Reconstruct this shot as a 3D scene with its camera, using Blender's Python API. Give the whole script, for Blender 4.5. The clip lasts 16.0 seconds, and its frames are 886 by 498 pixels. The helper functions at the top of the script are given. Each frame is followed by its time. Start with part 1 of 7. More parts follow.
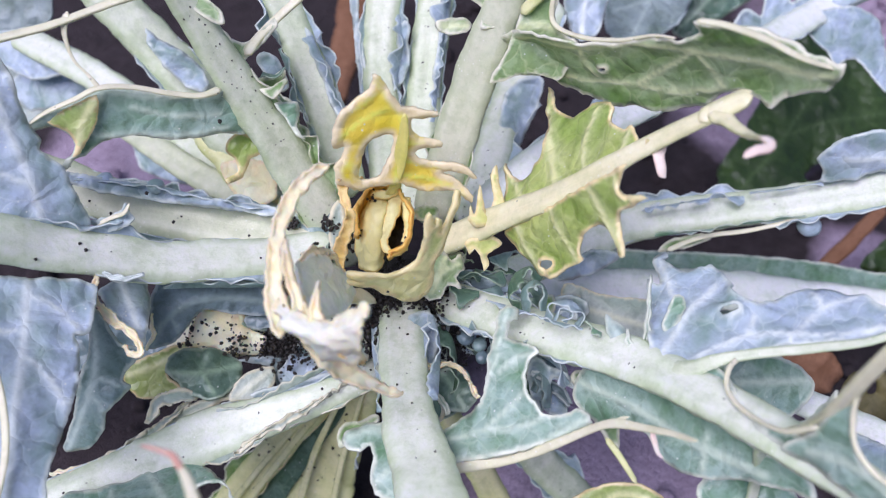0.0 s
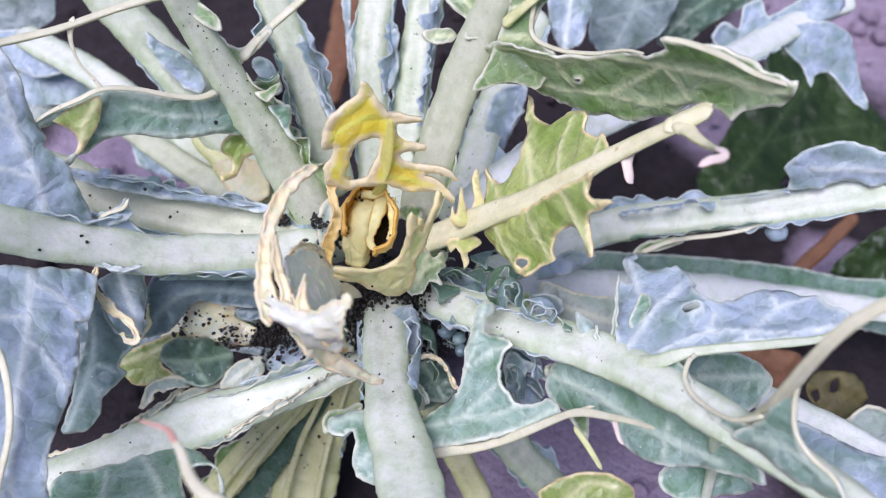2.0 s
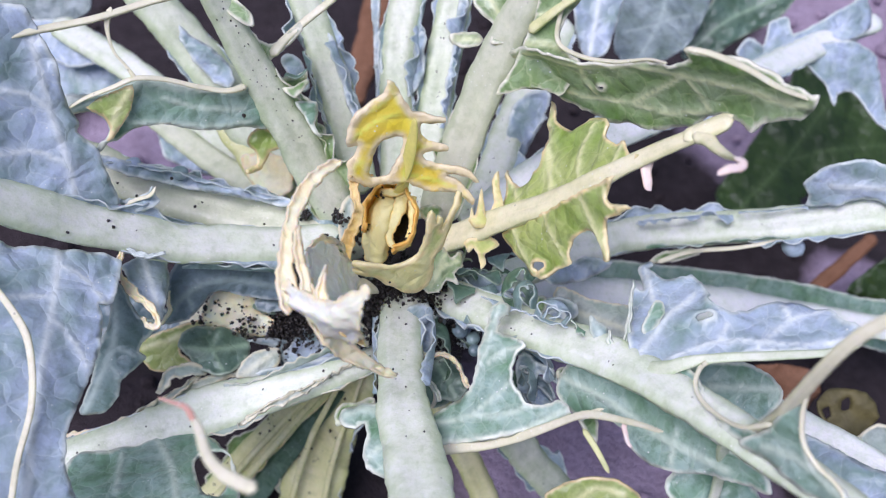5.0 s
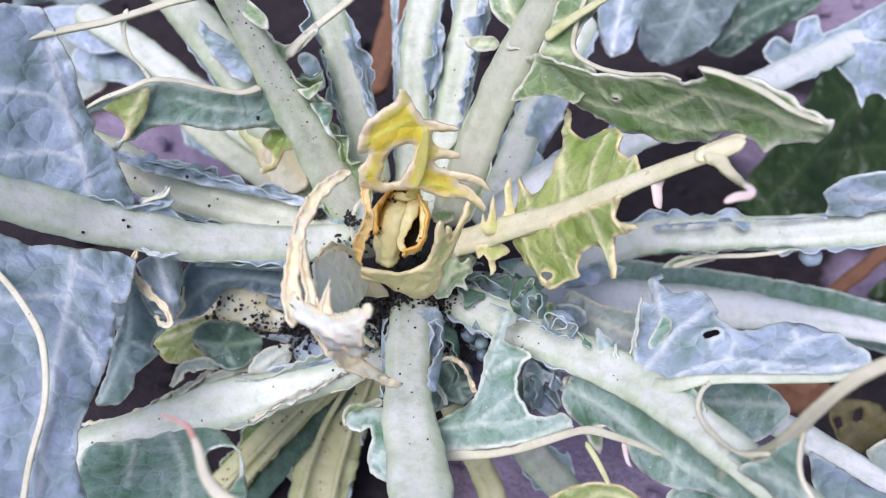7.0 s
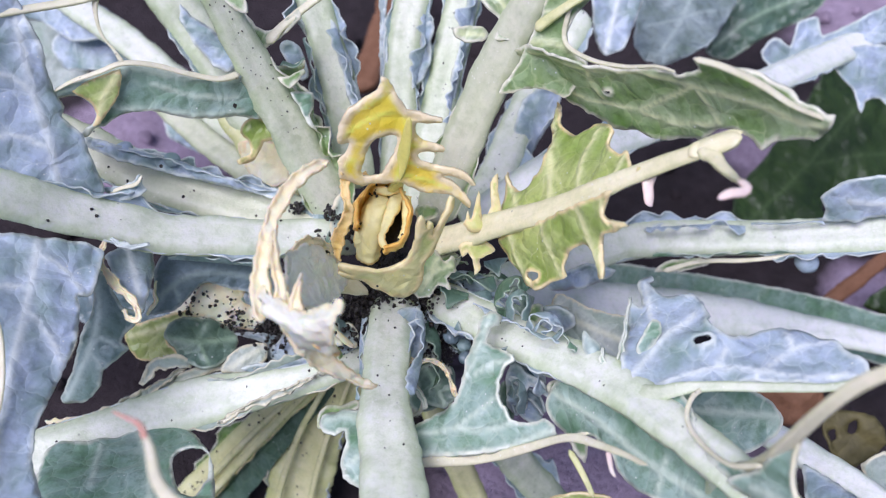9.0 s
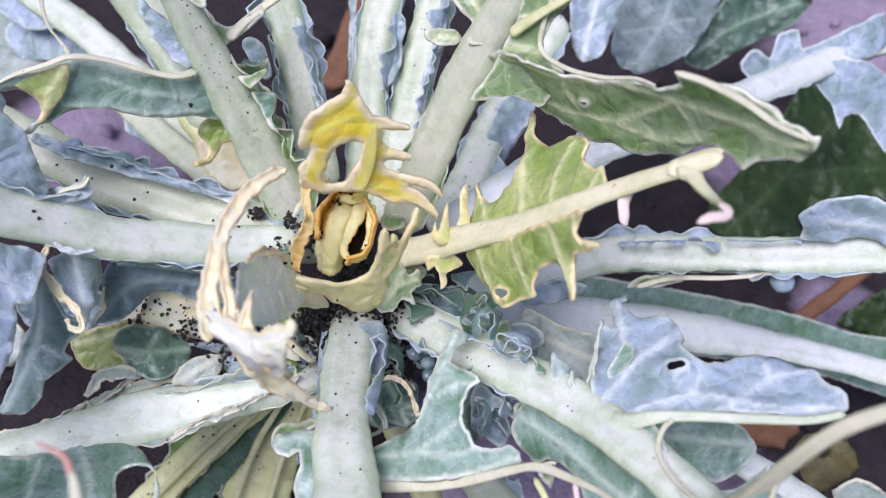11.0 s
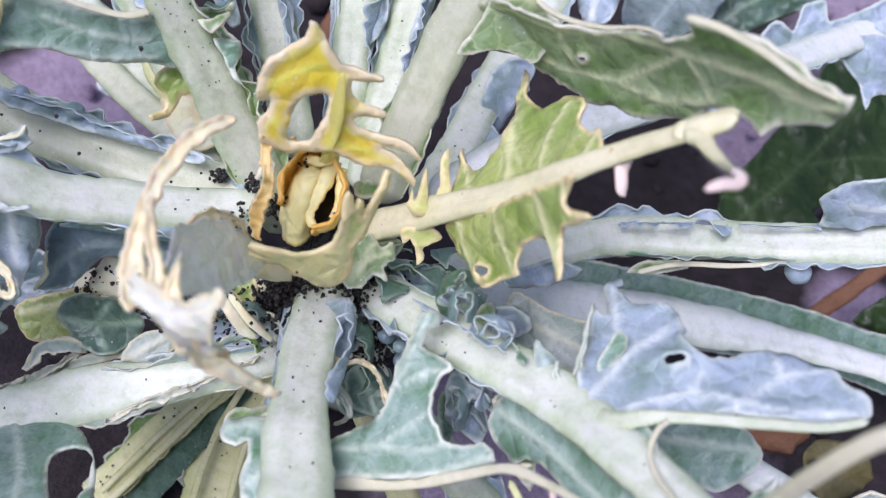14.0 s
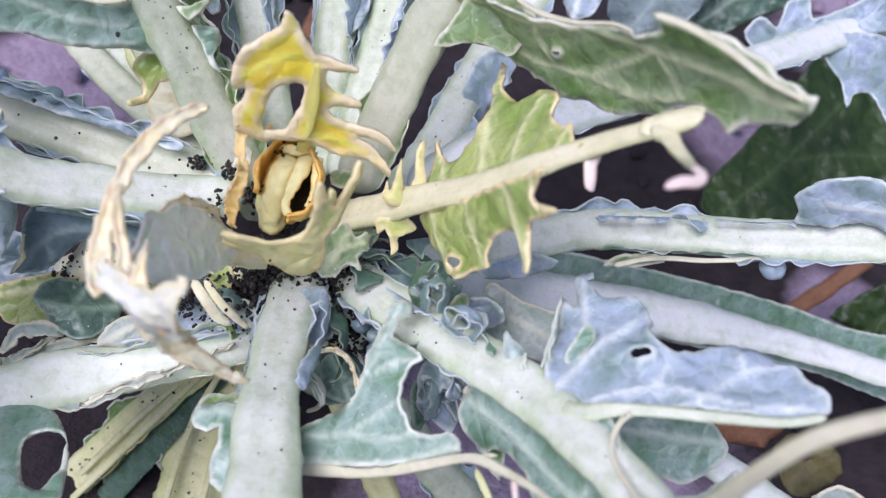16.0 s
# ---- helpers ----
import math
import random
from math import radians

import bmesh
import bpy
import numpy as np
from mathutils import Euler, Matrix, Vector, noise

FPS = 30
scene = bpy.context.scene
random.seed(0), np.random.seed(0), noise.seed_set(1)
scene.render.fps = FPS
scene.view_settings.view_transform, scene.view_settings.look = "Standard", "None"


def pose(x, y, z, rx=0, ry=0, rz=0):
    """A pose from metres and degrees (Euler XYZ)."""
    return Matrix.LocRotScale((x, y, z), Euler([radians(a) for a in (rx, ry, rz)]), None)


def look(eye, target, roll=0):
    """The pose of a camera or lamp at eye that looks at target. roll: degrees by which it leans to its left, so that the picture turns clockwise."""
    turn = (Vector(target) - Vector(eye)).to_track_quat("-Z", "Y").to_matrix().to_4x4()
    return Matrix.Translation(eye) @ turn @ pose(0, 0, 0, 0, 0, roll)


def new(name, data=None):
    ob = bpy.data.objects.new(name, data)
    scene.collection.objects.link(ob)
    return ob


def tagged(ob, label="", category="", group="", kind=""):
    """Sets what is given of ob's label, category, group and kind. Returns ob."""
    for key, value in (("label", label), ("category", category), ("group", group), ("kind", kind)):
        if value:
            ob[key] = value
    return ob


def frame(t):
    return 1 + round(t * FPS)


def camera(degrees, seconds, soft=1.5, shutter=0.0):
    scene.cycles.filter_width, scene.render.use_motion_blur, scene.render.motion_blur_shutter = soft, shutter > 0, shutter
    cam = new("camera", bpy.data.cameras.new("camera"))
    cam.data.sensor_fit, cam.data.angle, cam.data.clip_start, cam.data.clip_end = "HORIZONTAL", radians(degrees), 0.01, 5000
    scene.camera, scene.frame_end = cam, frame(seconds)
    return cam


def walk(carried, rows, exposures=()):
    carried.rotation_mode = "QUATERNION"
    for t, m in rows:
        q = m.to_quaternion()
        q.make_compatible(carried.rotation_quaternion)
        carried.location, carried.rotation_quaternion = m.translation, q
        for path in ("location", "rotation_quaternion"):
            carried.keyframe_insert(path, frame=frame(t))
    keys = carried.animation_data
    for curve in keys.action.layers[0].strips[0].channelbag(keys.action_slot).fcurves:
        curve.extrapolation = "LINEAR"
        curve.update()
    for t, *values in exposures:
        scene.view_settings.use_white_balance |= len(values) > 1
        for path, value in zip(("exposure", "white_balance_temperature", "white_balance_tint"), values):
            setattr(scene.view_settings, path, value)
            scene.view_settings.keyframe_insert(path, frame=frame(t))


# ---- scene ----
cam = camera(56, 16.0, soft=1.15)
ROWS = [
    (0, 0.0264, -0.2129, 0.3951, 40, 0, -0),
    (0.5, 0.0273, -0.2129, 0.397, 39.71, -0.05, -0.02),
    (1, 0.0305, -0.2144, 0.3963, 39.97, 0.23, 0.35),
    (1.5, 0.0284, -0.2205, 0.4019, 39.92, -0.67, -0.09),
    (2, 0.0304, -0.2237, 0.4068, 40.02, -0.96, 0.47),
    (2.5, 0.0289, -0.2244, 0.4081, 40.22, -1.46, 0.81),
    (3, 0.0306, -0.2247, 0.4107, 40.15, -1.39, 1.34),
    (3.5, 0.0299, -0.2261, 0.4111, 40.38, -1.55, 1.61),
    (4, 0.029, -0.2267, 0.4121, 40.37, -1.64, 1.84),
    (4.5, 0.0296, -0.2255, 0.4149, 39.66, -1.65, 2.4),
    (5, 0.03, -0.2288, 0.408, 40.53, -1.66, 3.05),
    (7.5, 0.036, -0.2166, 0.4182, 38.1, -1.06, 5.62),
    (8, 0.0351, -0.2158, 0.4141, 38.21, -1.34, 5.61),
    (8.5, 0.037, -0.2145, 0.4102, 38.4, -1.61, 5.79),
    (9, 0.0397, -0.2131, 0.4061, 38.73, -2.05, 6.08),
    (11.5, 0.0419, -0.1991, 0.3957, 38.55, -4.6, 6.08),
    (12, 0.0452, -0.199, 0.3909, 38.87, -4.6, 6.32),
    (12.5, 0.0476, -0.1984, 0.3884, 38.71, -4.67, 6.55),
    (13, 0.0512, -0.1936, 0.3882, 37.63, -4.54, 7.16),
    (13.5, 0.0494, -0.1895, 0.3808, 37.66, -5.07, 7.32),
    (14, 0.0513, -0.1846, 0.3742, 37.53, -5.08, 7.96),
    (14.5, 0.0518, -0.1823, 0.37, 37.49, -5.5, 8.12),
    (15, 0.0522, -0.1831, 0.3685, 37.66, -6.17, 8.08),
    (15.5, 0.0564, -0.1845, 0.3718, 37.43, -5.95, 8.42),
    (16, 0.0574, -0.1841, 0.3767, 36.65, -5.94, 8.53),
]
walk(cam, [(t, pose(x, y, z, rx, ry, rz)) for t, x, y, z, rx, ry, rz in ROWS], [(0, -0.13, 5580, 25), (16, -0.13, 5580, 25)])
# ---- end of walk
# ---- light
world = bpy.data.worlds.new("sky")
scene.world = world
world.use_nodes = True
wn = world.node_tree
sky = wn.nodes.new("ShaderNodeTexSky")
sky.sky_type, sky.sun_disc, sky.sun_elevation, sky.sun_rotation = "NISHITA", False, radians(61), radians(-145)
sky.air_density, sky.dust_density = 1.0, 3.0
wn.links.new(sky.outputs[0], wn.nodes["Background"].inputs[0])
wn.nodes["Background"].inputs[1].default_value = 0.08
sun = new("sun", bpy.data.lights.new("sun", "SUN"))
sun.data.energy, sun.data.angle, sun.data.color = 3.0, radians(40), (1.0, 0.96, 0.91)
sun.matrix_world = look((-0.32, -0.45, 1.0), (0, 0, 0))
cam.data.dof.use_dof, cam.data.dof.focus_distance, cam.data.dof.aperture_fstop = True, 0.285, 11.0


# ---- materials
def shader(name, rough=0.5):
    m = bpy.data.materials.new(name)
    m.use_nodes = True
    b = m.node_tree.nodes["Principled BSDF"]
    b.inputs["Roughness"].default_value = rough
    return m, m.node_tree, b


def node(t, kind, ins=(), **props):
    n = t.nodes.new(kind)
    for k, v in props.items():
        setattr(n, k, v)
    for k, v in dict(ins).items():
        if isinstance(v, bpy.types.NodeSocket):
            t.links.new(v, n.inputs[k])
        else:
            n.inputs[k].default_value = v
    return n


def rgb(c):
    return (*c, 1.0)


def mix(t, fac, a, b):
    n = t.nodes.new("ShaderNodeMix")
    n.data_type = "RGBA"
    for k, v in ((0, fac), (6, a), (7, b)):
        if isinstance(v, bpy.types.NodeSocket):
            t.links.new(v, n.inputs[k])
        else:
            n.inputs[k].default_value = v if k == 0 else rgb(v)
    return n.outputs[2]


def ramp(t, value, lo, hi):
    n = node(t, "ShaderNodeMapRange", {"Value": value, "From Min": lo, "From Max": hi})
    n.clamp = True
    return n.outputs[0]


def noise_of(t, co, scale, detail=4.0, rough=0.6):
    return node(t, "ShaderNodeTexNoise", {"Vector": co, "Scale": scale, "Detail": detail, "Roughness": rough}).outputs[0]


def times(t, a, b):
    n = node(t, "ShaderNodeMath", operation="MULTIPLY")
    for k, v in ((0, a), (1, b)):
        if isinstance(v, bpy.types.NodeSocket):
            t.links.new(v, n.inputs[k])
        else:
            n.inputs[k].default_value = v
    return n.outputs[0]


def leaf_skin(name, one, two, bloom, vein, rim, rough=0.52, wax=0.5, thin=0.3, net=0.3, grit=1.0, blotch=0.42):
    """A leaf's skin; thin: how much light soaks through the blade."""
    m, t, b = shader(name, rough)
    co = node(t, "ShaderNodeTexCoord").outputs["Object"]
    uv = node(t, "ShaderNodeUVMap").outputs[0]
    big, fine = noise_of(t, co, 32, 4, 0.55), noise_of(t, co, 420, 4, 0.7)
    c = mix(t, ramp(t, big, 0.40, 0.60), one, two)
    ha = node(t, "ShaderNodeAttribute", attribute_name="halo").outputs["Fac"]
    # waxy bloom, rubbed off in places
    w = times(t, ramp(t, noise_of(t, co, 75, 3, 0.55), 0.34, 0.66), wax)
    c = mix(t, w, c, bloom)
    # paler beside the veins, and a faint lengthwise mottling
    c = mix(t, times(t, ramp(t, ha, 0.05, 0.95), 0.45), c, tuple(0.55 * v + 0.45 * u for u, v in zip(bloom, vein)))
    # blotches where the bloom is rubbed off
    c = mix(t, times(t, ramp(t, noise_of(t, co, 210, 4, 0.65), 0.48, 0.66), blotch), c, tuple(v * 0.62 for v in one))
    # net of small veins, each mesh a little puckered
    shift = node(t, "ShaderNodeVectorMath", {0: node(t, "ShaderNodeTexNoise", {"Vector": co, "Scale": 130.0}).outputs["Color"], "Scale": 0.006}, operation="SCALE")
    warp = node(t, "ShaderNodeVectorMath", {0: uv, 1: shift.outputs[0]}, operation="ADD")
    vo = node(t, "ShaderNodeTexVoronoi", {"Vector": warp.outputs[0], "Scale": 130.0}, feature="DISTANCE_TO_EDGE")
    line = times(t, times(t, ramp(t, vo.outputs[0], 0.06, 0.0), ramp(t, big, 0.3, 0.6)), net)
    c = mix(t, line, c, vein)
    va = node(t, "ShaderNodeAttribute", attribute_name="vein").outputs["Fac"]
    ra = node(t, "ShaderNodeAttribute", attribute_name="rim").outputs["Fac"]
    c = mix(t, times(t, ramp(t, va, 0.1, 0.8), 0.92), c, vein)
    # specks of dried wax and grit
    sp = node(t, "ShaderNodeTexVoronoi", {"Vector": co, "Scale": 360.0})
    c = mix(t, times(t, times(t, ramp(t, sp.outputs["Distance"], 0.13, 0.08), ramp(t, noise_of(t, co, 60, 2), 0.53, 0.60)), grit), c, (0.75, 0.77, 0.72))
    worn = ramp(t, noise_of(t, co, 95, 4, 0.6), 0.28, 0.48)
    c = mix(t, times(t, times(t, ramp(t, ra, 0.25, 0.8), worn), 0.9), c, rim)
    c = mix(t, times(t, ramp(t, fine, 0.45, 0.8), 0.14), c, tuple(v * 0.45 for v in one))
    t.links.new(c, b.inputs["Base Color"])
    t.links.new(node(t, "ShaderNodeMapRange", {"Value": fine, "To Min": rough - 0.2, "To Max": rough + 0.08}).outputs[0], b.inputs["Roughness"])
    b.inputs["Specular IOR Level"].default_value = 0.55
    h1 = node(t, "ShaderNodeMath", {0: times(t, ramp(t, vo.outputs[0], 0.0, 0.3), 0.4), 1: noise_of(t, co, 110, 3, 0.5)}, operation="ADD").outputs[0]
    hs = node(t, "ShaderNodeMath", {0: h1, 1: times(t, fine, 0.1)}, operation="ADD")
    bp = node(t, "ShaderNodeBump", {"Height": hs.outputs[0], "Strength": 0.6, "Distance": 0.0015})
    t.links.new(bp.outputs[0], b.inputs["Normal"])
    b.inputs["Subsurface Weight"].default_value = thin
    b.inputs["Subsurface Radius"].default_value = (0.0006, 0.0005, 0.0003) if thin > 0.75 else (0.0013, 0.0013, 0.0011)
    b.inputs["Subsurface Scale"].default_value = 1.0
    return m


def stalk_skin(name, pale, side, streak, rough=0.36, dirt=0.5):
    m, t, b = shader(name, rough)
    co = node(t, "ShaderNodeTexCoord").outputs["Object"]
    uv = node(t, "ShaderNodeUVMap").outputs[0]
    st = noise_of(t, node(t, "ShaderNodeMapping", {"Vector": uv, "Scale": (5.0, 26.0, 1.0)}).outputs[0], 1.0, 5, 0.6)
    big, mid, fine = noise_of(t, co, 50, 4, 0.6), noise_of(t, co, 150, 5, 0.65), noise_of(t, co, 620, 4, 0.7)
    ed = node(t, "ShaderNodeAttribute", attribute_name="edge").outputs["Fac"]
    c = mix(t, ramp(t, big, 0.35, 0.68), pale, side)
    # greener edges, with the shade on the stalk's sides painted in as well
    c = mix(t, times(t, ramp(t, ed, 0.55, 1.0), 0.75), c, tuple(v * 0.6 + w * 0.4 for v, w in zip(streak, side)))
    c = mix(t, times(t, ramp(t, st, 0.50, 0.75), 0.16), c, streak)
    c = mix(t, times(t, ramp(t, mid, 0.50, 0.68), 0.32), c, tuple(v * 0.78 for v in streak))
    c = mix(t, times(t, ramp(t, mid, 0.46, 0.30), 0.5), c, tuple(min(0.9, v * 1.12) for v in pale))
    sp = node(t, "ShaderNodeTexVoronoi", {"Vector": co, "Scale": 260.0})
    c = mix(t, times(t, times(t, ramp(t, sp.outputs["Distance"], 0.12, 0.07), ramp(t, noise_of(t, co, 45, 2), 0.54, 0.62)), dirt), c, (0.06, 0.06, 0.035))
    sp2 = node(t, "ShaderNodeTexVoronoi", {"Vector": co, "Scale": 480.0})
    c = mix(t, times(t, times(t, ramp(t, sp2.outputs["Distance"], 0.18, 0.10), ramp(t, noise_of(t, co, 60, 2), 0.5, 0.58)), 0.6), c, (0.92, 0.92, 0.88))
    c = mix(t, times(t, ramp(t, fine, 0.48, 0.75), 0.3), c, streak)
    t.links.new(c, b.inputs["Base Color"])
    b.inputs["Subsurface Weight"].default_value = 0.5
    b.inputs["Subsurface Radius"].default_value = (0.0022, 0.0024, 0.0018)
    hs = node(t, "ShaderNodeMath", {0: times(t, st, 0.2), 1: times(t, mid, 0.7)}, operation="ADD")
    hs = node(t, "ShaderNodeMath", {0: hs.outputs[0], 1: times(t, fine, 0.12)}, operation="ADD")
    bp = node(t, "ShaderNodeBump", {"Height": hs.outputs[0], "Strength": 0.45, "Distance": 0.0014})
    t.links.new(bp.outputs[0], b.inputs["Normal"])
    t.links.new(node(t, "ShaderNodeMapRange", {"Value": fine, "To Min": rough - 0.1, "To Max": rough + 0.15}).outputs[0], b.inputs["Roughness"])
    return m


# sunlight painted on the soil: x, y and radius of each patch
SUNLIT_PATCHES = [(0.124, -0.032, 0.09), (-0.198, 0.193, 0.06), (0.400, 0.408, 0.12), (0.253, 0.246, 0.05), (0.287, 0.114, 0.03)]


def soil_skin(name):
    """Garden soil: pale where sunlit, dark in uneven shade, both put into the colour."""
    m, t, b = shader(name, 0.95)
    co = node(t, "ShaderNodeTexCoord").outputs["Object"]
    n1, n2, n3 = noise_of(t, co, 14, 5, 0.6), noise_of(t, co, 70, 6, 0.65), noise_of(t, co, 420, 4, 0.7)
    # sunlit patches painted on soil dark as in shade: centre and radius of each
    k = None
    for x, y, r in SUNLIT_PATCHES:
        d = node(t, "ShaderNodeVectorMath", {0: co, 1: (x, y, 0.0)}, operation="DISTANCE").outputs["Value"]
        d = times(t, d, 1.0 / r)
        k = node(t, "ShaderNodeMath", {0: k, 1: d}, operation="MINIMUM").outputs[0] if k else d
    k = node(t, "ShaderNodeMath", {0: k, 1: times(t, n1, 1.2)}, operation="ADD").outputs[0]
    sunlit = mix(t, ramp(t, n2, 0.3, 0.7), (0.60, 0.47, 0.60), (0.42, 0.32, 0.40))
    shaded = mix(t, ramp(t, n2, 0.3, 0.7), (0.055, 0.04, 0.044), (0.02, 0.014, 0.014))
    c = mix(t, ramp(t, k, 1.4, 1.8), sunlit, shaded)
    c = mix(t, times(t, ramp(t, n3, 0.45, 0.8), 0.5), c, (0.05, 0.035, 0.035))
    t.links.new(c, b.inputs["Base Color"])
    hs = node(t, "ShaderNodeMath", {0: n2, 1: times(t, n3, 0.4)}, operation="ADD")
    bp = node(t, "ShaderNodeBump", {"Height": hs.outputs[0], "Strength": 1.0, "Distance": 0.006})
    t.links.new(bp.outputs[0], b.inputs["Normal"])
    return m


def plain_skin(name, one, two, scale=80.0, rough=0.7, bump=0.5, dist=0.002, third=None):
    m, t, b = shader(name, rough)
    co = node(t, "ShaderNodeTexCoord").outputs["Object"]
    n1, n2 = noise_of(t, co, scale, 6, 0.65), noise_of(t, co, scale * 7, 4, 0.7)
    c = mix(t, ramp(t, n1, 0.3, 0.7), one, two)
    c = mix(t, times(t, ramp(t, n2, 0.45, 0.8), 0.5), c, third or tuple(v * 0.5 for v in one))
    t.links.new(c, b.inputs["Base Color"])
    hs = node(t, "ShaderNodeMath", {0: n1, 1: times(t, n2, 0.4)}, operation="ADD")
    bp = node(t, "ShaderNodeBump", {"Height": hs.outputs[0], "Strength": bump, "Distance": dist})
    t.links.new(bp.outputs[0], b.inputs["Normal"])
    return m


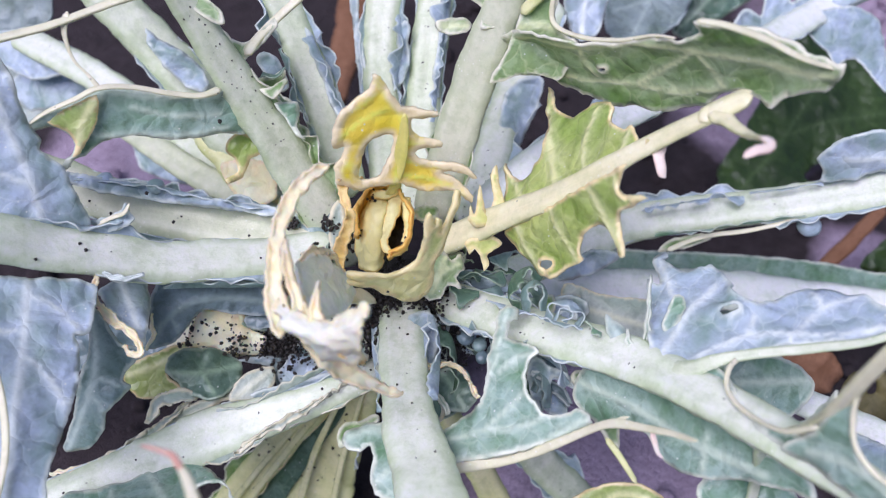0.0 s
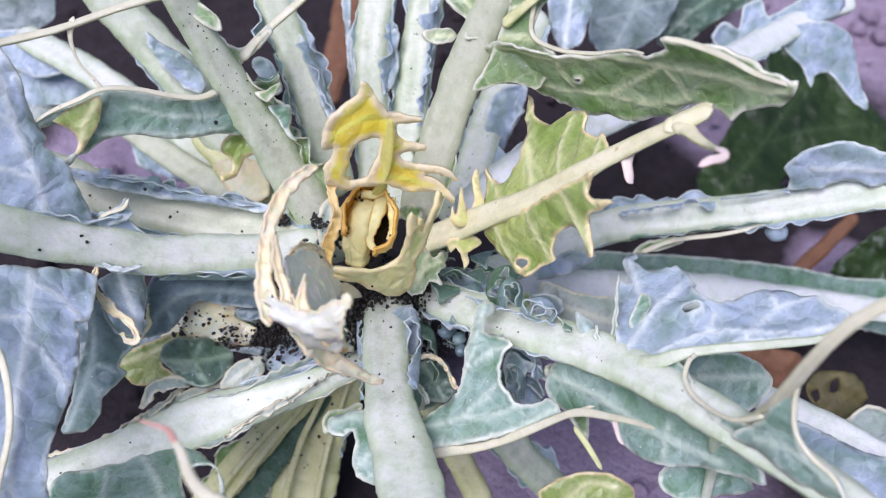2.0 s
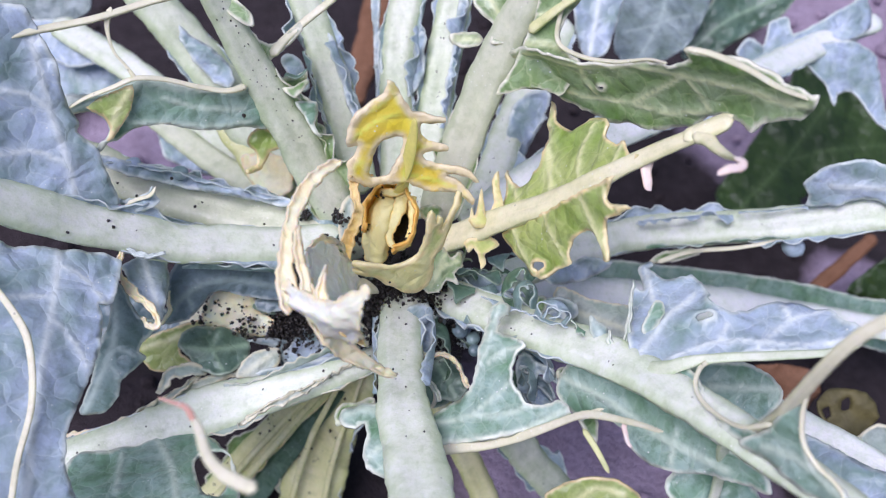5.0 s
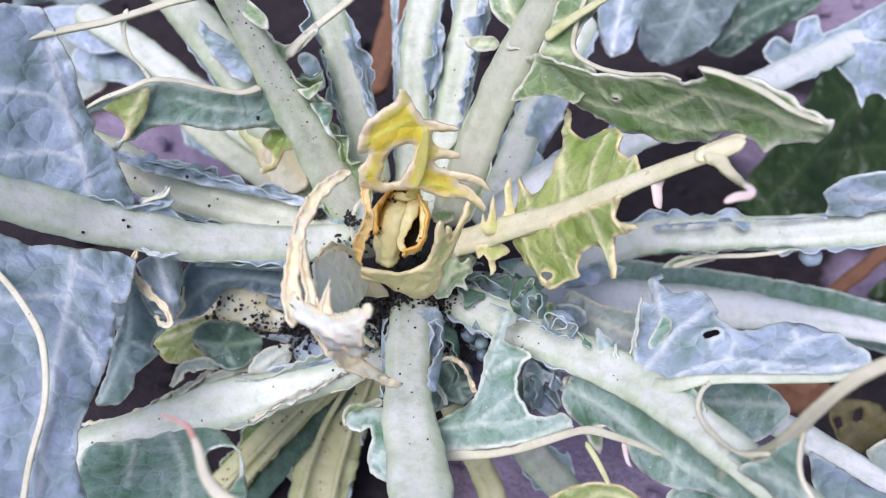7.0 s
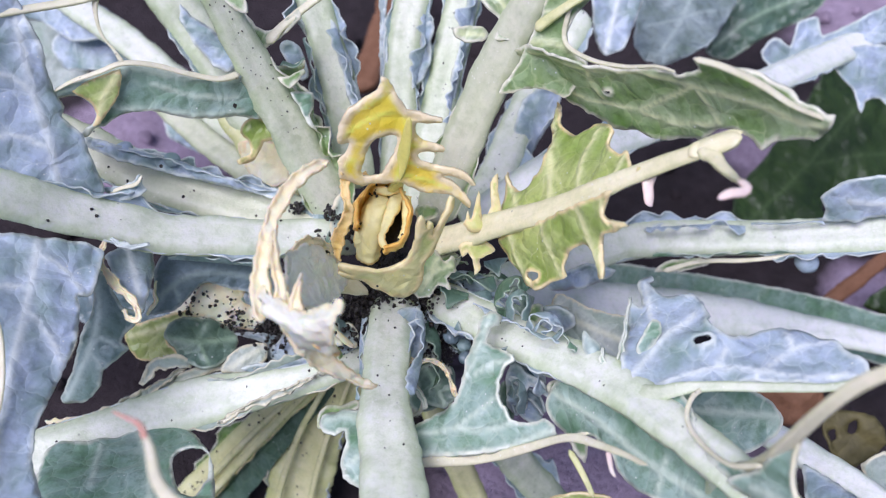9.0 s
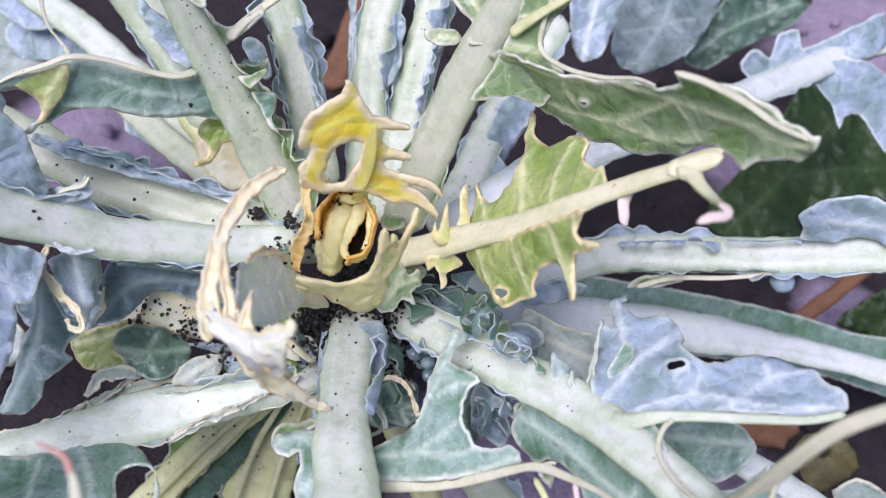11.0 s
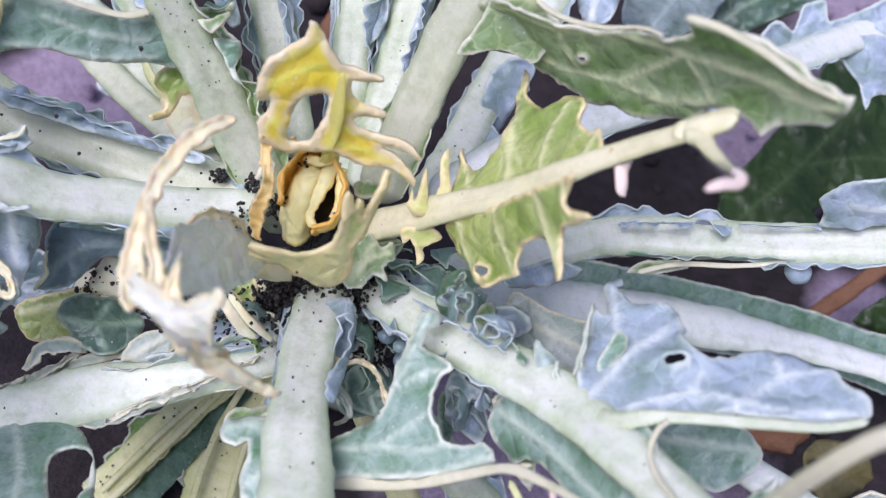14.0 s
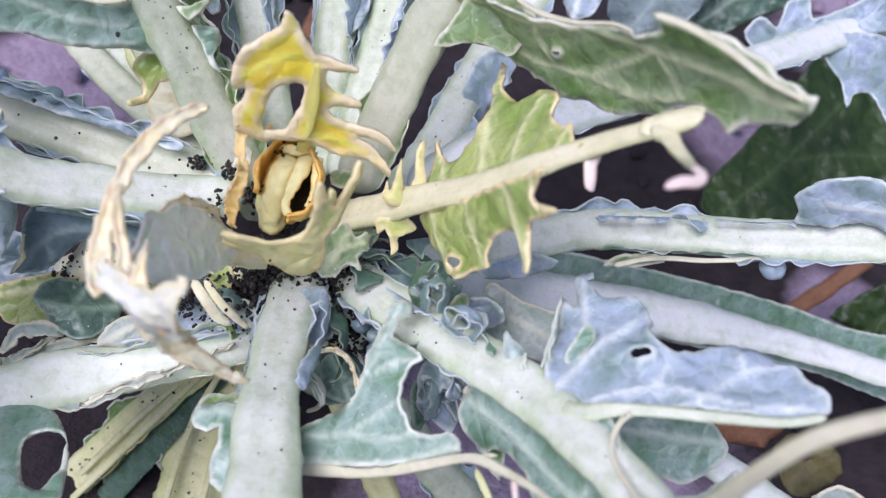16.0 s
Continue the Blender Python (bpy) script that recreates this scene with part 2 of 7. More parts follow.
PALE_RIM = (0.86, 0.83, 0.66)
M = {
    "blue": leaf_skin("glaucous_leaf", (0.24, 0.35, 0.30), (0.34, 0.44, 0.46), (0.53, 0.61, 0.76), (0.74, 0.80, 0.78), (0.70, 0.76, 0.70), wax=0.8, rough=0.45, blotch=0.28),
    "palelime": leaf_skin("pale_lime_leaf", (0.54, 0.64, 0.16), (0.80, 0.75, 0.29), (0.88, 0.80, 0.42), (0.84, 0.80, 0.40), (1.0, 0.80, 0.44), wax=0.45, thin=0.7, net=0.1, blotch=0.12),
    "dusk": leaf_skin("dusky_leaf", (0.16, 0.22, 0.18), (0.25, 0.31, 0.28), (0.38, 0.45, 0.48), (0.42, 0.50, 0.46), (0.38, 0.45, 0.44), wax=0.6, grit=0.0),
    "sage": leaf_skin("sage_leaf", (0.32, 0.42, 0.32), (0.42, 0.49, 0.42), (0.60, 0.64, 0.62), (0.70, 0.72, 0.56), (0.82, 0.76, 0.54), wax=0.5, thin=0.4),
    "green": leaf_skin("green_leaf", (0.14, 0.27, 0.05), (0.25, 0.37, 0.12), (0.42, 0.52, 0.36), (0.72, 0.76, 0.46), PALE_RIM, wax=0.5, rough=0.42, thin=0.45),
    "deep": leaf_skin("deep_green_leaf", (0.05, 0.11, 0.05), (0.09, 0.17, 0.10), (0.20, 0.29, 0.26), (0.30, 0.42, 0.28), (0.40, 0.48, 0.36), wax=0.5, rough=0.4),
    "lime": leaf_skin("lime_leaf", (0.27, 0.39, 0.06), (0.46, 0.53, 0.14), (0.54, 0.60, 0.28), (0.76, 0.76, 0.40), (1.0, 0.78, 0.44), wax=0.42, thin=0.7, rough=0.42),
    "yellow": leaf_skin("yellow_leaf", (0.96, 0.74, 0.02), (1.0, 0.66, 0.03), (1.0, 0.80, 0.18), (0.90, 0.86, 0.16), (1.0, 0.80, 0.56), wax=0.35, thin=0.6, net=0.1, rough=0.45, blotch=0.12),
    "orange": leaf_skin("orange_leaf", (0.95, 0.50, 0.10), (1.0, 0.70, 0.26), (1.0, 0.80, 0.46), (0.95, 0.72, 0.36), (1.0, 0.66, 0.30), wax=0.5, thin=0.7, net=0.1),
    "cream": leaf_skin("cream_leaf", (0.95, 0.82, 0.48), (0.97, 0.90, 0.62), (0.99, 0.95, 0.80), (0.96, 0.90, 0.66), (1.0, 0.81, 0.54), wax=0.5, thin=0.8, net=0.05, blotch=0.12),
    "pearl": leaf_skin("pearl_leaf", (0.90, 0.86, 0.64), (0.96, 0.92, 0.76), (0.98, 0.97, 0.88), (0.96, 0.94, 0.76), (1.0, 0.86, 0.58), wax=0.6, thin=0.8, net=0.04, blotch=0.12),
    "haze": leaf_skin("hazy_leaf_membrane", (0.80, 0.86, 0.72), (0.88, 0.92, 0.84), (0.94, 0.95, 0.96), (0.92, 0.92, 0.88), (0.97, 0.92, 0.78), wax=0.6, thin=0.8, net=0.05, blotch=0.15),
    "mist": leaf_skin("misty_green_leaf", (0.13, 0.27, 0.13), (0.23, 0.38, 0.25), (0.44, 0.56, 0.53), (0.58, 0.68, 0.55), (0.80, 0.83, 0.68), wax=0.6, rough=0.42),
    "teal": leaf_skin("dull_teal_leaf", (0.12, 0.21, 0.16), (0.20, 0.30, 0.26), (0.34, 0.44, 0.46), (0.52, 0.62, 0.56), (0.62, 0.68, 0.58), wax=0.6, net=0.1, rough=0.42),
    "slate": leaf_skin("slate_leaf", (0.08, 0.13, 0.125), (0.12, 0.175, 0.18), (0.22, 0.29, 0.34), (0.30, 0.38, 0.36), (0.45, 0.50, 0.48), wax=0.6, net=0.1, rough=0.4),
    "weed": leaf_skin("weed_leaf", (0.022, 0.046, 0.008), (0.045, 0.085, 0.016), (0.06, 0.10, 0.03), (0.08, 0.13, 0.04), (0.05, 0.08, 0.03), rough=0.5, wax=0.2, net=0.0, grit=0.0, blotch=0.2),
    "stalk": stalk_skin("pale_stalk", (0.77, 0.79, 0.64), (0.63, 0.69, 0.48), (0.35, 0.47, 0.20)),
    "white": stalk_skin("white_stalk", (0.86, 0.87, 0.77), (0.74, 0.79, 0.62), (0.42, 0.54, 0.24)),
    # lit copy of the white stalk: light put into the colour of low stalks
    "bright": stalk_skin("lit_white_stalk", (0.93, 0.94, 0.90), (0.86, 0.89, 0.82), (0.54, 0.66, 0.42), dirt=0.2),
    "grey": stalk_skin("grey_green_stalk", (0.74, 0.74, 0.57), (0.64, 0.67, 0.48), (0.45, 0.53, 0.28)),
    "limestalk": stalk_skin("lime_stalk", (0.88, 0.84, 0.52), (0.76, 0.75, 0.36), (0.44, 0.52, 0.16), dirt=0.9),
    "creamstalk": stalk_skin("cream_stalk", (0.86, 0.81, 0.62), (0.79, 0.76, 0.54), (0.62, 0.62, 0.34)),
    "branch": stalk_skin("branch_stalk", (0.90, 0.84, 0.58), (0.82, 0.77, 0.48), (0.58, 0.60, 0.28)),
    "pink": stalk_skin("pink_withered_stalk", (0.96, 0.84, 0.74), (0.93, 0.74, 0.65), (0.80, 0.58, 0.46)),
    "yellowstalk": stalk_skin("yellow_stalk", (0.78, 0.72, 0.20), (0.84, 0.74, 0.24), (0.60, 0.60, 0.14)),
    "redtip": stalk_skin("red_tip", (0.66, 0.34, 0.26), (0.74, 0.50, 0.40), (0.50, 0.22, 0.14)),
    "sagestalk": stalk_skin("sage_strip", (0.52, 0.58, 0.56), (0.44, 0.50, 0.48), (0.34, 0.40, 0.34)),
    "frass": plain_skin("frass", (0.014, 0.012, 0.012), (0.035, 0.028, 0.02), 900, 0.38, 0.6, 0.0006),
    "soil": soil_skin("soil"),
    # near-black for caked droppings, and for shade painted into crown and bud
    "muck_shade": plain_skin("muck_shade", (0.018, 0.015, 0.012), (0.05, 0.045, 0.03), 500, 0.75, 1.0, 0.002),
    "rot": plain_skin("rotten_leaf", (0.20, 0.17, 0.06), (0.09, 0.08, 0.03), 90, 0.6, 0.6, 0.002),
    "dry": plain_skin("dry_brown", (0.20, 0.09, 0.04), (0.30, 0.15, 0.08), 120, 0.7, 0.6, 0.002),
}


M["bud"] = leaf_skin("cream_bud", (0.94, 0.80, 0.34), (0.88, 0.82, 0.32), (1.0, 0.90, 0.52), (0.95, 0.9, 0.56), (0.95, 0.62, 0.18), wax=0.4, net=0.1, thin=0.6, blotch=0.15)
M["budrim"] = leaf_skin("withered_bud", (1.0, 0.66, 0.18), (0.98, 0.56, 0.10), (1.0, 0.78, 0.36), (0.9, 0.7, 0.4), (0.92, 0.50, 0.10), wax=0.4, net=0.1, thin=0.6, blotch=0.25)


# ---- building
def spline(pts, step):
    """Points of a smooth curve through pts, about step apart."""
    p = np.array(pts, float)
    q = np.vstack([2 * p[0] - p[1], p, 2 * p[-1] - p[-2]])
    out = []
    for i in range(1, len(q) - 2):
        a, b, c, d = q[i - 1:i + 3]
        n = max(2, int(np.linalg.norm((c - b)[:3]) / step + 0.5))
        for s in np.arange(n) / n:
            out.append(0.5 * (2 * b + (c - a) * s + (2 * a - 5 * b + 4 * c - d) * s * s + (3 * b - 3 * c + d - a) * s ** 3))
    return np.array(out + [p[-1]])


def closed_spline(pts, step):
    p = np.array(pts, float)
    n, out = len(p), []
    for i in range(n):
        a, b, c, d = p[i - 1], p[i], p[(i + 1) % n], p[(i + 2) % n]
        k = max(1, int(np.linalg.norm(c - b) / step + 0.5))
        for s in np.arange(k) / k:
            # a tight curve, so that notches stay sharp
            t1, t2 = 0.35 * (c - a), 0.35 * (d - b)
            out.append(b * (2 * s ** 3 - 3 * s * s + 1) + t1 * (s ** 3 - 2 * s * s + s) + c * (3 * s * s - 2 * s ** 3) + t2 * (s ** 3 - s * s))
    return np.array(out)


def mesh_object(name, verts, faces, material, parent, label="", uvs=None, smooth=True, floats=()):
    me = bpy.data.meshes.new(name)
    me.from_pydata([tuple(v) for v in verts], [], faces)
    me.materials.append(material)
    if uvs is not None:
        layer = me.uv_layers.new(name="UVMap")
        idx = np.empty(len(me.loops), int)
        me.loops.foreach_get("vertex_index", idx)
        layer.data.foreach_set("uv", np.asarray(uvs, float)[idx].ravel())
    for key, values in floats:
        at = me.attributes.new(key, "FLOAT", "POINT")
        at.data.foreach_set("value", np.asarray(values, float))
    if smooth:
        me.polygons.foreach_set("use_smooth", [True] * len(me.polygons))
    me.update()
    ob = new(name, me)
    ob.parent = parent
    if label:
        ob["label"] = label
    return ob


SURF = {}


def stalk(name, parent, pts, mat, flat=0.8, label="", groove=0.3, bumps=0.11, key=""):
    """A leaf stalk or rib through pts (metres, and its width in mm): rounded below, flatter and faintly grooved above, with fine ribs along it."""
    wide = max(p[3] for p in pts)
    step = min(0.0022, max(0.0013, min(p[3] for p in pts) * 0.00025))
    c = spline([(x, y, z, w * 0.0005) for x, y, z, w in pts], step)
    n, seg = len(c), (32 if wide > 6 else 12)
    run = np.r_[0, np.cumsum(np.linalg.norm(np.diff(c[:, :3], axis=0), axis=1))]
    seed = (abs(pts[0][0]) * 791.9 + abs(pts[0][1]) * 1047.29) % 97
    for i in range(n):
        k = 0.09 * c[i, 3] * min(1.0, run[i] / 0.02)
        c[i, :3] += [k * noise.noise(Vector((run[i] * 55, seed, j * 9.0))) for j in range(3)]
    tan = np.gradient(c[:, :3], axis=0)
    tan /= np.linalg.norm(tan, axis=1)[:, None] + 1e-12
    up = np.array((0.0, -0.35, 1.0))
    verts, uvs, top, edge = [], [], [], []
    for i in range(n):
        side = np.cross(tan[i], up)
        side /= np.linalg.norm(side) + 1e-9
        nor = np.cross(side, tan[i])
        end = min(run[i], run[-1] - run[i])
        r = c[i, 3] * min(1.0, math.sqrt(max(0.0, end / (c[i, 3] * 0.8) + 0.04)))
        r *= 1 + 0.05 * noise.noise(Vector((run[i] * 40, seed, 2.0)))
        for k in range(seg):
            a = 2 * math.pi * k / seg
            u, v = math.cos(a), math.sin(a)
            high = v > 0
            v = v * (0.62 - groove * 0.5 * math.exp(-(u / 0.45) ** 2)) if high else v
            w = 1 + bumps * noise.noise(Vector((u * 1.2 + seed, v * 1.2, run[i] * 90))) + bumps * 0.7 * noise.noise(Vector((u * 3 + seed, v * 3, run[i] * 260)))
            if wide > 6:
                w += 0.004 * math.sin(a * 9 + seed + 1.5 * noise.noise(Vector((run[i] * 30, seed, 5.0)))) + 0.05 * max(0.0, abs(u) - 0.85) / 0.15 * high
            w *= r
            verts.append(c[i, :3] + side * u * w + nor * v * w * flat)
            uvs.append((0.5 + 0.5 * u if high else 1.0 + 0.5 * u, run[i]))
            edge.append(abs(u))
        top.append((c[i, :3], side, nor, r, flat))
    faces = [(i * seg + k, (i + 1) * seg + k, (i + 1) * seg + (k + 1) % seg, i * seg + (k + 1) % seg) for i in range(n - 1) for k in range(seg)]
    faces += [tuple(range(seg)), tuple((n - 1) * seg + k for k in range(seg))[::-1]]
    if key:
        SURF[key] = top
    if M[mat].name.endswith("leaf"):
        uvs = [(u * wide * 0.001, v) for u, v in uvs]
    return mesh_object(name, verts, faces, M[mat], parent, label, uvs, True, (("edge", edge), ("rim", [0.0] * len(verts)), ("vein", [0.0] * len(verts))))


def fringe(parent, key, hand, lo, hi, breadth, mat="blue", seed=0.0, curl=1.0, gap=0.0):
    """What the caterpillars left of the blade along one edge of a stalk: an uneven curled strip, breadth in mm."""
    rings = SURF[key]
    rings = rings[int(lo * (len(rings) - 1)):int(hi * (len(rings) - 1)) + 1]
    rows, run, across = [], 0.0, 6
    for i, (c, side, nor, r, flat) in enumerate(rings):
        run += float(np.linalg.norm(c - rings[i - 1][0])) if i else 0.0
        f = noise.noise(Vector((run * 48, seed, 1.0))) + 0.4 * noise.noise(Vector((run * 140, seed, 4.0))) + 0.08 * noise.noise(Vector((run * 700, seed, 6.0)))
        w = breadth * 0.001 * max(0.05, 0.22 + 1.3 * f - gap) * min(1.0, 0.15 + 4 * min(i, len(rings) - 1 - i) / len(rings))
        bend = curl * (0.7 + 1.6 * noise.noise(Vector((run * 160, seed, 9.0))))
        p = c + side * hand * r * 0.93 + nor * r * 0.12 * flat
        row, ang = [p], 0.2
        for k in range(1, across):
            ang += bend / across * 1.6
            p = p + (side * hand * math.cos(ang) + nor * math.sin(ang)) * w / (across - 1)
            row.append(p)
        rows.append((row, w))
    vs, uv, rim = [], [], []
    for low in (0, 1):
        for i, (row, w) in enumerate(rows):
            for k, p in enumerate(row):
                q = row[min(k + 1, across - 1)] - row[max(k - 1, 0)]
                t = rows[min(i + 1, len(rows) - 1)][0][k] - rows[max(i - 1, 0)][0][k]
                nn = np.cross(q, t) * hand
                nn /= np.linalg.norm(nn) + 1e-12
                vs.append(p - nn * 0.0005 * low)
                uv.append((k * 0.001 + seed, i * 0.0012))
                rim.append(math.exp(-((across - 1 - k) * w / (across - 1) / 0.0008) ** 2))
    n, m = len(rows), len(rows) * across
    fs = [(i * across + k, i * across + k + 1, (i + 1) * across + k + 1, (i + 1) * across + k) for i in range(n - 1) for k in range(across - 1)]
    fs += [tuple(m + v for v in f[::-1]) for f in fs]
    fs += [(i * across + across - 1, m + i * across + across - 1, m + (i + 1) * across + across - 1, (i + 1) * across + across - 1) for i in range(n - 1)]
    if hand < 0:
        fs = [f[::-1] for f in fs]
    return mesh_object("leaf_remnant", vs, fs, M[mat], parent, "", uv, True, (("rim", rim), ("vein", [0.0] * len(vs))))


def frill(parent, pts, height, mat, wave=0.5, lean=0.3, name="curled_edge"):
    """A curly leaf edge standing along pts: height in mm, wave: how strongly it meanders, lean: how far it tips over."""
    c = spline(pts, 0.0007)
    seed = (abs(pts[0][0]) * 917.3 + abs(pts[0][2]) * 611.7) % 89
    tan = np.gradient(c, axis=0)
    tan /= np.linalg.norm(tan, axis=1)[:, None] + 1e-12
    up = np.array((0.0, -0.55, 0.83))
    rows, run, n, across = [], 0.0, len(c), 7
    for i in range(n):
        run += float(np.linalg.norm(c[i] - c[i - 1])) if i else 0.0
        side = np.cross(tan[i], up)
        side /= np.linalg.norm(side) + 1e-9
        end = min(1.0, 0.25 + 5.0 * min(i, n - 1 - i) / n)
        f = noise.noise(Vector((run * 120, seed, 0.0)))
        g = noise.noise(Vector((run * 300, seed, 3.0)))
        h = height * 0.001 * end * (0.8 + 0.5 * noise.noise(Vector((run * 240, seed, 8.0))) + 0.2 * g)
        row = []
        for k in range(across):
            s = k / (across - 1)
            off = (lean * s * s + wave * (f + 0.45 * g) * s * (0.5 + s)) * height * 0.001
            row.append(c[i] + side * off + up * h * s * (1 - 0.25 * s * abs(f)))
        rows.append(row)
    p = np.array(rows)
    du, dv = np.gradient(p, axis=0), np.gradient(p, axis=1)
    nn = np.cross(du, dv)
    nn /= np.linalg.norm(nn, axis=2)[:, :, None] + 1e-12
    vs = np.vstack([p.reshape(-1, 3), (p - nn * 0.00045).reshape(-1, 3)])
    m = n * across
    fs = [(i * across + k, (i + 1) * across + k, (i + 1) * across + k + 1, i * across + k + 1) for i in range(n - 1) for k in range(across - 1)]
    fs += [tuple(m + v for v in f[::-1]) for f in fs]
    fs += [(i * across + across - 1, (i + 1) * across + across - 1, m + (i + 1) * across + across - 1, m + i * across + across - 1) for i in range(n - 1)]
    rim = [0.62 * math.exp(-((1 - k / (across - 1)) * height / 0.7) ** 2) for _ in range(n) for k in range(across)] * 2
    uv = [(k * 0.001, i * 0.0007) for i in range(n) for k in range(across)] * 2
    return mesh_object(name, vs, fs, M[mat], parent, "", uv, True, (("rim", rim), ("vein", [0.0] * len(vs))))


def grid_skin(name, parent, p, mat, label="", thick=0.6, rag=0.5, ruffle=0.4, rim=1.2):
    """A thin leaf sheet on a grid of points: thick, rag, ruffle, rim in mm of thickness, of ragged edge, of waviness, of the pale edge."""
    rows, cols = p.shape[:2]
    seed = len(bpy.data.objects) * 2.3
    run = [np.cumsum(np.concatenate([np.zeros_like(np.take(p[..., 0], [0], a)), np.linalg.norm(np.diff(p, axis=a), axis=2)], a), a) for a in (0, 1)]
    far = [np.minimum(r, np.take(r, [-1], a) - r) for a, r in enumerate(run)]
    edge = np.minimum(*far) * 1000
    shift = np.array([[[noise.noise(Vector(q) * 330 + Vector((seed, k * 7.0, 0))) + 0.6 * noise.noise(Vector(q) * 900 + Vector((seed, k * 7.0, 3))) for k in range(3)] for q in r] for r in p])
    p = p + shift * rag * 0.001 * np.exp(-edge / 1.6)[..., None]
    nn = np.cross(np.gradient(p, axis=0), np.gradient(p, axis=1))
    nn /= np.linalg.norm(nn, axis=2)[..., None] + 1e-12
    wave = np.array([[noise.noise(Vector(q) * 140 + Vector((seed, 0, 0))) + 0.5 * noise.noise(Vector(q) * 380 + Vector((0, seed, 0))) for q in r] for r in p])
    p = p + nn * (wave * ruffle * 0.001)[..., None]
    t = thick * 0.001 * (0.75 + 0.5 * np.exp(-(edge / 0.8) ** 2))
    vs = np.vstack([(p + nn * t[..., None] / 2).reshape(-1, 3), (p - nn * t[..., None] / 2).reshape(-1, 3)])
    m = rows * cols
    fs = [(i * cols + k, (i + 1) * cols + k, (i + 1) * cols + k + 1, i * cols + k + 1) for i in range(rows - 1) for k in range(cols - 1)]
    fs += [tuple(m + v for v in f[::-1]) for f in fs]
    loop = [k for k in range(cols)] + [i * cols + cols - 1 for i in range(1, rows)] + [(rows - 1) * cols + k for k in range(cols - 2, -1, -1)] + [i * cols for i in range(rows - 2, 0, -1)]
    fs += [(a, b, b + m, a + m) for a, b in zip(loop, loop[1:] + loop[:1])]
    uv = np.stack([run[1].ravel(), run[0].ravel()], 1)
    zero = np.zeros(2 * m)
    return mesh_object(name, vs, fs, M[mat], parent, label, np.vstack([uv, uv]), True, (("rim", np.tile(np.exp(-(edge.ravel() / rim) ** 2), 2)), ("vein", zero), ("halo", zero)))


def sheet(name, parent, rows, mat, label="", **kw):
    """A curved leaf sheet through a few rows of points, in mm."""
    p = np.array(rows, float) * 0.001
    fine = [smooth_row(r, 8) for r in p]
    p = np.stack(fine, 0)
    p = np.stack([smooth_row(p[:, k], 8) for k in range(p.shape[1])], 1)
    return grid_skin(name, parent, p, mat, label, **kw)


def smooth_row(p, n):
    """A smooth curve through p, with n steps from point to point."""
    q = np.vstack([2 * p[0] - p[1], p, 2 * p[-1] - p[-2]])
    s = (np.arange(n) / n)[:, None]
    out = [0.5 * (2 * b + (c - a) * s + (2 * a - 5 * b + 4 * c - d) * s ** 2 + (3 * b - 3 * c + d - a) * s ** 3) for a, b, c, d in zip(q, q[1:], q[2:], q[3:])]
    return np.vstack(out + [p[-1:]])


def ribbon(name, parent, pts, mat, label="", cup=0.5, roll=0.0, twist=0.0, **kw):
    """A narrow leaf strip through pts (mm, and its breadth): cup: how far it is rolled into a gutter, roll and twist: degrees it leans, at the start and on the way."""
    c = spline([(x * 0.001, y * 0.001, z * 0.001, w * 0.0005) for x, y, z, w in pts], 0.0009)
    tan = np.gradient(c[:, :3], axis=0)
    tan /= np.linalg.norm(tan, axis=1)[:, None] + 1e-12
    rows, n = [], len(c)
    for i in range(n):
        side = np.cross(tan[i], (0.0, -0.62, 0.78))
        side /= np.linalg.norm(side) + 1e-9
        nor = np.cross(side, tan[i])
        a = radians(roll + twist * i / n)
        side, nor = side * math.cos(a) + nor * math.sin(a), nor * math.cos(a) - side * math.sin(a)
        ang = np.linspace(-1, 1, 9)
        rows.append([c[i, :3] + c[i, 3] / (1.2 * cup) * (side * math.sin(u * 1.2 * cup) + nor * (1 - math.cos(u * 1.2 * cup))) for u in ang])
    return grid_skin(name, parent, np.array(rows), mat, label, **kw)


def inside(p, poly):
    x, y = p[:, 0], p[:, 1]
    r = np.zeros(len(p), bool)
    a, b = poly, np.roll(poly, -1, 0)
    for (x0, y0), (x1, y1) in zip(a, b):
        if y0 != y1:
            r ^= ((y0 > y) != (y1 > y)) & (x < (x1 - x0) * (y - y0) / (y1 - y0) + x0)
    return r


def near(p, line, closed=False):
    """How far each of p lies from a polyline."""
    a, b = (line, np.roll(line, -1, 0)) if closed else (line[:-1], line[1:])
    best = np.full(len(p), 1e9)
    for s, e in zip(a, b):
        d = e - s
        f = np.clip(((p - s) @ d) / (d @ d + 1e-12), 0, 1)
        best = np.minimum(best, np.linalg.norm(p - s - f[:, None] * d, axis=1))
    return best


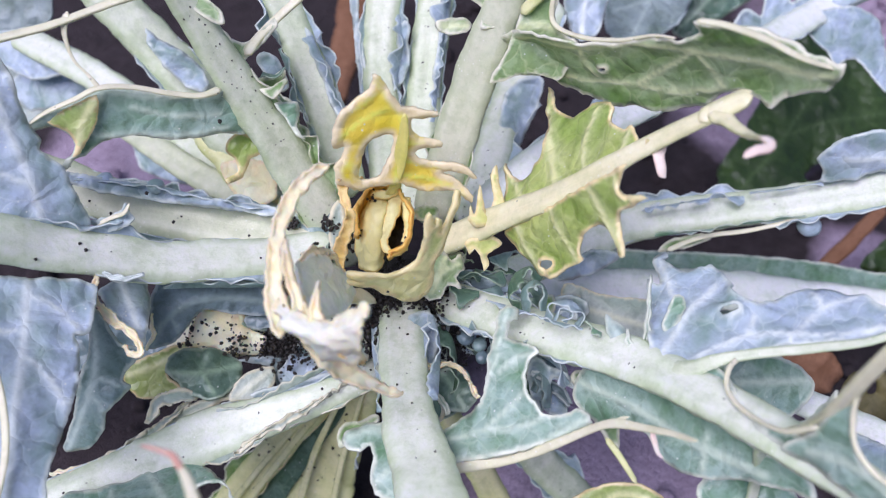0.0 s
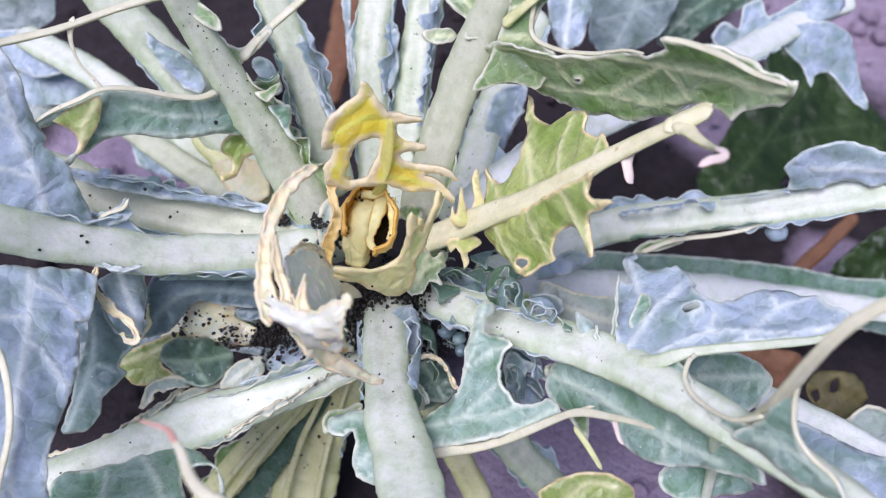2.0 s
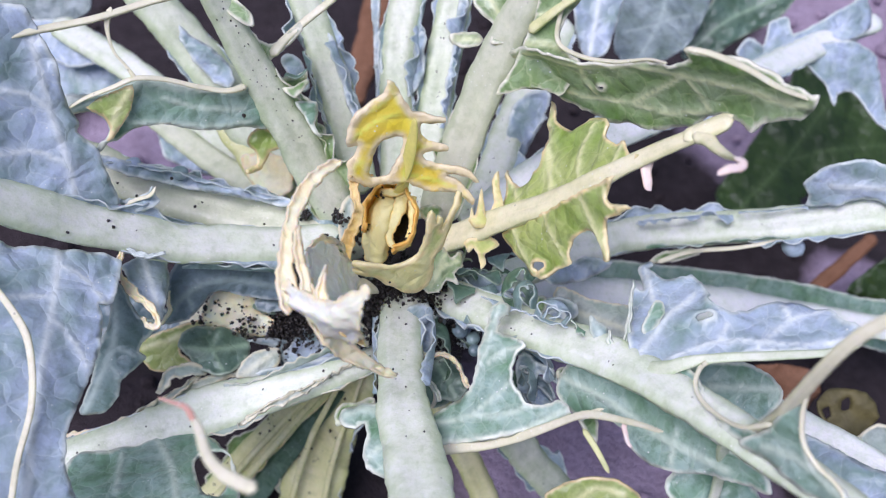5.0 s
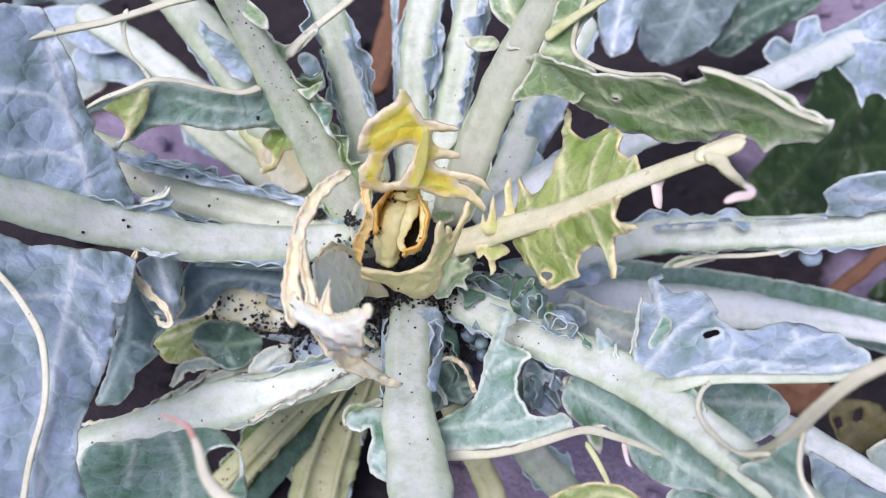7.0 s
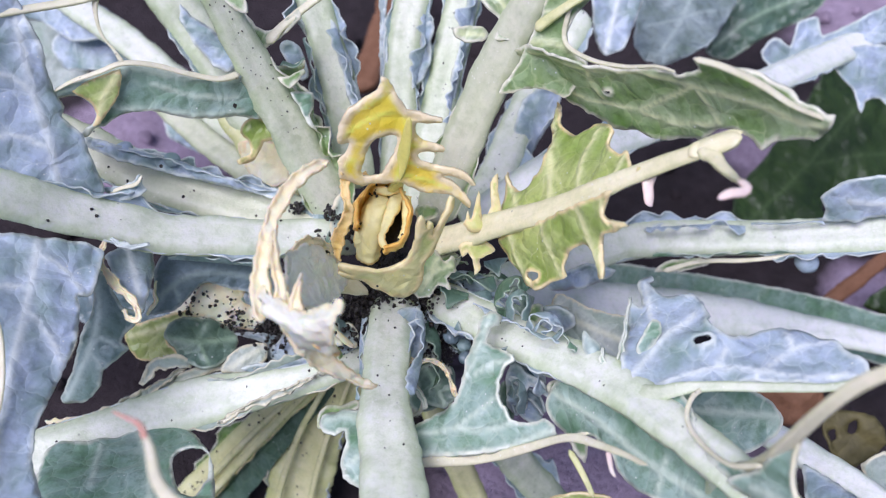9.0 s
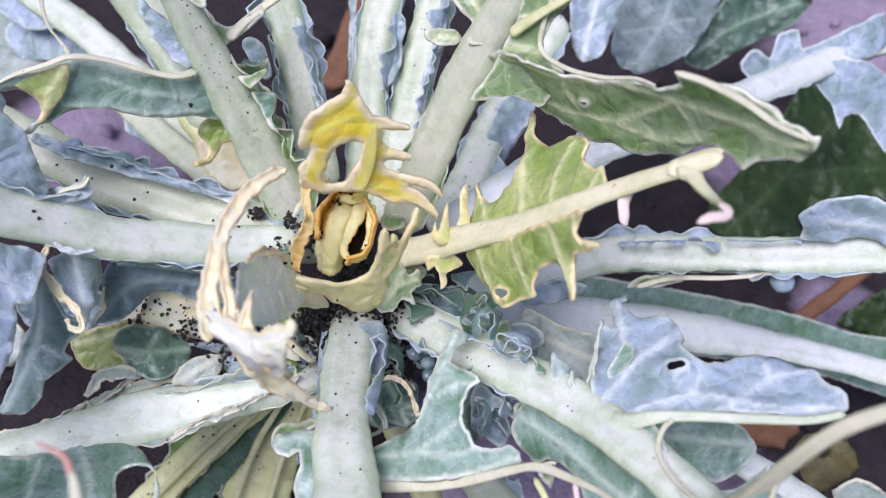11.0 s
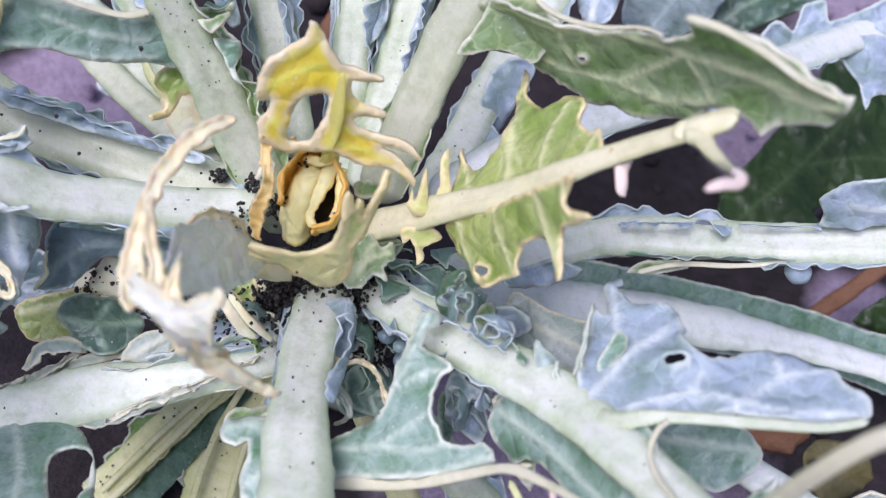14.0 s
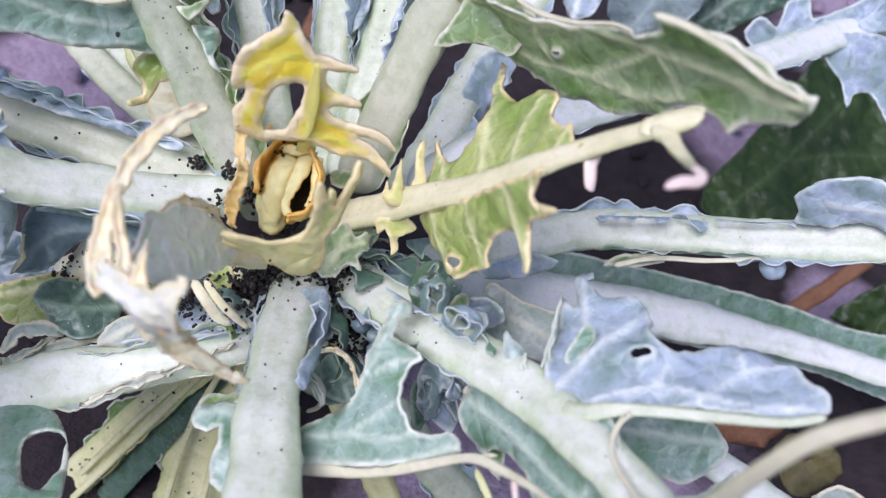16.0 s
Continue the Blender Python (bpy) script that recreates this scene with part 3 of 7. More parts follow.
def blade(name, parent, place, outline, mat, veins=(), holes=(), bend=(0, 0, 0), ruffle=1.0, label="", rag=0.4, thick=0.55, rim=1.1, fold=0.0, step=1.5):
    """A leaf blade. place: as pose(); outline, holes and veins in mm on its plane; bend: mm of height per cm squared along x, across and along y;
    ruffle, rag, thick, rim: mm of waviness, of raggedness of the bitten edge, of thickness, of the pale edge's breadth."""
    m = pose(*place)
    seed = len(bpy.data.objects) * 3.7
    loops = []
    for k, loop in enumerate((outline, *holes)):
        q = closed_spline(loop, step * 0.75)
        for i, (x, y) in enumerate(q):
            q[i] += rag * np.array((noise.noise(Vector((x * 0.55, y * 0.55, seed + k))) + 0.5 * noise.noise(Vector((x * 1.6, y * 1.6, seed + k))), noise.noise(Vector((x * 0.55, y * 0.55, seed + 30 + k))) + 0.5 * noise.noise(Vector((x * 1.6, y * 1.6, seed + 40 + k)))))
        loops.append(q)
    o = loops[0]
    lo, hi = o.min(0), o.max(0)
    size = (hi - lo).prod()
    s = max(step, math.sqrt(size / 4500))
    rng = np.random.RandomState(int(seed) % 9973)
    gx, gy = np.meshgrid(np.arange(lo[0], hi[0], s), np.arange(lo[1], hi[1], s * 0.87))
    gx = gx + (np.arange(gx.shape[0]) % 2)[:, None] * s * 0.5
    g = np.stack([gx.ravel(), gy.ravel()], 1) + rng.uniform(-0.18, 0.18, (gx.size, 2)) * s
    ok = inside(g, o) & (near(g, o, True) > s * 0.55)
    for q in loops[1:]:
        ok &= ~inside(g, q) & (near(g, q, True) > s * 0.55)
    vs, es = [Vector(p) for q in loops for p in q], []
    for q in loops:
        n0 = sum(e is not None for e in es)
        es += [(n0 + i, n0 + (i + 1) % len(q)) for i in range(len(q))]
    vs += [Vector(p) for p in g[ok]]
    from mathutils import geometry
    pv, _, pf, *_ = geometry.delaunay_2d_cdt(vs, es, [], 2, 1e-4)
    p = np.array([(v.x, v.y) for v in pv])
    edge = np.min([near(p, q, True) for q in loops], 0)
    vein = np.zeros(len(p))
    far = np.full(len(p), 12.0)
    halo = np.zeros(len(p))
    for line in veins:
        q = spline([(x, y, 0.0) for x, y in line], 2.0)[:, :2]
        d = near(p, q)
        # the vein narrows outward
        vein = np.maximum(vein, np.exp(-(d / (1.1 if line is veins[0] else 0.75)) ** 2))
        far = np.minimum(far, d)
        halo = np.maximum(halo, np.exp(-(d / (4.0 if line is veins[0] else 2.6)) ** 2))
    wave = np.array([noise.noise(Vector((x * 0.045, y * 0.045, seed))) * 2 + noise.noise(Vector((x * 0.13, y * 0.13, seed))) * 0.9 for x, y in p])
    crimp = np.array([noise.noise(Vector((x * 0.22, y * 0.22, seed + 50))) for x, y in p]) * np.exp(-edge / 4)
    z = ruffle * 1.25 * wave * (0.35 + 0.65 * np.minimum(far, 12) / 12) + ruffle * 1.3 * crimp + 0.5 * vein + (bend[0] * p[:, 0] ** 2 + bend[1] * p[:, 0] * p[:, 1] + bend[2] * p[:, 1] ** 2) * 0.01
    turn = np.array([noise.noise(Vector((x * 0.07, y * 0.07, seed + 70))) for x, y in p])
    z += (fold + 1.6 * turn * min(1.5, ruffle)) * np.maximum(0, 4 - edge) ** 2 * 0.1
    p3 = np.stack([p[:, 0], p[:, 1], z], 1)
    # normals, for the thickness
    f = np.array([t for t in pf if len(t) == 3])
    mid = p[f].mean(1)
    gone = ~inside(mid, o)
    for q in loops[1:]:
        gone |= inside(mid, q)
    f = f[~gone]
    fn = np.cross(p3[f[:, 1]] - p3[f[:, 0]], p3[f[:, 2]] - p3[f[:, 0]])
    vn = np.zeros_like(p3)
    for k in range(3):
        np.add.at(vn, f[:, k], fn)
    vn /= np.linalg.norm(vn, axis=1)[:, None] + 1e-9
    t = thick * (1.0 + 0.5 * np.exp(-(edge / 0.8) ** 2)) + 0.5 * vein
    low = p3 - vn * t[:, None]
    count = {}
    for tri in f:
        for a, b in ((tri[0], tri[1]), (tri[1], tri[2]), (tri[2], tri[0])):
            count[(a, b)] = 1
    n = len(p3)
    faces = [tuple(map(int, tri)) for tri in f] + [(int(c) + n, int(b) + n, int(a) + n) for a, b, c in f]
    faces += [(int(b), int(a), int(a) + n, int(b) + n) for a, b in count if (b, a) not in count]
    verts = np.vstack([p3, low]) * 0.001
    ob = mesh_object(name, verts, faces, M[mat], parent, label, np.vstack([p, p]) * 0.001, True,
                     (("rim", np.tile(np.exp(-(edge / rim) ** 2), 2)), ("vein", np.tile(vein, 2)), ("halo", np.tile(halo, 2))))
    ob.matrix_basis = m
    return ob


def knob(name, parent, at, size, mat, label="", squash=0.8):
    """A small rounded lump of curled leaf or a droplet."""
    bm = bmesh.new()
    bmesh.ops.create_icosphere(bm, subdivisions=3, radius=size * 0.001)
    for v in bm.verts:
        k = 1 + 0.22 * noise.noise(v.co * 220 + Vector(at) * 50)
        v.co = Vector((v.co.x * k, v.co.y * k, v.co.z * k * squash)) + Vector(at)
    me = bpy.data.meshes.new(name)
    bm.to_mesh(me)
    bm.free()
    me.materials.append(M[mat])
    me.polygons.foreach_set("use_smooth", [True] * len(me.polygons))
    ob = new(name, me)
    ob.parent = parent
    if label:
        ob["label"] = label
    return ob


def grains(name, spots, mat, label, category, fineness=1):
    """Loose dark pellets, as one heap: spots are (place, radius in mm)."""
    vs, fs = [], []
    base = bmesh.new()
    bmesh.ops.create_icosphere(base, subdivisions=fineness, radius=1.0)
    bv, bf = [v.co.copy() for v in base.verts], [[v.index for v in f.verts] for f in base.faces]
    base.free()
    rnd = random.Random(5)
    for at, r in spots:
        turn = Euler([rnd.uniform(0, 6) for _ in range(3)]).to_matrix()
        sc = Vector((rnd.uniform(0.75, 1.3), rnd.uniform(0.8, 1.1), rnd.uniform(0.7, 1.0))) * r * 0.001
        n = len(vs)
        vs += [Vector(at) + turn @ Vector((v.x * sc.x, v.y * sc.y, v.z * sc.z)) * (1 + 0.3 * rnd.uniform(-1, 1)) for v in bv]
        fs += [tuple(n + i for i in f) for f in bf]
    ob = mesh_object(name, vs, fs, M[mat], None)
    return tagged(ob, label, category, kind="stuff")


def dust(key, count, size, seed, lo=0.0, hi=1.0):
    """Spots on the upper side of a stalk built before."""
    rnd, out = random.Random(seed), []
    rings = SURF[key]
    for _ in range(count):
        c, side, nor, r, flat = rings[int(rnd.uniform(lo, hi) * (len(rings) - 1))]
        u = rnd.gauss(0, 0.4)
        if abs(u) < 0.9:
            v = math.sqrt(1 - u * u) * (0.62 - 0.15 * math.exp(-(u / 0.45) ** 2))
            out.append((c + side * u * r + nor * v * r * flat, size * rnd.uniform(0.6, 1.3)))
    return out


# ---- the eaten plant
plant = tagged(new("cabbage_plant"), "young cauliflower plant stripped by caterpillars, pale stalks and ragged blue-green leaves", "plant")
plant.location = (0, 0, 0)
# crown, its dark colour both caked droppings and the shade within
crown = stalk("crown", plant, [(0.0106, -0.0067, 0.1054, 38.1), (0.0113, -0.011, 0.1279, 40.9), (0.0091, -0.01, 0.1419, 35.1)], "muck_shade", 1, "crown of the plant, caked with droppings and coloured dark for its shade", bumps=0.15)
stalk("stem", plant, [(0.012, 0.004, -0.01, 30), (0.012, 0.002, 0.06, 30), (0.012, -0.012, 0.125, 34), (0.012, -0.015, 0.14, 30)], "grey", 1.0, "woody grey-green stem standing in the soil")
# upper stalk with the long bitten leaf
leaf = stalk("leaf_stalk", plant, [(-0.0081, -0.0043, 0.1375, 13.1), (-0.0173, -0.0017, 0.1607, 16), (-0.032, 0.0064, 0.1912, 14.9), (-0.0458, 0.0129, 0.2203, 12), (-0.0583, 0.0178, 0.2534, 10), (-0.0628, 0.0157, 0.2726, 8.9)], "stalk", 0.8, "pale green leaf stalk with a bitten leaf on one side", key="ul")
fringe(leaf, "ul", 1, 0.1, 0.6, 7, "green", 1.3, 1.2)
fringe(leaf, "ul", -1, 0.15, 0.4, 5.6, "green", 2.1)
blade("leaf_blade", leaf, (-0.0725, -0.0052, 0.2121, 66.8, 7.6, 23.8), [(-32.8, 5.8), (-28, 8.2), (-20.4, 10.2), (-12.6, 13.1), (-8.3, 13.4), (-0.9, 11.5), (6.5, 8.9), (16.4, 6.4), (23.4, 6.5), (29.5, 6.4), (32.1, -1.7), (33.3, -9.6), (29, -9.3), (24.3, -8.3), (14.8, -8.1), (4.6, -6.2), (-4.1, -3.5), (-10.8, -3.9), (-15.4, -5.4), (-19.6, -7.9), (-22.9, -8.6), (-25.5, -11.3), (-27.3, -11), (-25.6, -8.3), (-23.1, -7.4), (-21.5, -4.1), (-22.6, 0.1), (-25.9, 2.6), (-28.9, 3), (-31.5, 2.9), (-33.2, 2.4)], "mist", veins=[[(-32.6, 4.7), (-20.5, 9.9), (-9.5, 12.2), (4.2, 8.4), (25.7, 5.6)], [(-8.5, 11.9), (-16.9, 4.7), (-21.1, -1.8), (-25.3, -10.1)], [(-18.3, 3.7), (-13.7, -1.7), (-0.8, -3.6), (14.9, -6.7), (26.8, -6.3)], [(-1.8, 5.5), (11.1, 0.6), (25, -0.9)]], bend=(0.0, 0.0, 0.0), ruffle=1.1, rim=0.7, rag=0.35, label="bitten green leaf blade, pale and bluish in the middle")
blade("leaf_blade", leaf, (-0.0904, -0.0139, 0.2178, 62.0, 3.2, 12.2), [(-8.1, 3.6), (-0.3, 6.5), (8.5, 9.3), (7.5, 1.7), (2.5, -5.5), (-0.3, -8.9), (-2.4, -9.6), (-0.7, -6), (-2.1, -1.6), (-5.4, 0.7)], "lime", veins=[[(8.5, 8.9), (2.6, 0.7), (-1.7, -9.4)]], ruffle=0.4, rim=0.3, rag=0.3)
blade("leaf_blade", leaf, (-0.0315, 0.0121, 0.2124, 40.5, -1.7, 3.0), [(-5, 0.1), (0.1, 0.8), (4.3, 3.5), (5.1, 2.5), (1.9, -1.9), (0.1, -3.7), (-1.7, -3.1)], "green", ruffle=1.2, rim=0.25)
blade("leaf_blade", leaf, (-0.0270, 0.0083, 0.2012, 40.5, -1.7, 3.1), [(-4.9, 6), (-0.6, 6.6), (3, 6.4), (3.4, 2.3), (2.4, -2.6), (4.9, -6.9), (1.2, -4.4), (-1.9, 1.7)], "mist", ruffle=1.2, rim=0.25)
stalk("vein", leaf, [(-0.1026, -0.0169, 0.2216, 0.9), (-0.0967, -0.0138, 0.2242, 1.7), (-0.0881, -0.0108, 0.2267, 1.8), (-0.0809, -0.0072, 0.2283, 2), (-0.0724, -0.0038, 0.2258, 2), (-0.0626, -0.0012, 0.2213, 2.1), (-0.0534, 0.0014, 0.2181, 2.3), (-0.0476, 0.0063, 0.2169, 3.5)], "creamstalk", 0.7, "")
stalk("vein", leaf, [(-0.0807, -0.0074, 0.2281, 1.8), (-0.0843, -0.0047, 0.2318, 0.9), (-0.0874, -0.0029, 0.2347, 0.9), (-0.0893, -0.0001, 0.2385, 1.2), (-0.0896, 0.0024, 0.2432, 2), (-0.0880, 0.0057, 0.2473, 2.6)], "creamstalk", 0.6, "")
blade("leaf_blade", leaf, (-0.0517, 0.028, 0.1517, 34.3, 22.9, -29.9), [(-13.8, -3.4), (-10, 3.5), (-1.7, 8.9), (6.8, 7), (11.8, 0.1), (8.2, -7.1), (-1.3, -9.1)], "cream", ruffle=0.8)
stalk("vein", leaf, [(-0.0614, 0.021, 0.2469, 5), (-0.071, 0.0137, 0.2472, 3.4), (-0.082, 0.0077, 0.246, 2.8), (-0.0932, 0.0008, 0.2454, 2.8), (-0.1045, -0.0042, 0.245, 3.1), (-0.1136, -0.0106, 0.2461, 2.9), (-0.124, -0.0174, 0.2468, 2.1)], "creamstalk", 0.8, "", bumps=0.14)
stalk("vein", leaf, [(-0.0412, 0.021, 0.2194, 4.6), (-0.0371, 0.0264, 0.2226, 3.7), (-0.0307, 0.0325, 0.2265, 3.1), (-0.0206, 0.0394, 0.2325, 3.1), (-0.0116, 0.0465, 0.2386, 2.9)], "creamstalk", 0.8, "")
blade("leaf_blade", leaf, (-0.0401, 0.0262, 0.2225, 37.7, -15.7, 19), [(-7.8, 8.3), (-5.3, 2.3), (-1.5, -0.6), (5.4, 1.1), (10.7, 3), (10.7, 0.2), (4.3, -3), (-1.6, -5.1), (-6.4, -5.8), (-8.6, -0.4)], "green", ruffle=0.5)
blade("leaf_blade", leaf, (-0.0275, 0.0172, 0.1949, 24.4, 50.7, -46.4), [(-18, -6.1), (-15.9, -0.6), (-16.7, 5.5), (-12.7, 3), (-10.6, -0.2), (-5.6, 1.8), (-1.8, 2.3), (1.9, 0), (5.5, 2.1), (10.4, 1.1), (15.1, 0.7), (20.8, 2.3), (20.1, -1.7), (10.3, -4.2), (-2.7, -6.1)], "green", ruffle=1.2)
blade("leaf_blade", leaf, (-0.0448, 0.0032, 0.1885, 30.1, -28.3, 39.1), [(6.2, 6.2), (8.4, -0.8), (10.9, -5), (6.9, -4.8), (1.7, -2), (-5.3, -4.2), (-10.2, -3), (-9.6, -1.2), (-5, -1.5), (-2.6, 2.2), (-2.9, 6.2), (1.4, 8)], "lime", ruffle=1.5)
blade("leaf_blade", leaf, (-0.0513, 0.0167, 0.2432, 33, 24.7, -33), [(-11.3, -0.8), (-8.8, 2.8), (-0.9, 2.2), (6.9, 2.8), (11, 0), (8, -1.8), (0.9, -2.7), (-5.9, -2.4)], "green", ruffle=0.6)
# stalks behind
leaf = stalk("leaf_stalk", plant, [(-0.0103, 0.0156, 0.1545, 14.3), (-0.0143, 0.0257, 0.1644, 14.5), (-0.0216, 0.0431, 0.1831, 14.2), (-0.0307, 0.0584, 0.2, 13.6), (-0.0412, 0.0733, 0.2192, 12.5), (-0.0501, 0.0859, 0.2365, 11.6)], "stalk", 0.8, "pale green leaf stalk edged with blue-green leaf remnants", key="s2")
fringe(leaf, "s2", 1, 0.1, 0.95, 8.4, "blue", 3.3, 1.3)
fringe(leaf, "s2", -1, 0.1, 0.9, 8.4, "blue", 4.7, 1.3)
blade("leaf_blade", leaf, (-0.0167, 0.0419, 0.19, 18.8, 36.4, -60.3), [(-24.2, -0.6), (-19.7, 1.4), (-12.6, 0.4), (-6.8, 2.6), (-0.1, 0.5), (5.4, 1.9), (10.2, 1.5), (18, 2.4), (22.3, -0.7), (15.1, -1.9), (7.3, -2.8), (-1.3, -2.5), (-13.6, -2.2)], "blue", ruffle=2)
blade("leaf_blade", leaf, (-0.0364, 0.0379, 0.1983, 23.9, 33.6, -51.6), [(-7.1, -3.3), (-7.3, 2), (-3.6, 3.9), (1.8, 3.4), (7.3, 1.7), (7.4, -1.5), (3.6, -2.7), (-2, -3.5)], "blue", ruffle=2)
leaf = stalk("leaf_stalk", plant, [(-0.0433, 0.038, 0.1366, 18.6), (-0.0648, 0.055, 0.1511, 20.1), (-0.0859, 0.0744, 0.1702, 19.5), (-0.1051, 0.0864, 0.1881, 18.2), (-0.1258, 0.0987, 0.2078, 17.3)], "stalk", 0.8, "pale green outer leaf stalk, half hidden", key="s0")
fringe(leaf, "s0", 1, 0.2, 0.9, 8.4, "blue", 5.3)
fringe(leaf, "s0", -1, 0.2, 0.9, 7, "blue", 5.9)
blade("leaf_blade", leaf, (-0.0816, 0.0646, 0.1828, 31.8, 26.4, -35.9), [(-19.6, 0.9), (-11.8, 1.8), (-2.2, 4.5), (6.8, 5), (14.8, 2.7), (15.7, -1.7), (9.2, -4.9), (-1.3, -5), (-11.7, -3.4)], "blue", ruffle=2)
leaf = stalk("leaf_stalk", plant, [(-0.0516, 0.0313, 0.1243, 13.6), (-0.0732, 0.0517, 0.1285, 14.5), (-0.0959, 0.0749, 0.1351, 14.8), (-0.1416, 0.1077, 0.1431, 14.2), (-0.1844, 0.1312, 0.1499, 13.4)], "white", 0.8, "pale outer leaf stalk, half hidden")
blade("leaf_blade", leaf, (-0.1796, 0.1233, 0.1432, 40.2, 4.1, -5), [(-23.2, 7.1), (-6.1, 11.2), (14.9, 8.5), (27.6, 3.1), (23.1, -6.4), (6.3, -12), (-12.4, -5.9), (-30.1, -5.7)], "blue", label="blue-green leaf remnant")
blade("leaf_blade", leaf, (-0.154, 0.113, 0.1213, 38.5, 13.4, -16.4), [(-37.7, -6.1), (-35.7, 4.5), (-25.9, 12), (-3.2, 12), (24.6, 7.7), (49.7, 2.3), (44.1, -7.3), (17.2, -5.2), (-8.3, -6.4), (-24.7, -13.5)], "blue")
leaf = stalk("leaf_stalk", plant, [(-0.0408, 0.0196, 0.1341, 15.1), (-0.0552, 0.0361, 0.1415, 15.8), (-0.0699, 0.0529, 0.1493, 15.5), (-0.0892, 0.0759, 0.1557, 14.8)], "limestalk", 0.8, "pale lime leaf stalk, half hidden")
leaf = stalk("leaf_stalk", plant, [(-0.0347, 0.0126, 0.1348, 10.9), (-0.0563, 0.0268, 0.1402, 11.5), (-0.0811, 0.0464, 0.1371, 11.5), (-0.1077, 0.0677, 0.1355, 10.9), (-0.1254, 0.0821, 0.1345, 9.5)], "grey", 0.8, "grey-green leaf stalk, half hidden")
leaf = stalk("leaf_stalk", plant, [(0.005, 0.0141, 0.1428, 14.6), (0.002, 0.0479, 0.161, 14.5), (0.0004, 0.0759, 0.1795, 14.6), (0.0026, 0.1029, 0.2025, 14.6), (0.0043, 0.1183, 0.2156, 14.6)], "stalk", 0.8, "white leaf stalk edged with blue-green leaf remnants", key="s3")
fringe(leaf, "s3", 1, 0.1, 0.95, 8.4, "blue", 6.3)
fringe(leaf, "s3", -1, 0.1, 0.95, 5.6, "blue", 7.9)
blade("leaf_blade", leaf, (0.0092, 0.0674, 0.1855, -6.2, 40, -99.9), [(-13.4, -1.4), (-12.1, 2.3), (-4.1, 2.2), (3.6, 4), (10.9, 1.8), (14.9, -1), (7.3, -3.3), (0, -1.3), (-7.1, -3.3)], "blue", ruffle=2.5)
blade("leaf_blade", leaf, (-0.0089, 0.0793, 0.1824, 4.8, 40.2, -82.8), [(-28.1, -2.2), (-27.9, 1.6), (-10.2, 1.1), (10, 1.5), (25.2, 1.1), (26.3, -1.5), (4.8, -1.8)], "blue", ruffle=1.5)
leaf = stalk("leaf_stalk", plant, [(0.0136, 0.0131, 0.1445, 13.6), (0.0169, 0.0442, 0.1618, 14.4), (0.0204, 0.0748, 0.1813, 14.6), (0.0248, 0.1035, 0.2031, 15.1), (0.027, 0.1189, 0.2163, 15.1)], "stalk", 0.8, "pale leaf stalk speckled with dark droppings", key="s4")
fringe(leaf, "s4", 1, 0.1, 0.95, 8.4, "blue", 8.3)
fringe(leaf, "s4", -1, 0.1, 0.95, 7, "blue", 9.9)
blade("leaf_blade", leaf, (0.0262, 0.0724, 0.1898, -4.6, 40.2, -97.3), [(-24.3, -1.7), (-19.8, 1.9), (-9.9, 2), (2.5, 1.9), (17.5, 0.8), (24.9, 0.8), (17.9, -2.2), (3, -1.7), (-11.9, -1.8)], "blue", ruffle=2)
leaf = stalk("leaf_stalk", plant, [(0.0215, -0.0019, 0.1581, 15.8), (0.0266, 0.008, 0.1744, 15.5), (0.0335, 0.0178, 0.1959, 15.5), (0.0418, 0.025, 0.2204, 14.4), (0.0502, 0.0288, 0.2446, 12.1), (0.0561, 0.0297, 0.2638, 10.6)], "grey", 0.8, "grey-green leaf stalk with a long pointed bitten leaf", key="tr")
fringe(leaf, "tr", 1, 0.05, 0.45, 5.6, "green", 10.3)
fringe(leaf, "tr", -1, 0.05, 0.4, 5.6, "green", 11.1)
blade("leaf_blade", leaf, (0.0905, -0.0116, 0.2407, 105.8, -25.6, -40.9), [(-47, 15.1), (-32.4, 15.7), (-31.9, 13.2), (-24, 10.1), (-10.4, 9.1), (2.5, 11), (9.2, 9.5), (17.7, 12.2), (17.1, 16.1), (24.6, 15), (35.8, 10), (44.3, 3.2), (51.4, -0.4), (53.6, -0.6), (51.3, -5.6), (47.4, -8.7), (37.9, -8.5), (32.5, -12), (24.9, -8.7), (16.5, -11.6), (10, -15.2), (-7.2, -16.6), (-23.6, -15.7), (-37.3, -11.9), (-49.3, -8.9), (-63.3, -8.2), (-79.2, -11.5), (-71.2, 3.8)], "green", veins=[[(-64.9, 4.2), (-46.1, 12.1), (-25.2, 7.6), (-4, 8.3), (13.7, 5.3), (28, 1.8), (41.3, -2.3), (50.1, -4.2)], [(-70.3, -4.7), (-48.9, -3), (-32.3, -7), (-10.8, -8.1), (4.2, -9.8), (18.2, -8.2)], [(13.7, 5.3), (16.5, -1.2), (19.2, -8.4)], [(-10.8, -8.1), (3.3, -0.7), (13.7, 5.3)], [(-25.2, 7.6), (-27, 1.3), (-24.1, -5.7)]], holes=[[(-22.5, -1.7), (-20.5, -0.5), (-19.1, -1.1), (-20.1, -2.8), (-22.1, -3.4)]], bend=(-0.05, -0.17, 1.15), ruffle=1.2, label="green leaf blade with pale veins and a dry whitish edge")
stalk("vein", leaf, [(0.0917, -0.0298, 0.2685, 1.9), (0.0991, -0.0325, 0.2688, 2.1), (0.1088, -0.0351, 0.2666, 2.1), (0.1185, -0.0389, 0.2634, 1.9), (0.1289, -0.0405, 0.2608, 1.3)], "creamstalk", 0.8, "", bumps=0.15)
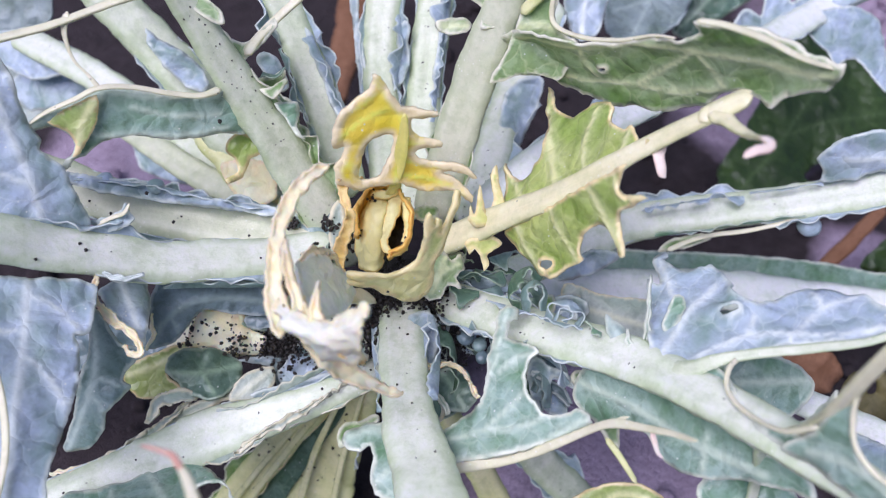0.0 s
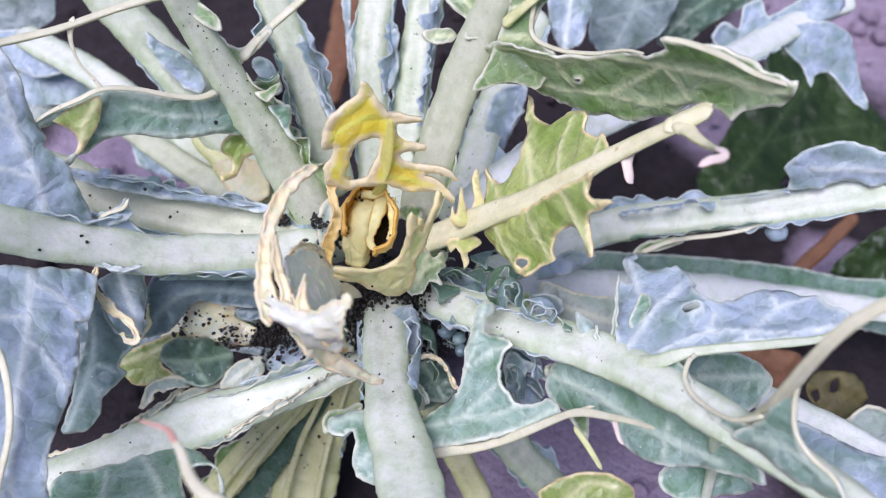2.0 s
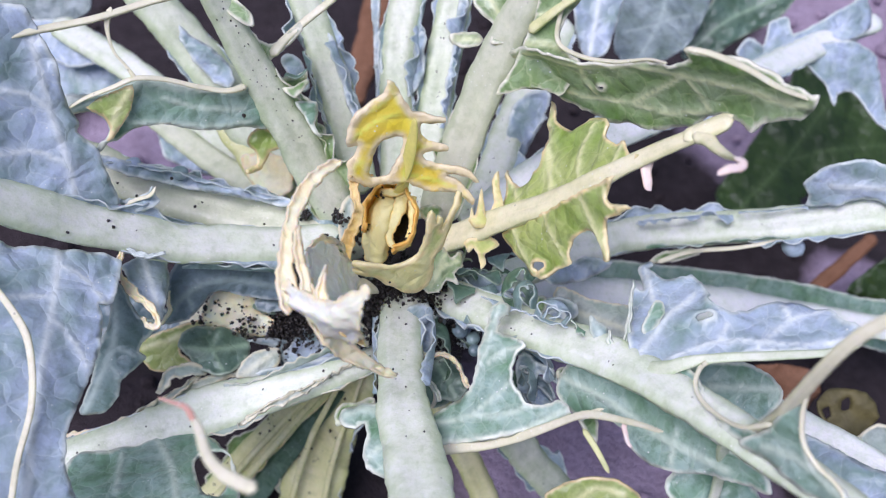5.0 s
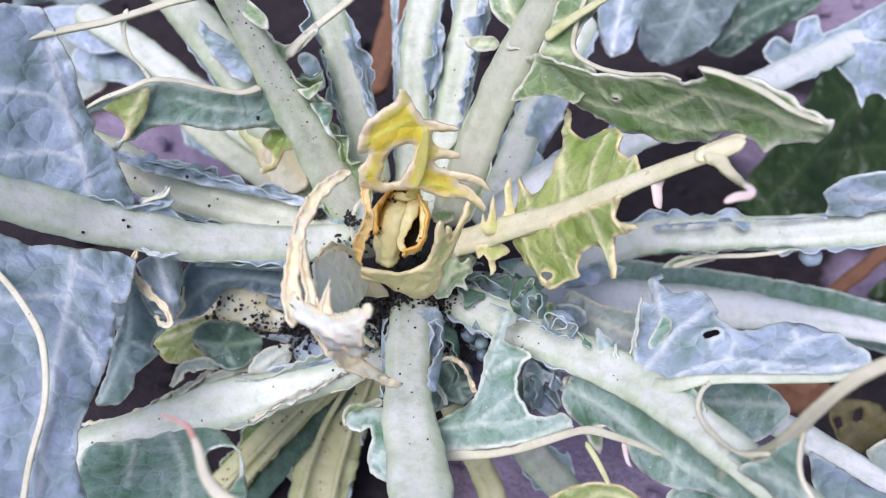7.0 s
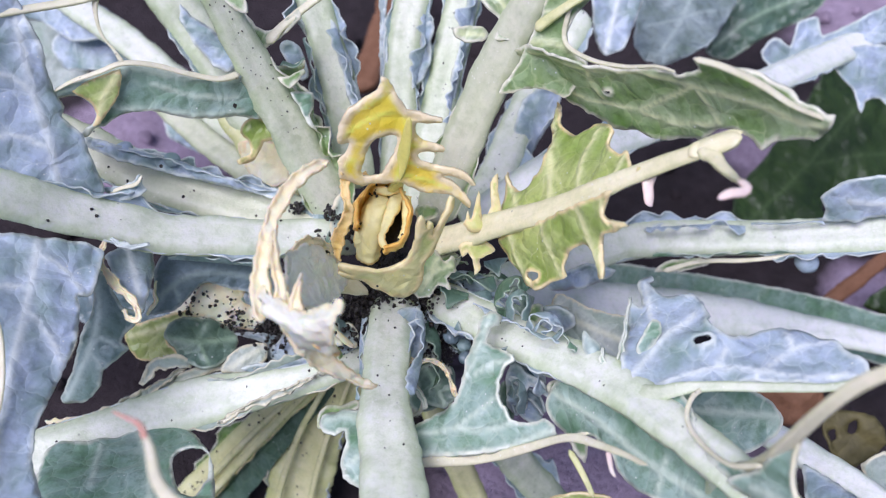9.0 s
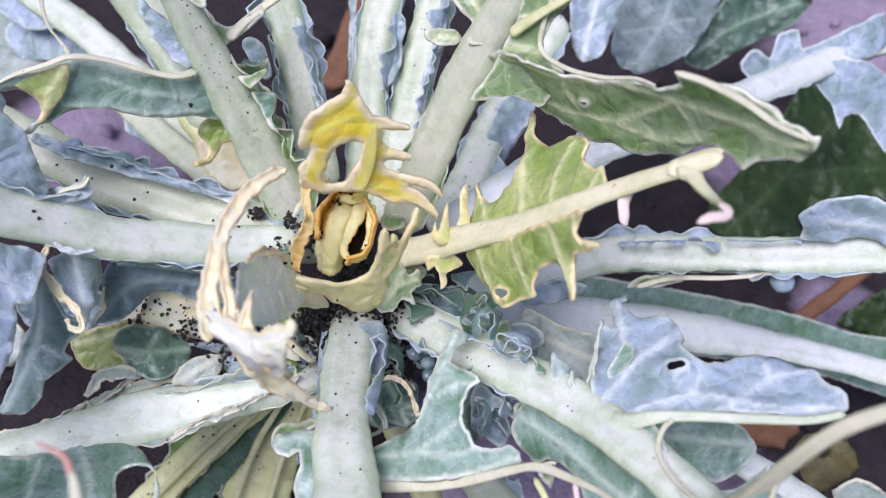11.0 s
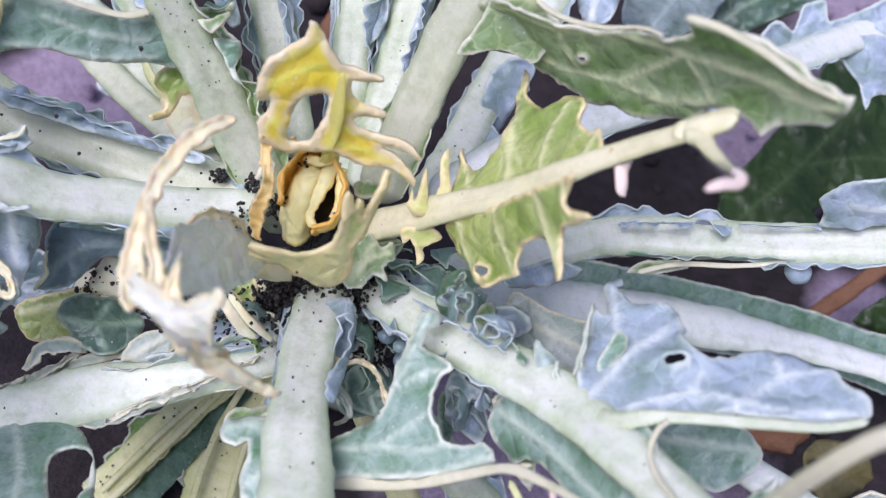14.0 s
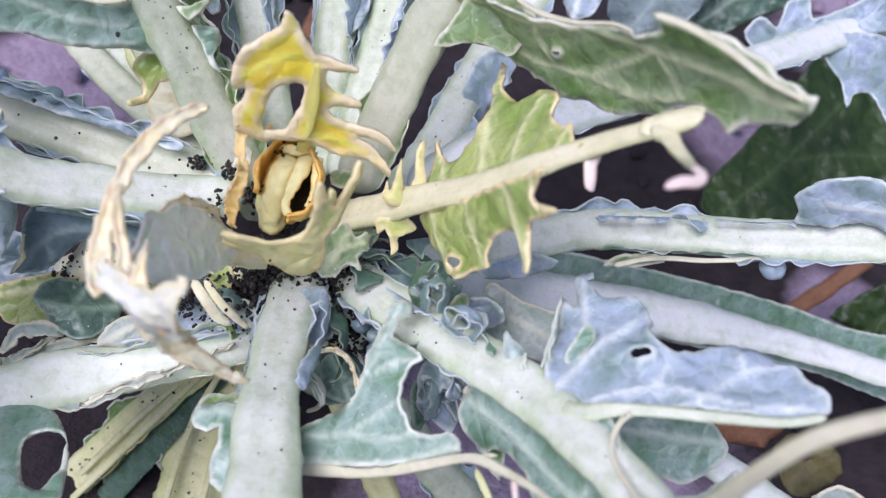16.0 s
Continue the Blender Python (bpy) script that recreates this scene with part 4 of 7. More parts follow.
stalk("vein", leaf, [(0.0637, 0.0233, 0.2532, 1.5), (0.0617, 0.0194, 0.2446, 1.6), (0.062, 0.0148, 0.2368, 1.8), (0.0691, 0.0039, 0.2393, 1.7), (0.0788, -0.0052, 0.2447, 1.6), (0.0866, -0.0126, 0.2516, 1.4), (0.0909, -0.0199, 0.2559, 1)], "creamstalk", 0.8, "", bumps=0.15)
blade("leaf_blade", leaf, (0.0406, 0.0339, 0.2358, -4.9, 40.2, -97.8), [(-11, -11.7), (-2, -9.2), (2.6, -5.2), (5.9, 0.1), (12.2, -0.5), (10.3, 5.9), (-3.8, 10), (-14.2, 10.6)], "green", veins=[[(5.2, 5.1), (-2, -2.1), (-9.8, -5.3)]])
blade("leaf_blade", leaf, (0.0566, 0.0171, 0.2334, 64.5, -10.0, -13.7), [(-15.5, -18.1), (-9.3, -6.5), (-6, 1.9), (-2.8, 10.1), (0.2, 18.6), (13.9, 19), (12.1, 14.5), (8.3, 9.8), (6.4, 5.1), (6.9, 0.9), (10.3, -2.7), (13.9, -5.2), (12.1, -10.8), (7.6, -17), (1.9, -15.6), (-3.9, -15.1)], "green", veins=[[(-5.9, 0.6), (3.9, 0.4), (13.1, -4.6)], [(-2.1, 10.1), (3.3, 11.6), (10.5, 15.7)]], ruffle=0.6, rim=0.5)
stalk("vein", leaf, [(0.0517, 0.0197, 0.237, 4.4), (0.0596, 0.0194, 0.2459, 3.5), (0.068, 0.0185, 0.2544, 2.8), (0.0762, 0.0177, 0.2616, 2.2)], "limestalk", 0.8, "")
blade("leaf_blade", leaf, (0.0304, 0.0327, 0.223, 40.4, -1.9, 2), [(-6.6, 1.3), (-1.4, 3), (3.9, 2.5), (6.2, 0.2), (4.5, -2.4), (-1.4, -2.9), (-5.2, -1.6)], "green", veins=[[(-5.6, 0.3), (4.9, -0.3)]], ruffle=0.8)
leaf = stalk("leaf_stalk", plant, [(0.0344, 0.0164, 0.1382, 13.9), (0.0442, 0.0404, 0.139, 15.5), (0.0519, 0.0695, 0.1441, 16.1), (0.0641, 0.1023, 0.1523, 16.1), (0.0794, 0.1345, 0.1667, 14.8)], "white", 0.8, "pale leaf stalk with blue-green edges and dark specks", key="s6")
fringe(leaf, "s6", 1, 0.1, 0.95, 12.6, "blue", 12.3, 0.6)
fringe(leaf, "s6", -1, 0.1, 0.95, 7, "blue", 13.1)
blade("leaf_blade", leaf, (0.0596, 0.0684, 0.1471, 16, -37.6, 64.7), [(9.2, 9.5), (17.9, 5.8), (22.6, -2.3), (18.2, -5.5), (6.8, -5.8), (-8, -4.7), (-22.8, -3.5), (-29, 1.2), (-14.9, 5.4)], "blue", ruffle=1.5)
leaf = stalk("leaf_stalk", plant, [(0.0392, 0.0151, 0.1437, 14.6), (0.0581, 0.0277, 0.1545, 15.1), (0.0775, 0.0398, 0.1609, 15.3), (0.1076, 0.0581, 0.1648, 14.6), (0.1548, 0.0963, 0.158, 14.2), (0.2163, 0.1475, 0.1519, 14.3), (0.2505, 0.1673, 0.1557, 12.2)], "bright", 0.8, "long white leaf stalk reaching out over the soil", key="far")
fringe(leaf, "far", 1, 0.1, 0.9, 7, "blue", 14.3)
fringe(leaf, "far", -1, 0.1, 0.9, 5.6, "blue", 15.7)
blade("leaf_blade", leaf, (0.2288, 0.1293, 0.1417, 32.6, 25.4, -34.1), [(-26.9, -6.3), (-23.5, 5.2), (-12.3, 17), (0.9, 20.3), (14.9, 11.2), (33.3, -1.9), (25.5, -4), (6.3, -1.1), (1.3, -7.9), (3.9, -14), (-6.4, -9.2), (-17.1, -9.2)], "blue", label="blue-grey leaf remnant hanging from its stalk")
blade("leaf_blade", leaf, (0.204, 0.1507, 0.1546, 38.4, -13.6, 16.3), [(-34.3, 0.5), (-26.2, 5.6), (-18.5, 0.5), (-12, 10.3), (-2.6, 10.2), (-2.7, 0.8), (10.6, 2.5), (27.6, 6.2), (40.8, 8), (38.8, -7.1), (24.6, -11.7), (3.4, -9.2), (-18.8, -9.5), (-30.6, -7.1)], "blue", ruffle=1.5)
# branch of the heart with lime leaf remnants
leaf = stalk("leaf_stalk", plant, [(0.0189, -0.0176, 0.1617, 10.1), (0.0339, -0.022, 0.1764, 10.5), (0.0439, -0.0245, 0.1861, 9.8), (0.0618, -0.0324, 0.2058, 8), (0.0761, -0.0359, 0.2225, 6.5), (0.0878, -0.0382, 0.2351, 5.6), (0.0986, -0.0407, 0.2461, 5), (0.1042, -0.0405, 0.2502, 5.6), (0.1078, -0.0414, 0.2533, 3.9)], "branch", 0.8, "cream leaf stalk, its lime leaf eaten to a ragged edge", key="br")
stalk("vein", leaf, [(0.0976, -0.0415, 0.2467, 4.6), (0.1010, -0.0434, 0.2477, 5.2), (0.1025, -0.0491, 0.2493, 3.8), (0.1037, -0.0559, 0.2527, 3), (0.1027, -0.0654, 0.2604, 2.3), (0.1034, -0.0679, 0.2609, 1.8)], "branch", 0.8, "", bumps=0.25)
stalk("vein", leaf, [(0.1016, -0.0652, 0.2607, 2), (0.1031, -0.0684, 0.2618, 2.4), (0.1021, -0.0702, 0.2616, 2.6), (0.0992, -0.0713, 0.2621, 2.6), (0.0972, -0.0721, 0.2614, 2.2), (0.0959, -0.0727, 0.2609, 0.8)], "pink", 0.8, "pink withered tip", bumps=0.25)
stalk("vein", leaf, [(0.0956, -0.0419, 0.2450, 4.6), (0.1001, -0.0397, 0.2469, 5.5), (0.1037, -0.0384, 0.2492, 4.6), (0.1065, -0.0380, 0.2509, 3.7), (0.1088, -0.0379, 0.2522, 0.9)], "branch", 0.7, "", bumps=0.25)
stalk("vein", leaf, [(0.0886, -0.0363, 0.2326, 5.3), (0.0877, -0.0400, 0.2308, 3.4), (0.0881, -0.0433, 0.2293, 3), (0.0886, -0.0449, 0.2279, 2.6), (0.0896, -0.0457, 0.2272, 0.7)], "pink", 0.7, "", bumps=0.15)
blade("leaf_blade", leaf, (0.0652, -0.0122, 0.2097, 32.6, -42.1, -38.7), [(-23.5, -21.1), (-24.3, -11.4), (-29.9, -1.3), (-24.3, -6.8), (-18.4, -10.1), (-13.2, -7.1), (-7, -4.1), (-9.5, 7.2), (-15.1, 18.8), (-16.2, 26), (-11.9, 21), (-7.7, 14.7), (-0.9, 10.6), (6.1, 11.1), (12.9, 13), (19.4, 9.3), (19.2, 4.2), (26.4, -0.8), (29.5, 0.3), (33.6, -6.1), (39.5, -7.8), (25.2, -14.3), (3.5, -21.1), (-13.2, -24.3)], "lime", veins=[[(2.8, -19.3), (-3.9, -2.8), (-15.2, 22.4)], [(15.3, -15.7), (10.9, -2.9), (13.7, 11.3)], [(26.8, -11.5), (28.4, -5.6), (29.2, -0.5)], [(-9.5, -22), (-17.2, -14.5), (-27.4, -4)]], ruffle=1.2, label="lime leaf blade eaten to long teeth")
blade("leaf_blade", leaf, (0.0695, -0.0511, 0.2115, 69.9, -58.3, -40.8), [(-41.2, 13.2), (-16.9, 12.5), (7.3, 11.5), (25.3, 10.5), (20.6, 7.9), (18.6, 5.7), (20.8, 2.7), (27.6, 0.9), (28.5, -0.3), (21.7, -0.5), (15, 0.2), (11.9, -1.8), (11.2, -6.6), (9.8, -11.6), (7.7, -10.6), (6.6, -5.1), (4.2, -0.5), (-0.6, -0.2), (-6.4, -1.2), (-9.8, -4.6), (-10.7, -7.6), (-17.7, -7.3), (-25.7, -7.9), (-32, -5.7), (-36.2, -0.3), (-39.5, 6.7)], "lime", veins=[[(7.9, 12.4), (8, 2.8), (9.2, -9.7)], [(-14.5, 13.2), (-13.7, 3.7), (-11.7, -6.5)], [(-32.8, 12.8), (-34, 5.6), (-31.3, -4.8)], [(19.6, 11), (18.7, 4.9), (27.3, 0.3)]], holes=[[(-29.1, -1.8), (-26.2, -1.5), (-24.2, -3.1), (-25.4, -4.9), (-28.8, -4.6), (-30.5, -3.1)]], ruffle=1.2, label="lime leaf blade with a round hole")
blade("leaf_blade", leaf, (0.0414, -0.0193, 0.1891, 13, -23.9, 68.6), [(-8, 4.1), (-2.8, 4.8), (-5.5, 2.5), (4.3, 4.5), (-0.7, 1), (-2.9, -1.4), (2.3, -1.6), (9, 1.9), (13.2, 1.3), (7.1, -2), (1.7, -5.8), (-2, -5.9), (-6.5, -3.9), (-9.3, 0.6)], "palelime", ruffle=0.9)
blade("leaf_blade", leaf, (0.04, -0.0305, 0.1758, 36.7, 18.3, -23), [(-7.2, 0.4), (-3.7, -2.8), (-3.2, -0.1), (0.7, -2.1), (3.6, -5.2), (4.1, -2.9), (2, 0.6), (4.5, 6.1), (-0.7, 5.8)], "palelime", ruffle=0.9)
# right-hand stalks
leaf = stalk("leaf_stalk", plant, [(0.0468, -0.0143, 0.1383, 13.1), (0.0807, 0.0087, 0.1318, 14.9), (0.1115, 0.0257, 0.1293, 15.9), (0.1479, 0.0252, 0.1369, 15.6), (0.1806, 0.0206, 0.1488, 15.1), (0.2134, 0.015, 0.1638, 14.5), (0.2424, 0.0127, 0.1751, 14.1)], "white", 0.8, "thick white leaf stalk with blue-green leaf remnants", key="r1")
fringe(leaf, "r1", 1, 0.1, 0.95, 5.6, "blue", 16.3)
fringe(leaf, "r1", -1, 0.15, 0.95, 5.6, "blue", 17.7, 1.4, 0.2)
blade("leaf_blade", leaf, (0.1939, 0.0199, 0.1718, 77.3, -18.5, -13.8), [(-21.5, 0.6), (-17.6, 5.9), (-9.1, 10.6), (-0.8, 11.5), (7.5, 9.1), (15.3, 5.7), (29.6, 4.1), (30.6, -8.9), (14.4, -9.1), (1.9, -7.2), (-10.9, -8.8), (-20.2, -9.5), (-19.1, -3.9)], "blue", veins=[[(30.3, -5), (10, -1.7), (-11.1, 0.2)]], ruffle=1.5, label="glaucous blue leaf remnant along the stalk")
blade("leaf_blade", leaf, (0.1344, 0.0313, 0.1341, 40.1, -5.8, 6.7), [(-23.3, 0.3), (-15.3, 2.7), (-2.5, 2), (6.7, 3), (13.1, 2.5), (22.1, 0.5), (18.2, -1.9), (6.1, -2.1), (-2.8, -4.9), (-6.7, -1.1), (-15.7, -1.1)], "blue", ruffle=2.5)
blade("leaf_blade", leaf, (0.1285, 0.0148, 0.128, 39.5, -9.3, 10.9), [(-12.1, -0.9), (-6.2, 2.5), (7.9, 2), (11.1, -1.2), (-0.8, -2.3)], "green")
stalk("vein", leaf, [(0.1203, 0.0111, 0.1274, 2.3), (0.1352, 0.0153, 0.131, 2), (0.1535, 0.0141, 0.1366, 2), (0.1711, 0.0142, 0.1433, 2)], "creamstalk", 0.8, "", bumps=0.2)
knob("leaf_bud", leaf, (0.1759, 0.0136, 0.1402), 4.7, "blue", "")
leaf = stalk("leaf_stalk", plant, [(0.0406, -0.0011, 0.1168, 12.5), (0.0788, 0.0125, 0.0969, 18.7), (0.1184, 0.0188, 0.0893, 19.7), (0.1614, 0.0223, 0.0846, 18.9), (0.2075, 0.0268, 0.0754, 13.1), (0.2556, 0.0223, 0.0717, 12), (0.2934, 0.019, 0.069, 10.8)], "bright", 0.8, "white midrib of a low outer leaf", key="r2")
blade("leaf_blade", leaf, (0.1907, 0.0396, 0.0621, 40.2, 7.6, 0.3), [(-117.6, -4.1), (-102.3, 4.7), (-86.9, 13), (-62.9, 14.7), (-23.2, 16.4), (24, 16), (56.3, 13.2), (88.6, 14.5), (122.2, 10), (125.4, -15.8), (81.9, -15), (53, -11.5), (27.4, -11.3), (-19.4, -13.5), (-65.3, -14.5), (-101.1, -16.8)], "mist", label="grey-green low leaf blade")
blade("leaf_blade", leaf, (0.0832, -0.0061, 0.1389, 38.9, -11.8, 14), [(-15.4, 1.2), (-3.5, 4), (5.4, 4.6), (14, 0.2), (10.7, -2.6), (0.3, -4.5), (-11.6, -2.9)], "blue", ruffle=2)
blade("leaf_blade", leaf, (0.0919, -0.0296, 0.1388, 25.6, -19.4, -5.3), [(-18.6, 13.9), (-5, 7.9), (8.3, 4.8), (23.7, 1.6), (18.8, -13.4), (7.2, -13.4), (-5.9, -9.3), (-12.5, -6.8), (-23.5, -4.1)], "sage", veins=[[(-20.3, 6.9), (-4, 0.2), (17.8, -9.4)]], ruffle=1.2, rim=0.7)
# lower right stalk with the branching leaf
leaf = stalk("leaf_stalk", plant, [(0.0172, -0.0091, 0.1336, 11.9), (0.0261, -0.0272, 0.1471, 13.9), (0.035, -0.0386, 0.1557, 15), (0.0552, -0.0549, 0.1656, 15), (0.0816, -0.0747, 0.179, 14.2), (0.0999, -0.0953, 0.1917, 13), (0.1137, -0.1143, 0.2019, 12), (0.1255, -0.1309, 0.2101, 11.1), (0.1355, -0.1461, 0.2169, 10)], "white", 0.8, "thick pale leaf stalk carrying a torn branching leaf", key="lr")
fringe(leaf, "lr", 1, 0.15, 0.5, 7, "blue", 18.3, 1.2)
fringe(leaf, "lr", -1, 0.1, 0.35, 7, "blue", 19.5, 1.2)
blade("leaf_blade", leaf, (0.1204, -0.0609, 0.1951, -9.4, -18.4, 10.2), [(-36, -11.2), (-33.9, -3.4), (-32.9, 2.5), (-31, 9.7), (-27.9, 18.8), (-26.6, 16), (-24.6, 15.6), (-24, 24.5), (-21.6, 27.5), (-19.1, 28.3), (-18.6, 25.4), (-20.3, 24.4), (-19.4, 20), (-17.2, 17.1), (-13.9, 15.9), (-10.3, 14.6), (-7.8, 14.6), (-6.1, 11), (-6, 5.9), (-5.7, 2.7), (-7.3, 0.6), (-6.3, -2.4), (-3.9, -4.8), (-1.1, -6.6), (4.1, -5.4), (9.4, -5.2), (14.6, -5.4), (19.2, -7.6), (23.2, -11.2), (25.5, -13.5), (25.8, -15.7), (26.4, -18.3), (27.8, -21.4), (30.5, -24.9), (28.9, -28.5), (21, -28.4), (13.5, -26.9), (6, -24.7), (-1.8, -22.6), (-14.1, -20.1), (-22.7, -19.2), (-30.5, -19.6), (-34.3, -15.9)], "blue", veins=[[(-35, -14.7), (-21.5, -0.9), (-14.8, 2.6), (-9.9, 6.1)], [(-30.3, -18.2), (-8.9, -15.9), (11.2, -23.5), (26.2, -27)], [(-21.5, -0.9), (-22.8, 9.3), (-21.4, 23.9)], [(1.9, -20.9), (13.8, -14.4), (25.6, -14.4)], [(13.8, -14.4), (14, -7.7)], [(-8.9, -15.9), (-4.1, -10)]], holes=[[(-13, -5.9), (-11.1, -4.7), (-8.5, -5.2), (-6.9, -7), (-8.2, -8.2), (-10.9, -8.4), (-12.7, -7.3)]], ruffle=1.5, rim=1.1, rag=0.4, label="blue-grey leaf blade, torn and puckered")
blade("leaf_blade", leaf, (0.0801, -0.0678, 0.1809, 37.5, -5.1, 8.0), [(-2.6, 7.1), (-0.2, 4.9), (2.9, 1.7), (3.3, -2.8), (1.9, -7), (-1, -4.5), (-2.8, 1)], "teal", veins=[[(-2.3, 6.3), (0.3, -0.4), (1.8, -6.2)]], ruffle=1.0, rim=1.0)
ribbon("curled_strip", leaf, [(82.9, -68.6, 185.2, 0.8), (82.6, -71.3, 183.2, 1.7), (84.5, -73, 181.8, 2.3), (86.9, -72.5, 182.1, 2.3), (88.4, -70.1, 184, 1.9), (88.2, -67, 188.9, 1.3), (88.9, -58.1, 198.4, 0.7)], "mist", cup=0.9, rag=0.5, rim=0.9)
blade("leaf_blade", leaf, (0.0962, -0.0658, 0.1895, 37.5, -5.1, 8.0), [(-4.2, -4.2), (-1.4, 1.9), (1.5, 5.5), (3.6, 4.7), (3.6, 0.9), (1, -3.3), (-2.6, -5.3)], "mist", ruffle=0.8, rim=0.05)
stalk("vein", leaf, [(0.0821, -0.0719, 0.1774, 7.5), (0.0894, -0.0804, 0.1834, 6.9), (0.096, -0.0866, 0.1912, 4.9), (0.1063, -0.0872, 0.1986, 3.2), (0.1252, -0.0877, 0.2035, 2.7), (0.1406, -0.088, 0.2073, 2.3), (0.1495, -0.0867, 0.211, 1.8)], "stalk", 0.6, "")
stalk("vein", leaf, [(0.1134, -0.1127, 0.1927, 10.4), (0.116, -0.1166, 0.2104, 6.4), (0.1162, -0.1191, 0.2306, 4.2), (0.1177, -0.1194, 0.2475, 3.4), (0.1214, -0.1185, 0.2588, 3.2), (0.1266, -0.1184, 0.2667, 2.9), (0.1317, -0.1201, 0.2758, 2.8)], "creamstalk", 0.8, "pale branch vein with a pinkish edge")
stalk("vein", leaf, [(0.11, -0.0862, 0.1982, 1.7), (0.1052, -0.0908, 0.1995, 1.5), (0.1031, -0.096, 0.199, 1.5), (0.1034, -0.102, 0.2005, 1.5), (0.1059, -0.1087, 0.204, 1.4), (0.1091, -0.1166, 0.2117, 1.4), (0.1136, -0.1203, 0.2204, 1.5)], "creamstalk", 0.8, "")
blade("leaf_blade", leaf, (0.1036, -0.0848, 0.1820, 40.3, -20.0, -11.8), [(-10.4, 0.9), (-4, 3.8), (5.4, 7.1), (8.7, 6.2), (6.4, 3.2), (4.8, -1.1), (5, -5.3), (7.2, -7.8), (3.2, -6.5), (-3, -3.1)], "mist", veins=[[(-7.2, 1.4), (7.4, 6.1)]], ruffle=0.6, rim=0.7)
blade("leaf_blade", leaf, (0.1273, -0.1021, 0.1872, 39.4, -47.0, -27.2), [(-13.5, 2.3), (-6.6, 0.3), (0.3, 1.7), (6.2, 5.8), (9.7, 8.6), (6.6, -0), (-0.8, -8.6), (-5, -6)], "mist", veins=[[(-9.1, -0.9), (2.6, 2.1)]], ruffle=0.6, rim=0.7)
blade("leaf_blade", leaf, (0.1065, -0.1041, 0.1997, 41.1, -28.8, -64.2), [(-8.2, 3.4), (-1.8, -0.1), (6, -0.5), (13.8, 0.8), (19.6, 3), (18.7, -2.2), (8, -3.2), (-10.3, -3), (-27.5, -3.4), (-18.2, 5.3)], "mist", ruffle=0.6)
blade("leaf_blade", leaf, (0.1193, -0.1275, 0.2203, 78.4, 13.7, -60.4), [(-9.1, -16.9), (-8.6, -6), (-11.1, 5.1), (-11.9, 12.4), (-7.6, 7.6), (-3.1, 3.3), (2.5, 0.7), (7.4, 2.5), (12, 4.5), (18, 3), (11.1, -5.1), (0.4, -11.1)], "mist", veins=[[(-5.1, -10.6), (1.1, -2.4), (13.6, 3)]], ruffle=0.8)
stalk("vein", leaf, [(0.1179, -0.1187, 0.2362, 1.2), (0.1177, -0.122, 0.2295, 1.3), (0.1187, -0.1268, 0.2241, 1.3), (0.1216, -0.1321, 0.2222, 1.3), (0.1255, -0.1371, 0.2219, 1.2), (0.1293, -0.1442, 0.2185, 1.2)], "creamstalk", 0.8, "")
blade("leaf_blade", leaf, (0.1328, -0.0742, 0.1599, 40.2, 4.3, -5.3), [(-16.9, 7.4), (-2.4, 10.5), (7.8, 8.5), (13.4, 3.5), (12.9, -0.8), (9.7, -5.9), (2.8, -10.2), (-7.2, -10), (-20.2, -3.1)], "mist", veins=[[(-18.6, -0.8), (-3, 1.6), (10.6, 3.8)]], label="green leaf blade seen through the torn opening")
blade("leaf_blade", leaf, (0.0929, -0.0953, 0.1686, 56.2, -20.7, -41.7), [(-33.3, -1.4), (-33.9, 5.4), (-27.4, 13.6), (-6.4, 13), (15.2, 10.6), (40.6, 6), (44.7, 0.9), (35.4, -0.6), (26.7, -2.8), (16.1, -7), (6.3, -9.5), (-1.8, -7.4), (-5.3, -3), (-11.4, -1.7), (-18, -3), (-21.7, -7.2), (-25.7, -6)], "mist", veins=[[(-31.2, 4.8), (-13, 4.1), (7.6, 1.4), (31.2, 1.3)], [(12.6, 5.6), (13.6, -5.5)]], bend=(0.03, -0.04, -0.01), ruffle=0.8, label="blue-green leaf remnant under the stalk")
stalk("vein", leaf, [(0.1118, -0.1097, 0.19, 4.3), (0.1136, -0.11, 0.1818, 4.4), (0.1158, -0.1097, 0.1717, 3.8), (0.1169, -0.1111, 0.1626, 3.6), (0.1173, -0.1141, 0.1521, 3.3)], "stalk", 0.8, "")
blade("leaf_blade", leaf, (0.1171, -0.1085, 0.1569, 40.4, -0.4, 0.3), [(-11.2, 4.7), (3.8, 6.4), (10.8, 3.9), (16.5, -3.2), (3.8, -5.5), (-9, -5.8), (-14.7, -0.5)], "mist")
blade("leaflet", plant, (0.0907, -0.0863, 0.0969, 40.4, -0.7, 0.6), [(-19, -0.4), (-11.3, 5), (-1.3, 7.9), (9.9, 6.8), (19, 0.6), (14.8, -9.6), (-12.1, -10.3)], "lime", veins=[[(-7.8, -3.4), (1, 3.5), (12.3, 1.5)]], label="small green leaf low on the plant")
leaf = stalk("leaf_stalk", plant, [(0.1391, -0.0636, 0.1427, 10.5), (0.1583, -0.0763, 0.1451, 9.8), (0.1701, -0.0868, 0.1493, 9.4), (0.1823, -0.0984, 0.1526, 8.7), (0.1978, -0.1118, 0.1543, 8.1)], "bright", 0.8, "pale stalk under the torn leaf")
blade("leaf_blade", leaf, (0.1708, -0.1051, 0.1597, 39.3, -21.4, -47.2), [(-28.1, 3.1), (-18.1, 4), (-4.4, 4.1), (9, 6.5), (22.5, 6.5), (27, -4.2), (5.4, -9.6), (-13.4, -10.4)], "blue", ruffle=2)
